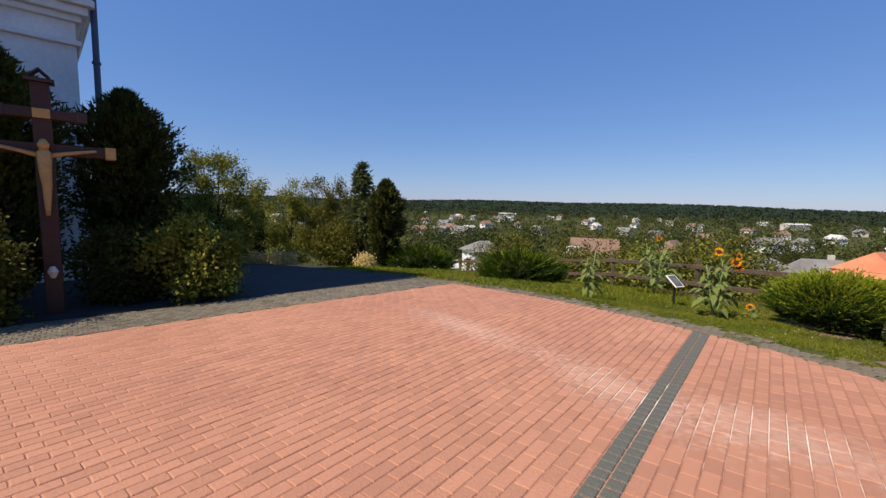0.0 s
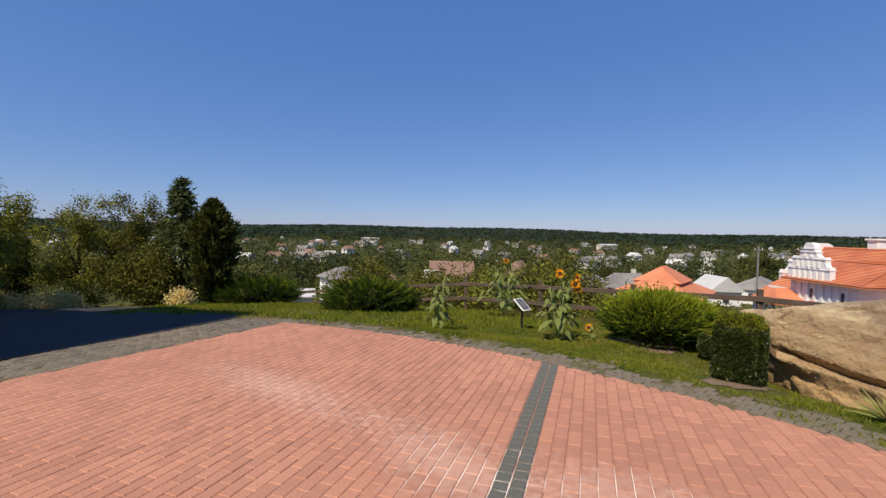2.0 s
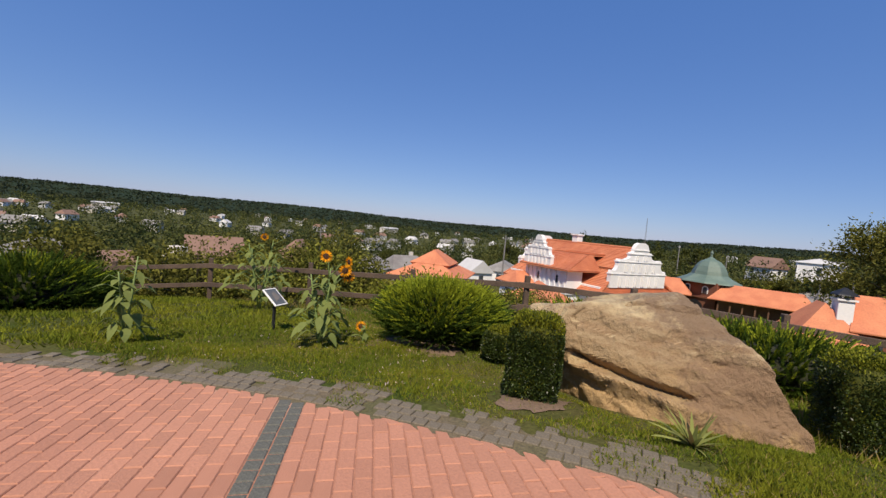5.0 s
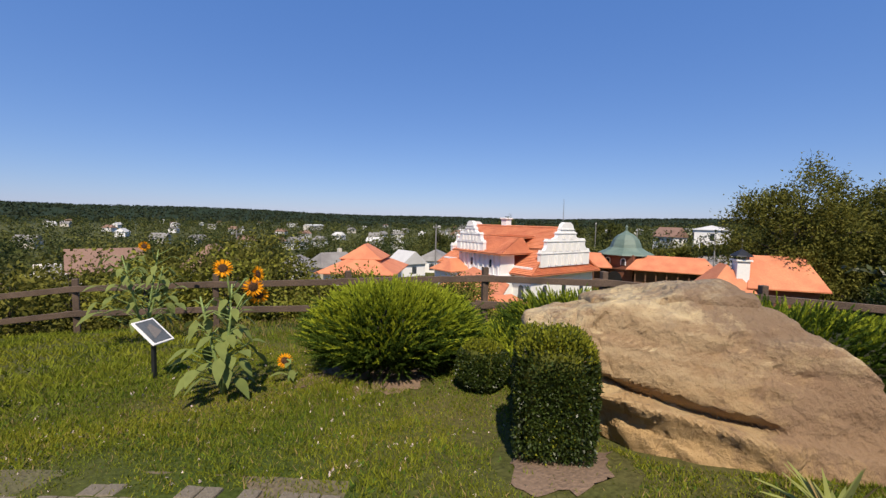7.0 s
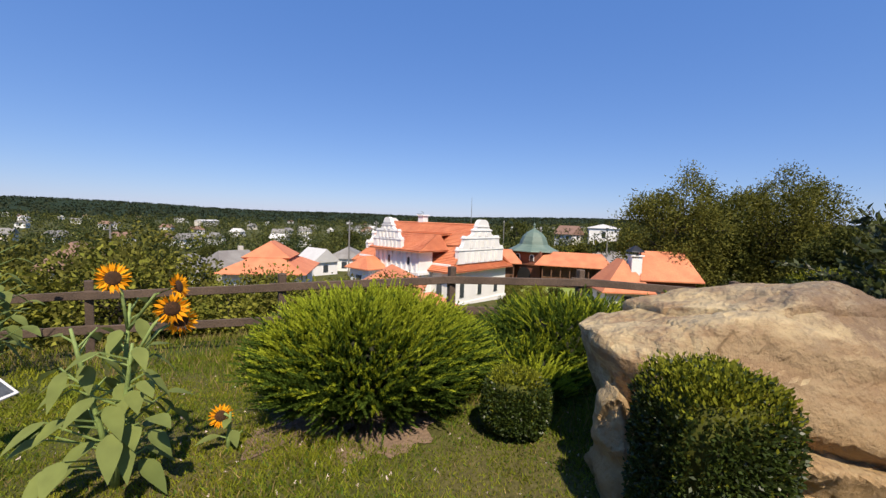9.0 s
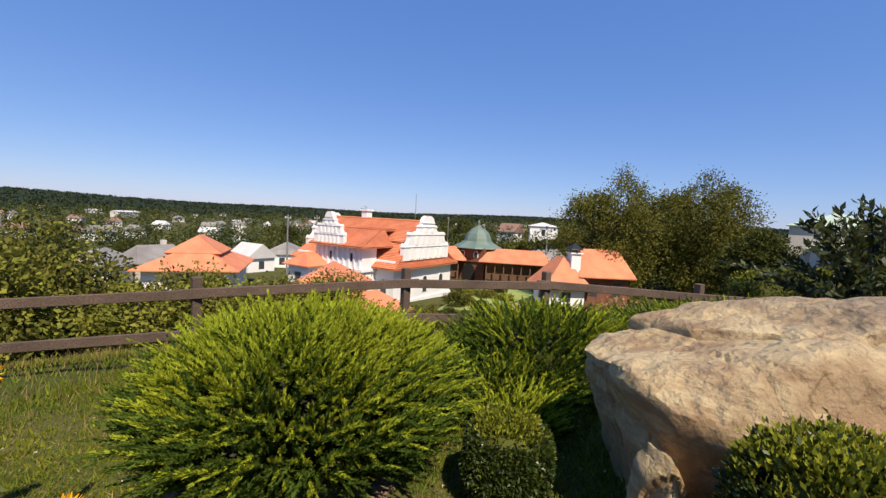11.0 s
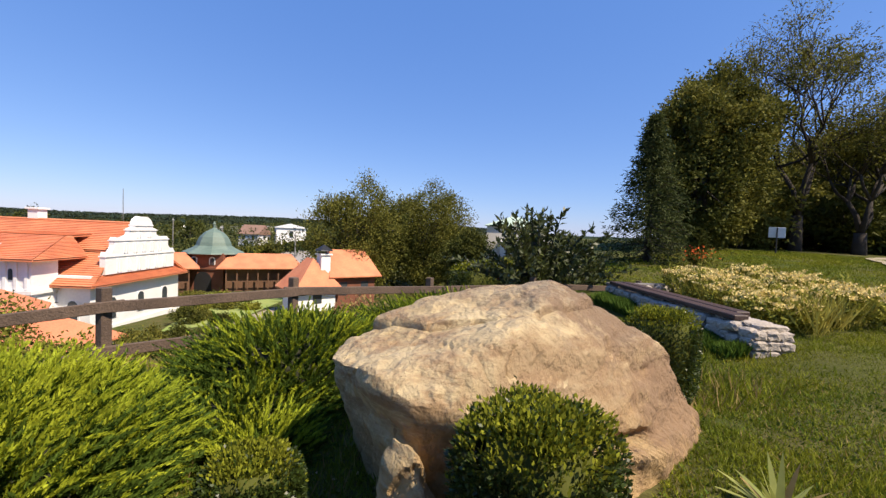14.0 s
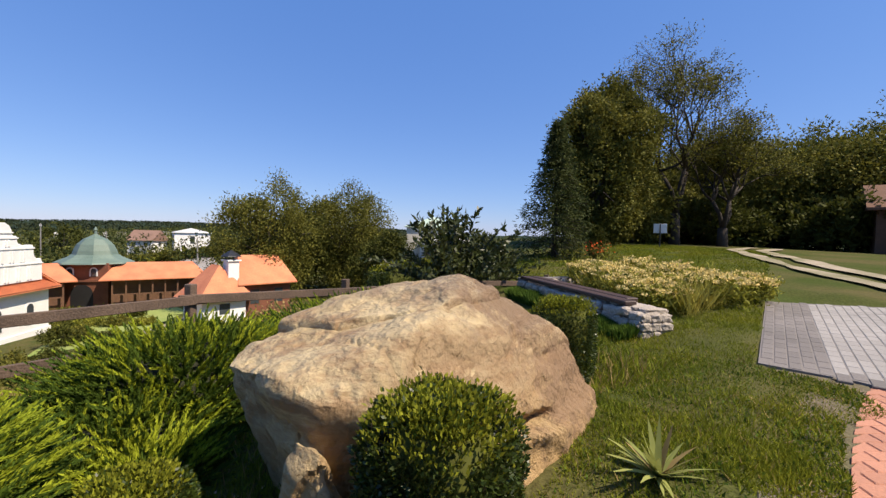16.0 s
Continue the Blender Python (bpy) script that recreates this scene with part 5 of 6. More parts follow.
broadleaf(-6.2, 20.8, 4.7, 1.5, "orchard tree with thin upper twigs", M["leaf_mid"], 0.085, 75, 230, 0.08, low=0.06, spread=0.30)
broadleaf(-5.0, 18.2, 2.0, 1.0, "leafy shrub before the pine", M["leaf_mid"], 0.10, 110, 60, 0.05, low=0.03, name="shrub", category="shrub")
conifer(-4.15, 18.9, 4.95, 1.5, "young green pine with upright candles", M["pine"], n=26, name="pine_tree", blade=0.24, per=34)
conifer(-2.85, 17.7, 3.85, 0.72, "dark columnar juniper tree at the lawn's edge", M["leaf_dark"], n=60, upright=True, name="thuja_tree", blade=0.2)
for i, (x, y) in enumerate(((-8.9, 17.9), (-7.9, 17.4), (-7.0, 16.9), (-3.35, 15.5), (-9.9, 18.6))):
    t = broadleaf(x, y, 0.5, 0.5 if i != 3 else 0.3, "low mound of pale yellow flowers on the lawn", M["sedum"], 0.07, 60, 30, 0.02, low=0.02, name="flower_clump", category="flowers")
    t["group"] = "yellow flower clumps"

# beyond the fence
for i in range(60):
    az, d = radians(rng.uniform(-8, 66)), rng.uniform(10.5, 27)
    x, y = 4 + d * math.sin(az), 5 + d * math.cos(az)
    if beyond(x, y) < 8.2:
        continue
    top = 1.2 - d * (rng.uniform(0.055, 0.12) if az < 0.62 else rng.uniform(0.135, 0.17))
    h = min(3.2, max(0.7, top - gz(x, y)))
    k = rng.random()
    t = broadleaf(x, y, h, 0.55 + 0.3 * h, ("leafy green shrub on the slope below the fence", "olive-green thicket shrub on the slope")[i % 2], M[("leaf_mid", "leaf_light", "leaf_dark")[0 if k < 0.5 else 1 if k < 0.8 else 2]], 0.13, 60, 32, 0.04, low=0.02, name="shrub", category="shrub")
    t["group"] = "shrubs on the slope"
for i in range(26):
    az, d = radians(rng.uniform(60, 112)), rng.uniform(12, 30)
    x, y = 4 + d * math.sin(az), 5 + d * math.cos(az)
    if beyond(x, y) < 8.4:
        continue
    t = broadleaf(x, y, rng.uniform(0.5, 1.0), rng.uniform(0.5, 0.9), "low weedy shrub on the slope below the fence", M[("leaf_mid", "leaf_light", "drygrass")[i % 3]], 0.11, 40, 30, 0.03, low=0.02, name="shrub", category="shrub")
    t["group"] = "shrubs on the slope"
for x, y, h, r, m in ((12.5, 19.0, 4.1, 1.7, "leaf_mid"), (9.8, 20.5, 3.6, 1.5, "leaf_mid"), (11.2, 16.8, 2.9, 1.3, "leaf_mid"), (3.5, 22.5, 3.2, 1.3, "leaf_mid")):
    broadleaf(x, y, h, r, "leafy young tree on the slope below the fence", M[m], 0.15, 110, 40, 0.07, low=0.08)

# shrubs on the manor's lawn
for i, (x, y, h, r) in enumerate(((47.5, 12.6, 1.5, 1.2), (49.0, 11.6, 1.2, 1.1), (52.0, 13.6, 1.0, 0.6), (53.2, 13.2, 1.1, 0.6), (56.5, 10.2, 1.0, 1.3), (58.5, 12.4, 0.9, 1.2), (62.0, 9.0, 1.1, 1.0), (60.5, 15.0, 1.0, 1.4), (64.5, 12.0, 0.9, 1.5), (46.0, 9.6, 0.8, 0.9), (66.5, 15.5, 0.8, 1.6), (54.5, 7.6, 0.8, 0.9))):
    t = broadleaf(x, y, h, r, ("rounded dark green shrub on the manor's lawn", "loose olive shrub on the manor's lawn")[i % 2], M[("leaf_dark", "leaf_mid", "leaf_light")[i % 3]], 0.20, 50, 40, 0.04, low=0.0, name="shrub", category="shrub")
    t["group"] = "shrubs on the manor's lawn"

for i in range(12):
    t = broadleaf(121 + 4 * rng.random(), -6 + 2.0 * i, 2.1 + 0.6 * rng.random(), 2.0, "low green bush before the white town houses", M[("leaf_mid", "leaf_light")[i % 2]], 0.5, 40, 30, 0.08, low=0.0, name="shrub", category="shrub")
    t["group"] = "bushes before the town houses"

# gardens between the houses
for i in range(70):
    az, d = radians(rng.uniform(12, 84)), rng.uniform(30, 100)
    x, y = 4 + d * math.sin(az), 5 + d * math.cos(az)
    if az > 0.92 or math.hypot(x - 47.8, y - 45.6) < 9 or math.hypot(x - 48, y - 57) < 7:
        continue
    t = broadleaf(x, y, rng.uniform(1.6, 2.7) if d < 62 else rng.uniform(2.8, 4.4), rng.uniform(1.3, 2.4), "dark green garden tree between the village houses", M["leaf_dark"], 0.32, 60, 45, 0.1, low=0.0)
    t["group"] = "garden trees"
for i in range(26):
    az, d = radians(rng.uniform(60, 84)), rng.uniform(26, 37)
    x, y = 4 + d * math.sin(az), 5 + d * math.cos(az)
    t = broadleaf(x, y, rng.uniform(0.7, 1.7), rng.uniform(0.6, 1.3), "rounded green garden bush before the manor", M[("leaf_mid", "leaf_dark")[i % 2]], 0.17, 50, 36, 0.05, low=0.0, name="shrub", category="shrub")
    t["group"] = "bushes before the manor"

# dark round trees in the middle distance
broadleaf(59.0, -4.6, 15.0, 5.2, "broad olive-green tree with feathery upper twigs", M["leaf_mid"], 0.29, 300, 120, 0.35, z=-7.5, low=0.0, every=9)
broadleaf(66.0, -16.6, 16.0, 6.6, "broad dark olive tree behind the orange-roofed house", M["leaf_mid"], 0.29, 420, 120, 0.4, z=-7.7, low=0.0, every=9)
broadleaf(33.0, -8.9, 3.2, 1.6, "smaller dark tree at the edge of the grove", M["leaf_dark"], 0.19, 140, 50, 0.16, z=-1.8, low=0.05)
broadleaf(64.0, -9.5, 12.0, 5.0, "low broad olive tree between taller ones", M["leaf_dark"], 0.36, 240, 50, 0.3, z=-7.4, low=0.0)
broadleaf(54, -16, 5.4, 2.2, "dark round tree before the villa", M["leaf_dark"], 0.3, 120, 45, 0.2, low=0.1)

# the rise beside the stone wall
conifer(13.75, -6.0, 4.8, 1.55, "dark green spruce beside the stone wall", M["needle"], n=60, dense=1.5, blade=0.13)
broadleaf(16.4, -12.0, 7.5, 2.2, "tall dense dark green broadleaf tree", M["leaf_mid"], 0.14, 380, 180, 0.25, low=0.06, every=9)
broadleaf(15.4, -10.6, 4.4, 1.1, "dark leafy tree before the taller crown", M["leaf_dark"], 0.15, 150, 50, 0.15, low=0.06)


def sparse_tree(x, y, h, label, forks=3, seed=3, leafy=1.0):
    """A tree with bare forking limbs and thin foliage."""
    r = random.Random(seed)
    z = gz(x, y) - 0.1
    t = thing("tree", (x, y, z), label, "tree")
    bm = bmesh.new()
    P = []

    def grow(p, d, ln, rad, level):
        q = p + d * ln
        m = p.lerp(q, 0.5) + Vector((r.gauss(0, 1), r.gauss(0, 1), r.gauss(0, 1))) * ln * 0.05
        tube(bm, [p, m, q], [rad, rad * 0.85, rad * 0.7], 6 if level < 2 else 4)
        if level >= 3:
            for k in range(int(7 * leafy)):
                P.append(p.lerp(q, r.random()) + Vector((r.gauss(0, 1), r.gauss(0, 1), r.gauss(0, 1))) * 0.16)
        if level >= 6:
            return
        for k in range(3 if level < 2 else r.choice((2, 3))):
            nd = (d + Vector((r.gauss(0, 1), r.gauss(0, 1), r.gauss(0.15, 0.6))) * (0.42 if level else 0.5)).normalized()
            grow(q, nd, ln * r.uniform(0.62, 0.86), rad * 0.6, level + 1)

    for k in range(forks):
        a = 2 * math.pi * k / forks + 0.4
        grow(Vector((0, 0, h * 0.16)), Vector((0.33 * math.cos(a), 0.33 * math.sin(a), 1)).normalized(), h * 0.24, 0.12, 0)
    tube(bm, [(0, 0, -0.2), (0, 0, h * 0.1), (0, 0, h * 0.17)], [0.30, 0.24, 0.22], 9)
    part("trunk", bm, M["bark"], t, smooth=True)
    P = np.array([tuple(p) for p in P])
    reps = np.repeat(P, 3, 0) + rng.normal(size=(len(P) * 3, 3)) * 0.12
    leaves("crown", reps, unit(len(reps)), 0.12, 0.06, M["leaf_mid"], t)


sparse_tree(15.4, -16.8, 10.2, "tall thinly leaved tree with bare forking limbs", 3, 5, 0.36)
sparse_tree(13.8, -18.3, 6.2, "thinly leaved leaning tree with bare upper twigs", 3, 11, 0.45)
for x, y, h, r in ((14.2, -27.0, 6.6, 3.0), (11.2, -28.5, 7.0, 3.0), (8.4, -33.0, 9.6, 3.2), (18.6, -25.5, 6.8, 2.8), (21.5, -20.5, 5.6, 2.6), (3.0, -31, 8, 3.2), (16.3, -29, 5.6, 3)):
    broadleaf(x, y, h, r, "large dark broadleaf tree on the rise", M["leaf_mid"], 0.20, 300, 120, 0.22, low=0.08)
for i in range(18):
    az = radians(rng.uniform(141, 152))
    d = rng.uniform(24, 40)
    broadleaf(4 + d * math.sin(az), 5 + d * math.cos(az), rng.uniform(1.8, 4.2) if az < 2.3 else rng.uniform(3, 5.5), 2.0, "dark tree of the grove behind the lawn", M["leaf_mid"], 0.22, 80, 50, 0.15, low=0.03)


for i in range(14):
    az = radians(150 + 2.0 * i)
    d = rng.uniform(27, 31)
    broadleaf(4 + d * math.sin(az), 5 + d * math.cos(az), rng.uniform(1.8, 3.0), 1.5, "dark undergrowth beneath the large trees", M["leaf_dark"], 0.26, 60, 40, 0.06, low=0.0, name="shrub", category="shrub")


def far_woods():
    """Trees of the valley, hundreds of them, in one mesh; each a clumpy crown."""
    P, D, L = [], [], []
    for i in range(3000):
        az = radians(rng.uniform(-48, 112))
        d = 75 + 720 * rng.random() ** 1.25
        if i % 9 == 0:
            d = rng.uniform(60, 150)
        x, y = 3 + d * math.sin(az), 3 + d * math.cos(az)
        if d < 105 and degrees_of(x, y) > 36:
            continue
        z = float(land(x, y))
        h = rng.uniform(3.2, 6.6) * (1 + d / 900)
        r = h * rng.uniform(0.42, 0.62)
        n = 120 if d < 200 else 60
        q = unit(n)
        q = q * (0.6 + 0.45 * rng.random(n))[:, None] * np.array([r, r, h * 0.5]) + np.array([x, y, z + h * 0.5])
        P.append(q), D.append(unit(n) + (q - np.array([x, y, z + h * 0.4])) * 0.15), L.append(np.full(n, (0.62 if d < 200 else 0.9) * (0.7 + d / 700)))
    ob = leaves("far_woods", np.concatenate(P), np.concatenate(D), np.concatenate(L), np.concatenate(L) * 0.8, M["leaf_far"], tri=True)
    tagged(ob, "dark green trees filling the village valley", "trees", kind="stuff")
    # forest on the far ridge
    P, D, L = [], [], []
    for i in range(7500):
        az, d = radians(rng.uniform(-55, 118)), rng.uniform(800, 2350)
        x, y = 3 + d * math.sin(az), 3 + d * math.cos(az)
        n = 7
        z = float(land(x, y))
        P.append(np.array([x, y, z]) + unit(n) * np.array([9, 9, 3]) + np.array([0, 0, 1])), D.append(unit(n)), L.append(np.full(n, 5.0))
    ob = leaves("ridge_forest", np.concatenate(P), np.concatenate(D), np.concatenate(L), 5.5, M["leaf_ridge"], tri=True)
    tagged(ob, "dark forest along the far ridge", "forest", kind="stuff")


def degrees_of(x, y):
    return math.degrees(math.atan2(x - 3.9, y - 5))


far_woods()
for az, d, h, r in ((63.5, 150, 11, 4), (66, 165, 14, 7), (75, 175, 13, 6), (80, 160, 11, 6), (71, 140, 8, 5), (57, 150, 9, 5)):
    broadleaf(4 + d * math.sin(radians(az)), 5 + d * math.cos(radians(az)), h, r, "large dark tree rising behind the manor", M["leaf_dark"], 0.8, 60, 30, 0.3, low=0.05)


# ---------- church, wooden cross ----------
def make_church():
    t = thing("church", (-9.3, 10.1, -0.4), "white plastered church with moulded cornices", "church", rz=45)
    # local x runs along the wall to the far corner at the origin
    bm = bmesh.new()
    box(bm, -24, 0, 0, 12, -1, 6.1)
    box(bm, -24, 0.06, -0.10, 12, -1, 2.0)
    part("wall", bm, M["churchwall"], t)
    bm = bmesh.new()
    for z0, z1, o in ((5.55, 5.68, 0.10), (6.1, 6.25, 0.12), (6.25, 6.45, 0.24), (6.45, 6.62, 0.36)):
        box(bm, -24, o, -o, 12, z0, z1, 0.02)
    part("cornice", bm, M["churchwall"], t)
    bm = bmesh.new()
    box(bm, -23.6, -0.4, 0.4, 11.6, 6.62, 7.2)
    part("upper_wall", bm, M["churchwall"], t)
    bm = bmesh.new()
    slab(bm, [(-24, 0, 7.2), (0, 0, 7.2), (-3, 6, 9), (-22, 6, 9)])
    slab(bm, [(0, 12, 7.2), (-24, 12, 7.2), (-22, 6, 9), (-3, 6, 9)])
    slab(bm, [(0, 0, 7.2), (0, 12, 7.2), (-3, 6, 9)])
    part("roof", bm, M["teal"], t)
    # tall block added out of view so its shadow falls on the asphalt yard
    bm = bmesh.new()
    prism(bm, [(-11.9, -3.3), (-5.7, -3.3), (-5.7, 1.7), (-11.9, 1.7)], -1, 17.1)
    part("bell_tower", bm, M["churchwall"], t)
    bm = bmesh.new()
    tube(bm, [(0.35, -0.12, 0.2), (0.35, -0.12, 7.2)], [0.07, 0.07], 10)
    for z in (1.0, 3.2, 5.2):
        tube(bm, [(0.35, -0.12, z), (0.35, -0.12, z + 0.06)], [0.095, 0.095], 10)
    part("downpipe", bm, M["pipe"], t, "dark blue metal downpipe")


make_church()


def make_cross():
    t = thing("wooden_cross", (-6.46, 6.18, gz(-6.46, 6.18)), "tall dark wooden memorial cross with pale end caps", "cross", rz=42)
    bm = bmesh.new()
    box(bm, -0.11, 0.11, -0.09, 0.09, -0.3, 3.62, 0.012)
    part("post", bm, M["crosswood"], t)
    bm = bmesh.new()
    slab(bm, [(-0.17, -0.14, 3.62), (0.17, -0.14, 3.62), (0.17, 0.14, 3.62), (-0.17, 0.14, 3.62)], 0.05)
    slab(bm, [(-0.13, -0.11, 3.67), (0.0, -0.11, 3.80), (0.0, 0.11, 3.80), (-0.13, 0.11, 3.67)], 0.03)
    slab(bm, [(0.0, -0.11, 3.80), (0.13, -0.11, 3.67), (0.13, 0.11, 3.67), (0.0, 0.11, 3.80)], 0.03)
    part("cap", bm, M["beam"], t)
    for name, z, w, h in (("crossbar", 2.62, 0.80, 0.085), ("title_bar", 3.15, 0.46, 0.075)):
        bm = bmesh.new()
        box(bm, -w, w, -0.11, 0.07, z - h, z + h, 0.012)
        bar = part(name, bm, M["crosswood"], t)
        for s in (-1, 1):
            bm = bmesh.new()
            box(bm, s * w - 0.07, s * w + 0.07, -0.125, 0.085, z - h - 0.012, z + h + 0.012, 0.01)
            part("end_cap", bm, M["gold"] if name == "crossbar" else M["beam"], bar)
    bm = bmesh.new()
    box(bm, -0.10, 0.10, -0.135, -0.11, 3.08, 3.22, 0.005)
    part("title_plate", bm, M["gold"], t)
    # the carved figure as one plain shape
    bm = bmesh.new()
    tube(bm, [(0, -0.17, 1.60), (0, -0.17, 1.75), (0.01, -0.18, 2.05), (0, -0.17, 2.25), (0, -0.17, 2.55), (0, -0.17, 2.62)], [0.025, 0.04, 0.06, 0.075, 0.095, 0.04], 8)
    tube(bm, [(0, -0.18, 2.60), (0, -0.19, 2.68), (0, -0.18, 2.76)], [0.05, 0.075, 0.03], 8)
    for s in (-1, 1):
        tube(bm, [(s * 0.08, -0.17, 2.52), (s * 0.32, -0.15, 2.58), (s * 0.62, -0.14, 2.64)], [0.04, 0.03, 0.022], 6)
    part("figure", bm, M["gold"], t, "plain carved gilded figure", smooth=True)
    bm = bmesh.new()
    tube(bm, [(0, -0.14, 0.62), (0, -0.15, 0.72), (0, -0.14, 0.80)], [0.03, 0.07, 0.03], 8)
    part("emblem", bm, M["cream"], t)


make_cross()


# ---------- sunflowers and the sign ----------
def flower_head(t, at, face, r):
    """A ring of petals about a dark disc, facing a direction."""
    face = Vector(face).normalized()
    m = Matrix.Translation(at) @ face.to_track_quat("Z", "Y").to_matrix().to_4x4()
    bm = bmesh.new()
    bmesh.ops.create_uvsphere(bm, u_segments=14, v_segments=8, radius=r * 0.48)
    bmesh.ops.scale(bm, vec=(1, 1, 0.32), verts=bm.verts)
    bmesh.ops.transform(bm, matrix=m, verts=bm.verts)
    part("flower_disc", bm, M["disc"], t, smooth=True)
    P, D = [], []
    for ring, k in ((0, 20), (1, 17)):
        for i in range(k):
            a = 2 * math.pi * (i + 0.5 * ring) / k + rng.normal() * 0.05
            u = Vector((math.cos(a), math.sin(a), 0.12 + 0.22 * ring + rng.normal() * 0.06))
            P.append(tuple(m @ Vector((math.cos(a) * r * 0.38, math.sin(a) * r * 0.38, 0))))
            D.append(tuple((m.to_3x3() @ u)))
    leaves("petal", P, D, r * 0.68, r * 0.24, M["petal"], t, "golden yellow petals", kind="stuff")


def big_leaf(t, base, way, ln, wd):
    """A broad drooping heart-shaped leaf with a bent midrib."""
    way = Vector(way).normalized()
    side = way.cross(Vector((0, 0, 1))).normalized()
    verts, faces = [], []
    for i in range(6):
        s = i / 5
        w = wd * (0.25, 0.85, 1.0, 0.8, 0.45, 0.02)[i] / 2
        c = Vector(base) + way * ln * s + Vector((0, 0, -0.35 * ln * s * s))
        verts += [c - side * w + Vector((0, 0, 0.16 * w)), c, c + side * w + Vector((0, 0, 0.16 * w))]
    for i in range(5):
        for j in (0, 1):
            a = i * 3 + j
            faces.append((a, a + 1, a + 4, a + 3))
    ob = finish("leaf", verts, faces, M["sunleaf"], t, smooth=True)


def sunflower(x, y, h, label, heads, stems=3, n=26, spread=0.28, leaf=0.17):
    z0 = gz(x, y)
    t = thing("sunflower", (x, y, z0), label, "sunflower", "sunflowers on the lawn")
    tops = []
    for k in range(stems):
        a = 2 * math.pi * k / stems + 0.5
        hh = h * (1 - 0.16 * k / max(1, stems - 1))
        e = Vector((math.cos(a) * spread * 0.45, math.sin(a) * spread * 0.45, hh))
        bm = bmesh.new()
        tube(bm, [(0, 0, -0.03), (e.x * 0.35, e.y * 0.35, hh * 0.4), (e.x * 0.8, e.y * 0.8, hh * 0.8), tuple(e)], [0.016, 0.014, 0.011, 0.007], 7)
        part("stem", bm, M["stem"], t, smooth=True)
        tops.append(e)
    for i in range(n):
        s = 0.10 + 0.86 * i / n
        e = tops[i % stems]
        c = Vector((e.x * s, e.y * s, e.z * s))
        a = i * 2.4 + rng.normal() * 0.3
        out = Vector((math.cos(a), math.sin(a), 0.55))
        tip = c + out * spread * (1.05 - 0.75 * s) * rng.uniform(0.35, 1.0)
        bm = bmesh.new()
        tube(bm, [tuple(c), tuple(tip)], [0.006, 0.004], 4)
        stalk = part("leaf_stalk", bm, M["stem"], t)
        big_leaf(stalk, tip, (math.cos(a), math.sin(a), rng.uniform(-1.3, 0.15)), leaf * (1.2 - 0.5 * s) * rng.uniform(0.7, 1.2), leaf * 0.62 * (1.15 - 0.5 * s))
    for off, face, r in heads:
        e = Vector(off)
        near = min(tops, key=lambda q: (q - e).length)
        bm = bmesh.new()
        tube(bm, [tuple(near * 0.85), tuple((near * 0.9 + e) / 1.9), tuple(e - Vector(face).normalized() * 0.03)], [0.010, 0.009, 0.007], 6)
        part("flower_stem", bm, M["stem"], t, smooth=True)
        flower_head(t, e, face, r)
    return t


sunflower(2.75, 7.98, 0.98, "budding sunflower plant with broad grey-green leaves", [], 2, 46, 0.24, 0.165)
g3 = gz(4.6, 6.95)
sunflower(4.6, 6.95, 0.98, "sunflower plant with several open yellow heads", [((0.07, 0.10, 0.84 - g3), (-0.35, -0.8, 0.25), 0.085), ((0.13, -0.27, 0.70 - g3), (-0.5, -0.75, -0.05), 0.085), ((0.22, -0.20, 0.80 - g3), (0.3, -0.8, 0.2), 0.075), ((0.20, -0.24, 0.62 - g3), (-0.6, -0.7, -0.1), 0.085)], 3, 64, 0.36, 0.165)
sunflower(5.12, 6.72, 0.22, "low sunflower blooming near the grass", [((0, 0.06, 0.20), (-0.4, -0.8, 0.4), 0.075)], 1, 5, 0.1, 0.12)
sunflower(5.5, 10.8, 1.45, "tall sunflower plant with one open head beside weeds", [((0.05, 0.05, 1.52), (-0.2, -0.9, 0.3), 0.085)], 4, 70, 0.75, 0.2)


def make_sign():
    x, y = 4.52, 8.08
    z = gz(x, y)
    t = thing("information_sign", (x, y, z), "small tilted information board on a dark post", "sign", rz=22)
    bm = bmesh.new()
    box(bm, -0.018, 0.018, -0.018, 0.018, -0.1, 0.42, 0.003)
    part("post", bm, M["metal"], t)
    m = Matrix.Translation((0, 0, 0.50)) @ Matrix.Rotation(radians(38), 4, "X")
    bm = bmesh.new()
    box(bm, -0.125, 0.125, -0.165, 0.165, -0.012, 0.006, 0.003, m)
    part("frame", bm, M["paperwhite"], t)
    bm = bmesh.new()
    box(bm, -0.10, 0.10, -0.145, 0.145, 0.006, 0.010, 0, m)
    board = part("panel", bm, M["print_"], t)
    bm = bmesh.new()
    prism_pts = [(-0.06, -0.10), (0.07, -0.03), (0.03, 0.10), (-0.03, 0.06)]
    bm.faces.new([bm.verts.new(m @ Vector((u, v, 0.0125))) for u, v in prism_pts])
    part("picture", bm, M["greypaver"], board)


make_sign()


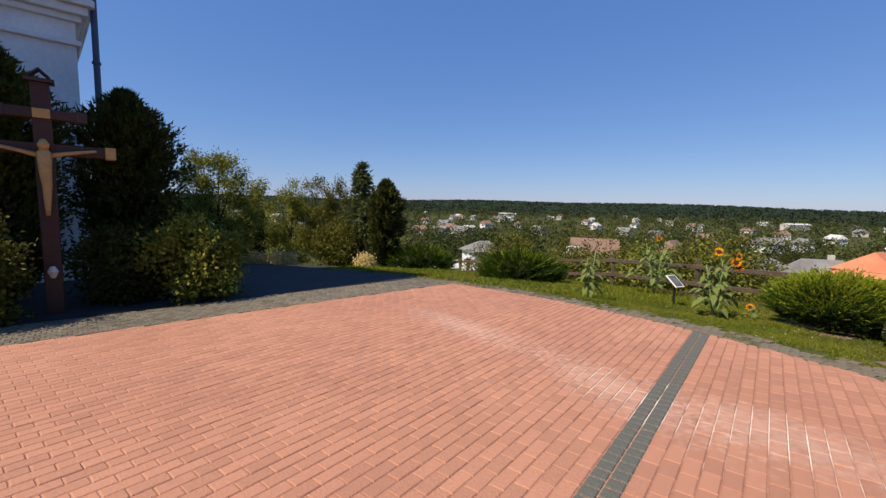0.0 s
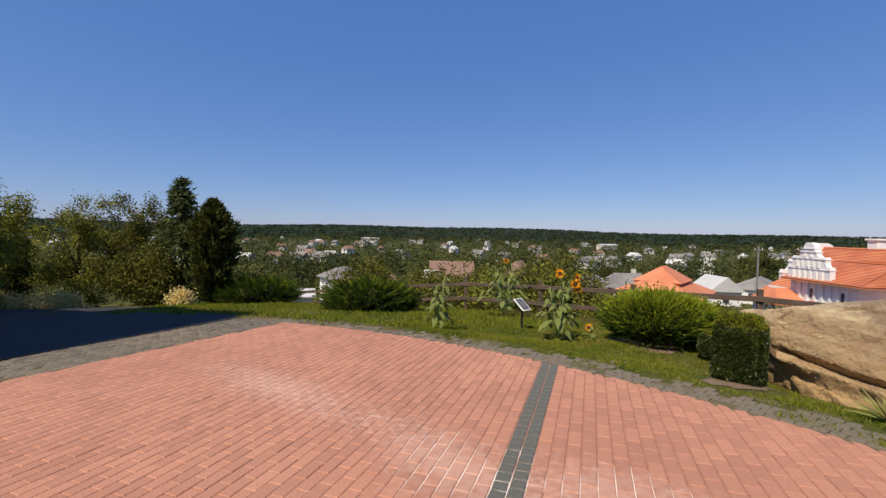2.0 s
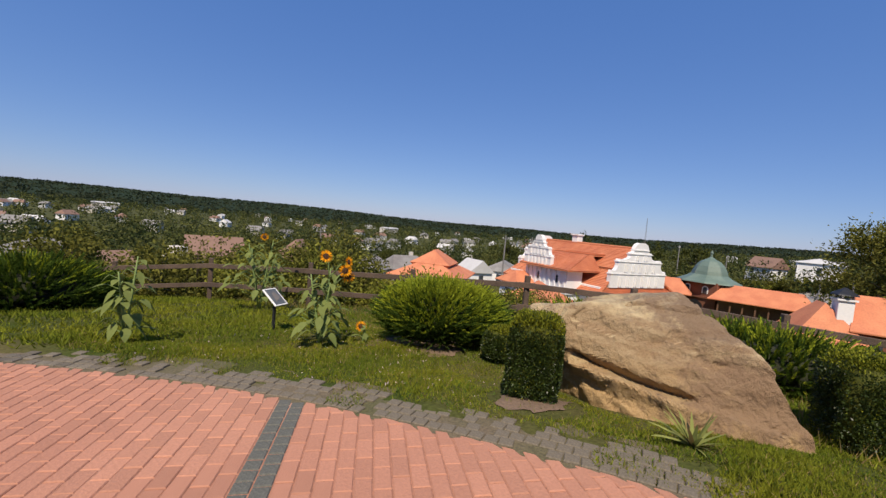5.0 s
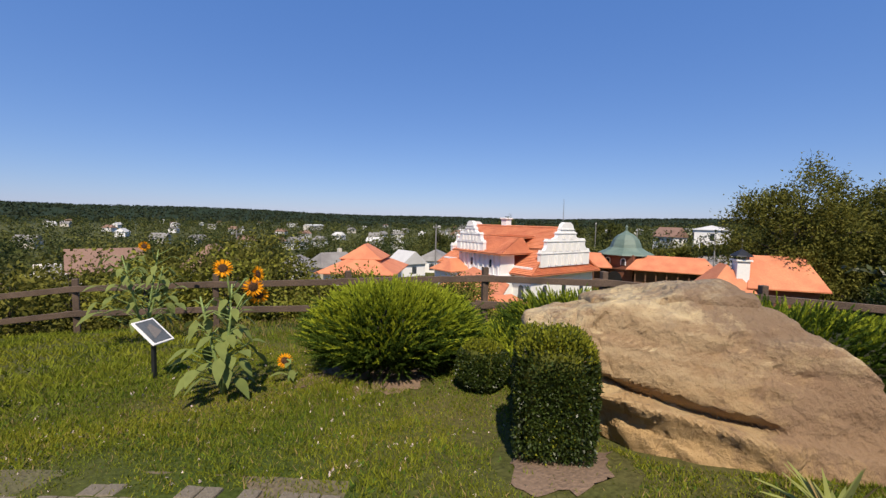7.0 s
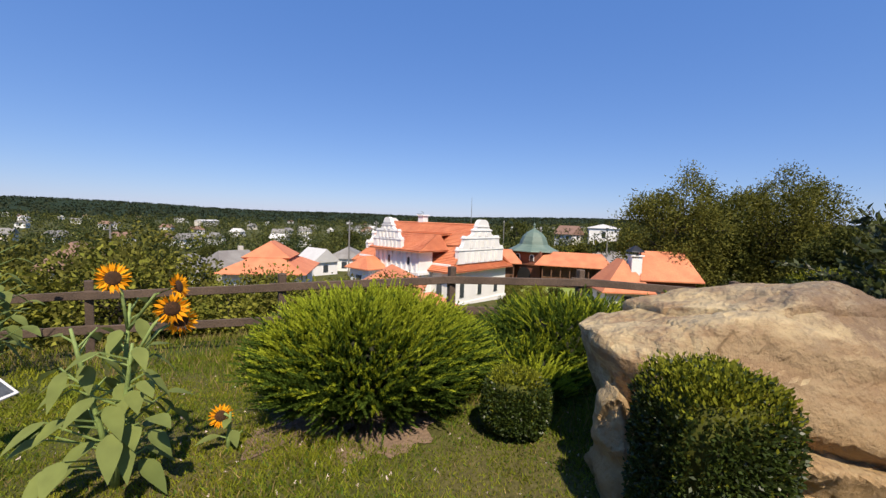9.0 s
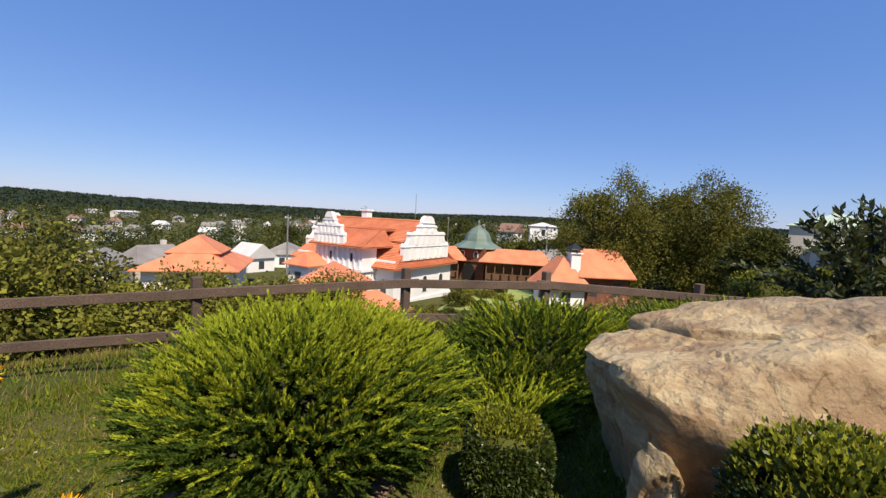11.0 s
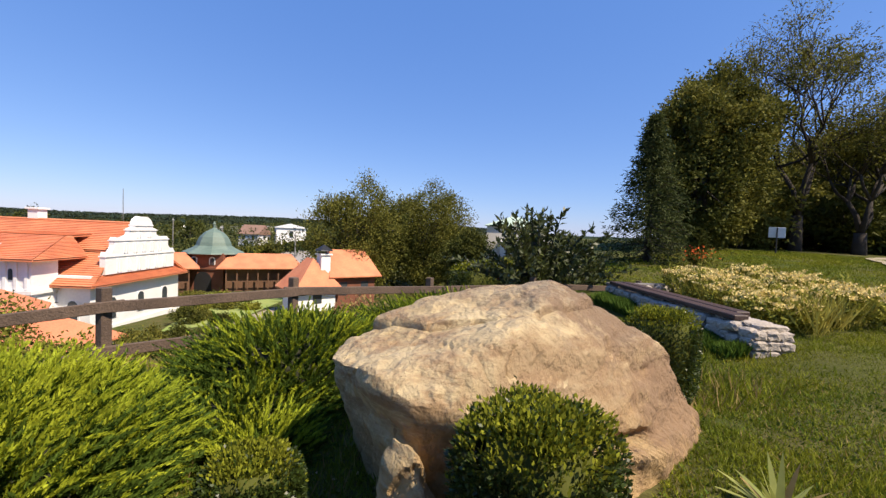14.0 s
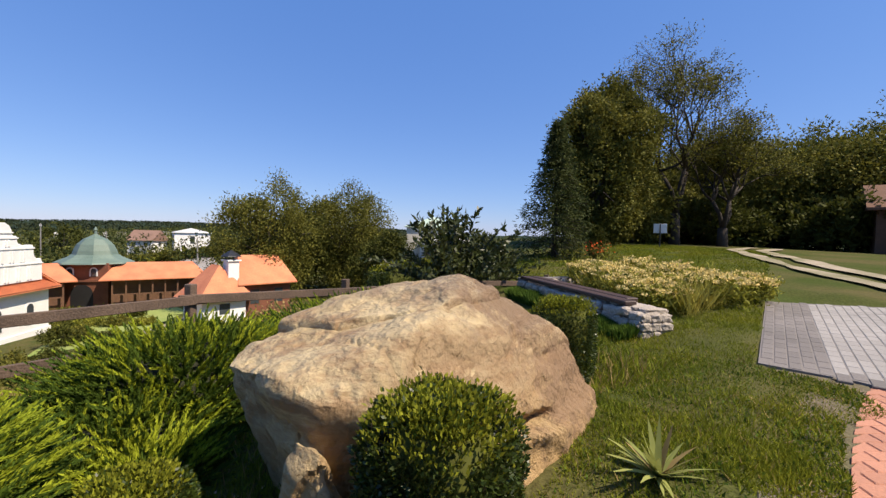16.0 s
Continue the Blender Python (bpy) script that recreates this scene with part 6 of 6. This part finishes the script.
# ---------- yucca ----------
def yucca(x, y, k, label):
    z = gz(x, y)
    t = thing("yucca", (x, y, z), label, "plant")
    for i in range(34):
        a = rng.random() * 6.283
        e = rng.uniform(0.35, 1.35)
        way = Vector((math.cos(a) * math.cos(e), math.sin(a) * math.cos(e), math.sin(e)))
        ln = k * rng.uniform(0.24, 0.42)
        side = way.cross(Vector((0, 0, 1))).normalized()
        verts, faces = [], []
        for j in range(5):
            s = j / 4
            w = 0.013 * (0.9, 1.0, 0.8, 0.5, 0.03)[j] * (k + 0.5)
            c = way * ln * s + Vector((0, 0, -0.25 * ln * s * s * math.cos(e)))
            verts += [c - side * w, c + side * w + Vector((0, 0, 0.004))]
        for j in range(4):
            faces.append((2 * j, 2 * j + 1, 2 * j + 3, 2 * j + 2))
        finish("leaf", verts, faces, M["yucca"] if i % 6 else M["drygrass"], t, smooth=True)


yucca(5.05, 2.82, 0.82, "spiky yucca with a few dry yellow leaves")


# ---------- stone wall with beam, flower bed ----------
W0, W1 = np.array([6.80, 0.16]), np.array([10.15, -1.02])


def make_wall():
    d = W1 - W0
    ln = float(np.linalg.norm(d))
    ang = math.degrees(math.atan2(d[1], d[0]))
    z0 = gz(*W0)
    t = thing("stone_wall", (W0[0], W0[1], z0), "low rough fieldstone retaining wall with a dark timber bench on top", "wall", kind="structure", rz=ang)
    bm = bmesh.new()
    box(bm, 0.05, ln, -0.44, -0.05, -0.3, 0.30)
    part("mortar", bm, M["greypaver"], t)

    def stone(x, y, z, sx, sy, sz):
        bm = bmesh.new()
        bmesh.ops.create_icosphere(bm, subdivisions=2, radius=1.0)
        for v in bm.verts:
            p = v.co
            q = max(abs(p.x), abs(p.y), abs(p.z))
            p = p / q * 0.93 + p * 0.07
            v.co = Vector((p.x * sx * 0.98, p.y * sy, p.z * sz)) * (1 + 0.07 * rng.normal()) + Vector((x, y, z))
        part("stone", bm, M["fieldstone"], t)

    x = 0.0
    while x < ln:
        w = rng.uniform(0.13, 0.28)
        for row, zz in enumerate((0.04, 0.155, 0.27)):
            o = rng.normal() * 0.03
            stone(x + w / 2 + o, -0.04, zz + rng.normal() * 0.012, w * 0.52, 0.07, 0.058)
        if x < 2.5:
            stone(x + w / 2, -0.26, 0.325, w * 0.5, 0.17, 0.04)
        x += w
    for j in range(3):
        for zz in (0.04, 0.145, 0.25):
            stone(0.02 + 0.01 * rng.normal(), -0.08 - 0.15 * j, zz, 0.07, 0.08, 0.056)
    bm = bmesh.new()
    box(bm, 0.30, ln, -0.20, -0.02, 0.355, 0.415, 0.01)
    part("bench_board", bm, M["beam"], t)
    bm = bmesh.new()
    box(bm, 0.55, ln, -0.42, -0.24, 0.355, 0.415, 0.01)
    part("bench_board", bm, M["beam"], t)
    # the return wall behind the flower bed
    t2 = thing("stone_wall", (10.2, -1.15, gz(10.2, -1.15)), "low pale stone wall behind the flower bed", "wall", kind="structure", rz=ang - 78)
    bm = bmesh.new()
    box(bm, 0.0, 3.6, -0.15, 0.15, -0.3, 0.34)
    part("mortar", bm, M["greypaver"], t2)
    x = 0.0
    while x < 3.5:
        w = rng.uniform(0.14, 0.26)
        for zz in (0.08, 0.25):
            bm = bmesh.new()
            bmesh.ops.create_icosphere(bm, subdivisions=1, radius=1.0)
            for v in bm.verts:
                v.co = Vector((v.co.x * w * 0.52, v.co.y * 0.09, v.co.z * 0.095)) * (1 + 0.1 * rng.normal()) + Vector((x + w / 2, -0.13, zz))
            part("stone", bm, M["fieldstone"], t2)
        x += w


make_wall()


def flower_bed():
    for i, (x, y, r, h) in enumerate(((7.4, -1.2, 0.5, 0.42), (7.9, -1.7, 0.6, 0.48), (7.0, -2.1, 0.55, 0.46), (8.7, -2.1, 0.6, 0.5), (7.9, -2.8, 0.6, 0.5), (9.5, -2.6, 0.6, 0.5), (6.9, -2.9, 0.45, 0.4), (9.0, -3.4, 0.55, 0.48))):
        z = gz(x, y)
        t = thing("stonecrop", (x, y, z), "mound of pale yellow flat-headed stonecrop in the bed", "flowers", "flowers in the walled bed")
        n = 120
        a, q = rng.random(n) * 6.283, np.sqrt(rng.random(n)) * r
        top = np.stack([np.cos(a) * q, np.sin(a) * q, h * (0.75 + 0.25 * (1 - (q / r) ** 2)) + rng.normal(size=n) * 0.03], 1)
        p = np.repeat(top, 9, 0) + rng.normal(size=(n * 9, 3)) * np.array([0.030, 0.030, 0.008])
        leaves("flower_head", p, unit(len(p)) * 0.6 + np.array([0, 0, 0.5]), 0.036, 0.032, M["sedum"], t, "flat creamy yellow flower heads", kind="stuff")
        p = np.repeat(top * np.array([0.95, 0.95, 0.0]), 12, 0) + np.stack([np.zeros(n * 12), np.zeros(n * 12), (0.15 + 0.72 * rng.random(n * 12)) * h], 1) + rng.normal(size=(n * 12, 3)) * 0.05
        leaves("foliage", p, unit(len(p)) + np.array([0, 0, 0.6]), 0.09, 0.035, M["leaf_light"], t)
    n = 1500
    a = rng.random(n)
    b = rng.random(n)
    x = 6.75 + a * 2.6
    y = -0.95 - a * 0.9 - b * 1.0
    pts = np.stack([x, y, np.array([gz(u, v) for u, v in zip(x, y)])], 1)
    bed = leaves("daylily_leaves", pts, unit(n) * 0.55 + np.array([0, 0, 1.0]), 0.35 + 0.25 * rng.random(n), 0.022, M["lily"])
    tagged(bed, "yellowing strap-like daylily leaves in the bed", "flowers", kind="stuff")
    for x, y in ((11.2, -4.9),):
        t = thing("orange_flowers", (x, y, gz(x, y)), "clump of orange flowers behind the bed", "flowers", "orange flower clumps")
        p = rng.normal(size=(60, 3)) * np.array([0.16, 0.16, 0.09]) + np.array([0, 0, 0.5])
        leaves("blossom", p, unit(60), 0.06, 0.05, M["orange"], t, kind="stuff")
        p = rng.normal(size=(260, 3)) * np.array([0.25, 0.25, 0.0]) + np.stack([np.zeros(260)] * 2 + [rng.random(260) * 0.6], 1)
        leaves("foliage", p, unit(260) + np.array([0, 0, 0.7]), 0.14, 0.04, M["leaf_mid"], t)
    conifer(11.6, -5.4, 1.15, 0.22, "small clipped green thuja cone beside the bed", M["leaf_dark"], n=26, upright=True, name="thuja", blade=0.06, per=30)


flower_bed()


def wild_shrub(x, y, h, label):
    """A shrub of long arching shoots set with broad leaves."""
    z = gz(x, y)
    t = thing("shrub", (x, y, z), label, "shrub")
    bm = bmesh.new()
    P, D = [], []
    for i in range(64):
        a = rng.random() * 6.283
        e = rng.uniform(0.35, 1.45)
        way = Vector((math.cos(a) * math.cos(e), math.sin(a) * math.cos(e), math.sin(e)))
        ln = h * rng.uniform(0.65, 1.05)
        pts = [way * ln * s + Vector((0, 0, 0.12 * ln * math.sin(s * 2.2) - 0.10 * ln * s * s)) for s in (0, 0.33, 0.66, 1)]
        tube(bm, pts, [0.018, 0.013, 0.009, 0.004], 5)
        for s in np.linspace(0.12, 1, 70):
            c = way * ln * s + Vector((0, 0, 0.12 * ln * math.sin(s * 2.2) - 0.10 * ln * s * s))
            P.append(tuple(c + Vector(rng.normal(size=3)) * 0.012))
            D.append(tuple(way * 0.6 + Vector(rng.normal(size=3)) * 0.6 + Vector((0, 0, 0.1))))
    part("stem", bm, M["bark"], t)
    leaves("foliage", P, D, 0.17, 0.075, M["glossleaf"], t)


wild_shrub(12.0, -0.7, 2.35, "wild shrub of long arching leafy shoots behind the boulder")
wild_shrub(13.2, -2.4, 1.5, "dark leafy shrub of arching shoots beside the wall")
clipped("clipped_hedge", 15.5, -1.6, 0.35, 4.2, 1.0, "long clipped dark green hedge beyond the fence", -62, 6.0, 22000, leaf=2.6)
conifer(30.0, -11.8, 2.8, 0.3, "slim pointed thuja behind the shrub", M["leaf_dark"], z=-1.2, n=40, upright=True, name="thuja_tree", blade=0.2)

# ---------- grey paved yard ----------
def make_yard():
    pts = [(5.47, 0.46), (6.65, -3.1), (5.0, -4.6), (-12, -4.6), (-12, 0.28), (4.86, 0.28)]
    bm = bmesh.new()
    lo = [bm.verts.new((x, y, float(plane(x, y)) - 0.1)) for x, y in pts]
    hi = [bm.verts.new((x, y, float(plane(x, y)) + 0.008)) for x, y in pts]
    bm.faces.new(hi)
    for i in range(len(pts)):
        j = (i + 1) % len(pts)
        bm.faces.new((lo[i], lo[j], hi[j], hi[i]))
    bmesh.ops.recalc_face_normals(bm, faces=bm.faces)
    yard = tagged(part("paved_yard", bm, M["greypaver"]), "yard of weathered grey and pale concrete pavers", "pavement", kind="structure")
    e = np.array([6.65 - 5.47, -3.1 - 0.46])
    e = e / np.linalg.norm(e)
    nrm = np.array([e[1], -e[0]])
    verts, faces = block_mesh(0.094, 0.194, 0.03, 0.006)
    out = {"grey": ([], [], 0), "pale": ([], [], 0)}
    va = np.array(verts)
    turn = math.atan2(-e[0], e[1])
    for i in range(0, 175):
        for j in range(-34, 26):
            p = np.array([5.47, 0.46]) + e * ((j + 0.5 * (i % 2)) * 0.2 + 0.1) + nrm * (i * 0.1 + 0.06)
            if p[1] > 0.30 or p[1] < -4.5 or p[0] < -11.5 or p[0] > 6.6 or (p[1] < -3.1 and p[0] > 6.6 + (p[1] + 3.1) * 1.1):
                continue
            key = "grey" if i < 5 or p[1] > 0.12 else "pale"
            c, s = math.cos(turn), math.sin(turn)
            q = np.stack([p[0] + va[:, 0] * c - va[:, 1] * s, p[1] + va[:, 0] * s + va[:, 1] * c, va[:, 2]], 1)
            q[:, 2] += plane(q[:, 0], q[:, 1]) + 0.013 + rng.normal() * 0.001
            v, f, k = out[key]
            v.append(q)
            f += [tuple(np.array(a) + k) for a in faces]
            out[key] = (v, f, k + len(va))
    for key, m in (("grey", M["greypaver"]), ("pale", M["palepaver"])):
        v, f, k = out[key]
        ob = finish("paver_field", np.concatenate(v), [tuple(int(q) for q in a) for a in f], m, yard, key + " concrete pavers")
        ob["kind"] = "stuff"


make_yard()

# ---------- the rise with track, low house, barn and notice ----------
def track():
    a = np.array([(11.6, -17.5), (11.2, -14.4), (9.6, -11.6), (7.6, -8.8), (5.4, -6.6), (2.5, -5.3)])
    for off in (-0.45, 0.45):
        pts = []
        fine = [a[int(s)] * (1 - s % 1) + a[min(int(s) + 1, 5)] * (s % 1) for s in np.linspace(0, 4.99, 40)]
        for sg in (1, -1):
            seq = fine if sg == 1 else fine[::-1]
            for i, p in enumerate(seq):
                k = i if sg == 1 else len(seq) - 1 - i
                d = fine[min(k + 1, 39)] - fine[max(k - 1, 0)]
                nrm = np.array([-d[1], d[0]]) / (np.linalg.norm(d) + 1e-6)
                w = 0.22 + 0.16 * noise.noise((p[0] * 1.1, p[1] * 1.1, off))
                pts.append(tuple(p + nrm * (off + sg * w)))
        sheet("track", pts, M["path"], "pale worn wheel track through the grass", "path", 0.05, grid=0.5)


track()
gabled("house", 17.4, -23.6, gz(17.4, -23.6) + 0.1, 4.6, 3.4, 0.5, 1.15, 28, M["brick"], M["brownroof"], "low shed under a rust-brown tile roof", hip=1.2, over=0.6, windows=0)
gabled("barn", 7.2, -24.6, gz(7.2, -24.6) - 0.5, 5.0, 5.0, 2.6, 1.3, 15, M["timber"], M["timber"], "dark brown timber barn on the grassy rise", windows=0)
nb = thing("notice_board", (13.9, -12.8, gz(13.9, -12.8)), "small white notice board on a thin post", "sign", rz=35)
bm = bmesh.new()
tube(bm, [(0, 0, -0.1), (0, 0, 1.0)], [0.025, 0.025], 8)
part("post", bm, M["metal"], nb)
bm = bmesh.new()
box(bm, -0.26, 0.26, -0.04, -0.02, 0.62, 1.02, 0.004)
part("board", bm, M["paperwhite"], nb)
bm = bmesh.new()
box(bm, -0.18, 0.18, -0.046, -0.042, 0.72, 0.86)
part("print", bm, M["greypaver"], nb)


# ---------- grass ----------
def grass():
    def scatter(n, x0, x1, y0, y1, keep):
        x, y = rng.uniform(x0, x1, n), rng.uniform(y0, y1, n)
        k = keep(x, y)
        return x[k], y[k]

    def free(x, y):
        worn = np.array([noise.noise((u * 1.7, v * 1.7, 8)) for u, v in zip(x, y)])
        r = beyond(x, y)
        ok = (r > np.where(y > 2.3, 0.36, 0.16) + 0.26 * worn + 0.16 * rng.random(len(x))) | ((r > 0.03) & (worn > 0.18) & (rng.random(len(x)) < 0.45)) | ((y < 2.6) & (r > -0.02 + 0.25 * worn) & (rng.random(len(x)) < 0.8))
        ok &= ~((np.abs(r - 0.75 - 0.3 * worn) < 0.35) & (y < 2.6) & (y > 0.4) & (rng.random(len(x)) < 0.25))
        ok &= np.hypot(x - 6.2, y - 3.5) > 0.85
        ok &= ~((y < 0.5) & (x < 5.5 - 0.33 * (y - 0.46)))
        ok &= ~((np.hypot((x - 5.75) / 0.34, (y - 6.2) / 0.72) < 1) & (rng.random(len(x)) < 0.93))
        ok &= ~((np.hypot(x - 4.95, y - 4.0) < 0.42) & (rng.random(len(x)) < 0.93))
        return ok

    def blades(name, n, box4, size, width, material, label, lean=0.55):
        x, y = scatter(n, *box4, free)
        z = land(x, y) + np.array([0.03 * noise.noise((u * 1.4, v * 1.4, 0)) for u, v in zip(x, y)]) - 0.01
        thick = 0.6 + 0.6 * np.array([noise.noise((u * 0.9, v * 0.9, 5)) + 0.7 * noise.noise((u * 4.5, v * 4.5, 2)) for u, v in zip(x, y)]) + 0.5 * rng.random(len(x))
        ob = leaves(name, np.stack([x, y, z], 1), unit(len(x)) * lean + np.array([0, 0, 1.0]), size * np.clip(thick, 0.35, 1.9), width, material, tri=True)
        tagged(ob, label, "grass", kind="stuff")

    blades("grass", 300000, (2.2, 9.2, 2.0, 9.5), 0.052, 0.0095, M["grass"], "short uneven green lawn grass", 0.8)
    blades("grass", 110000, (4.4, 9.0, -2.0, 2.6), 0.050, 0.0095, M["grass"], "short green grass beside the stone wall", 0.8)
    blades("dry_grass", 30000, (2.2, 9.2, 0.3, 9.5), 0.060, 0.009, M["drygrass"], "scattered dry straw in the lawn", 1.0)
    blades("clover", 80000, (2.4, 9.0, 0.5, 9.5), 0.038, 0.024, M["clover"], "low green clover between the grass", 1.6)
    blades("grass", 60000, (-4.0, 6.0, 8.0, 21.0), 0.11, 0.02, M["grass"], "rough lawn grass towards the trees", 0.8)
    blades("weeds", 12000, (6.0, 14.0, 1.0, 14.0), 0.17, 0.012, M["drygrass"], "tall dry weeds along the fence", 0.45)
    blades("weeds", 24000, (6.0, 14.0, 0.0, 14.0), 0.13, 0.018, M["grass"], "tall green weeds along the fence", 0.6)
    blades("grass", 90000, (4.6, 15.0, -15.0, -2.0), 0.075, 0.022, M["grass"], "mown grass on the rise", 0.8)
    # weeds grown up along the foot of the stone wall
    n = 7000
    s, off = rng.random(n), 0.06 + 0.22 * rng.random(n) ** 1.6
    along = (W1 - W0) / np.linalg.norm(W1 - W0)
    x, y = W0[0] + (W1 - W0)[0] * s - along[1] * off, W0[1] + (W1 - W0)[1] * s + along[0] * off
    tall = np.clip(0.55 + 0.9 * np.array([noise.noise((u * 2.2, v * 2.2, 9)) for u, v in zip(x, y)]) + 0.9 * s, 0.2, 1.5)
    ob = leaves("weeds", np.stack([x, y, land(x, y) - 0.01], 1), unit(n) * 0.5 + np.array([0, 0, 1.0]), 0.20 * tall, 0.022, M["clover"])
    tagged(ob, "green weeds along the foot of the stone wall", "weeds", kind="stuff")
    blades("white_clover", 700, (2.6, 6.4, 4.0, 9.0), 0.034, 0.034, M["daisy"], "tiny white clover flowers in the lawn", 0.6)


grass()
for x, y, r in ((4.98, 4.02, 0.36), (5.70, 5.85, 0.40), (5.60, 6.45, 0.42)):
    pts = [(x + r * (1 + 0.2 * math.sin(3 * a + x) + 0.12 * math.sin(7 * a) + 0.09 * math.sin(13 * a + y)) * math.cos(a), y + r * (1 + 0.2 * math.cos(2 * a) + 0.12 * math.sin(6 * a + x) + 0.08 * math.cos(11 * a)) * math.sin(a) * 0.85) for a in np.linspace(0, 6.2, 60)]
    sheet("bare_soil", pts, M["dirt"], "patch of bare brown soil under the shrubs", "soil", 0.008, grid=0.12, near=True)
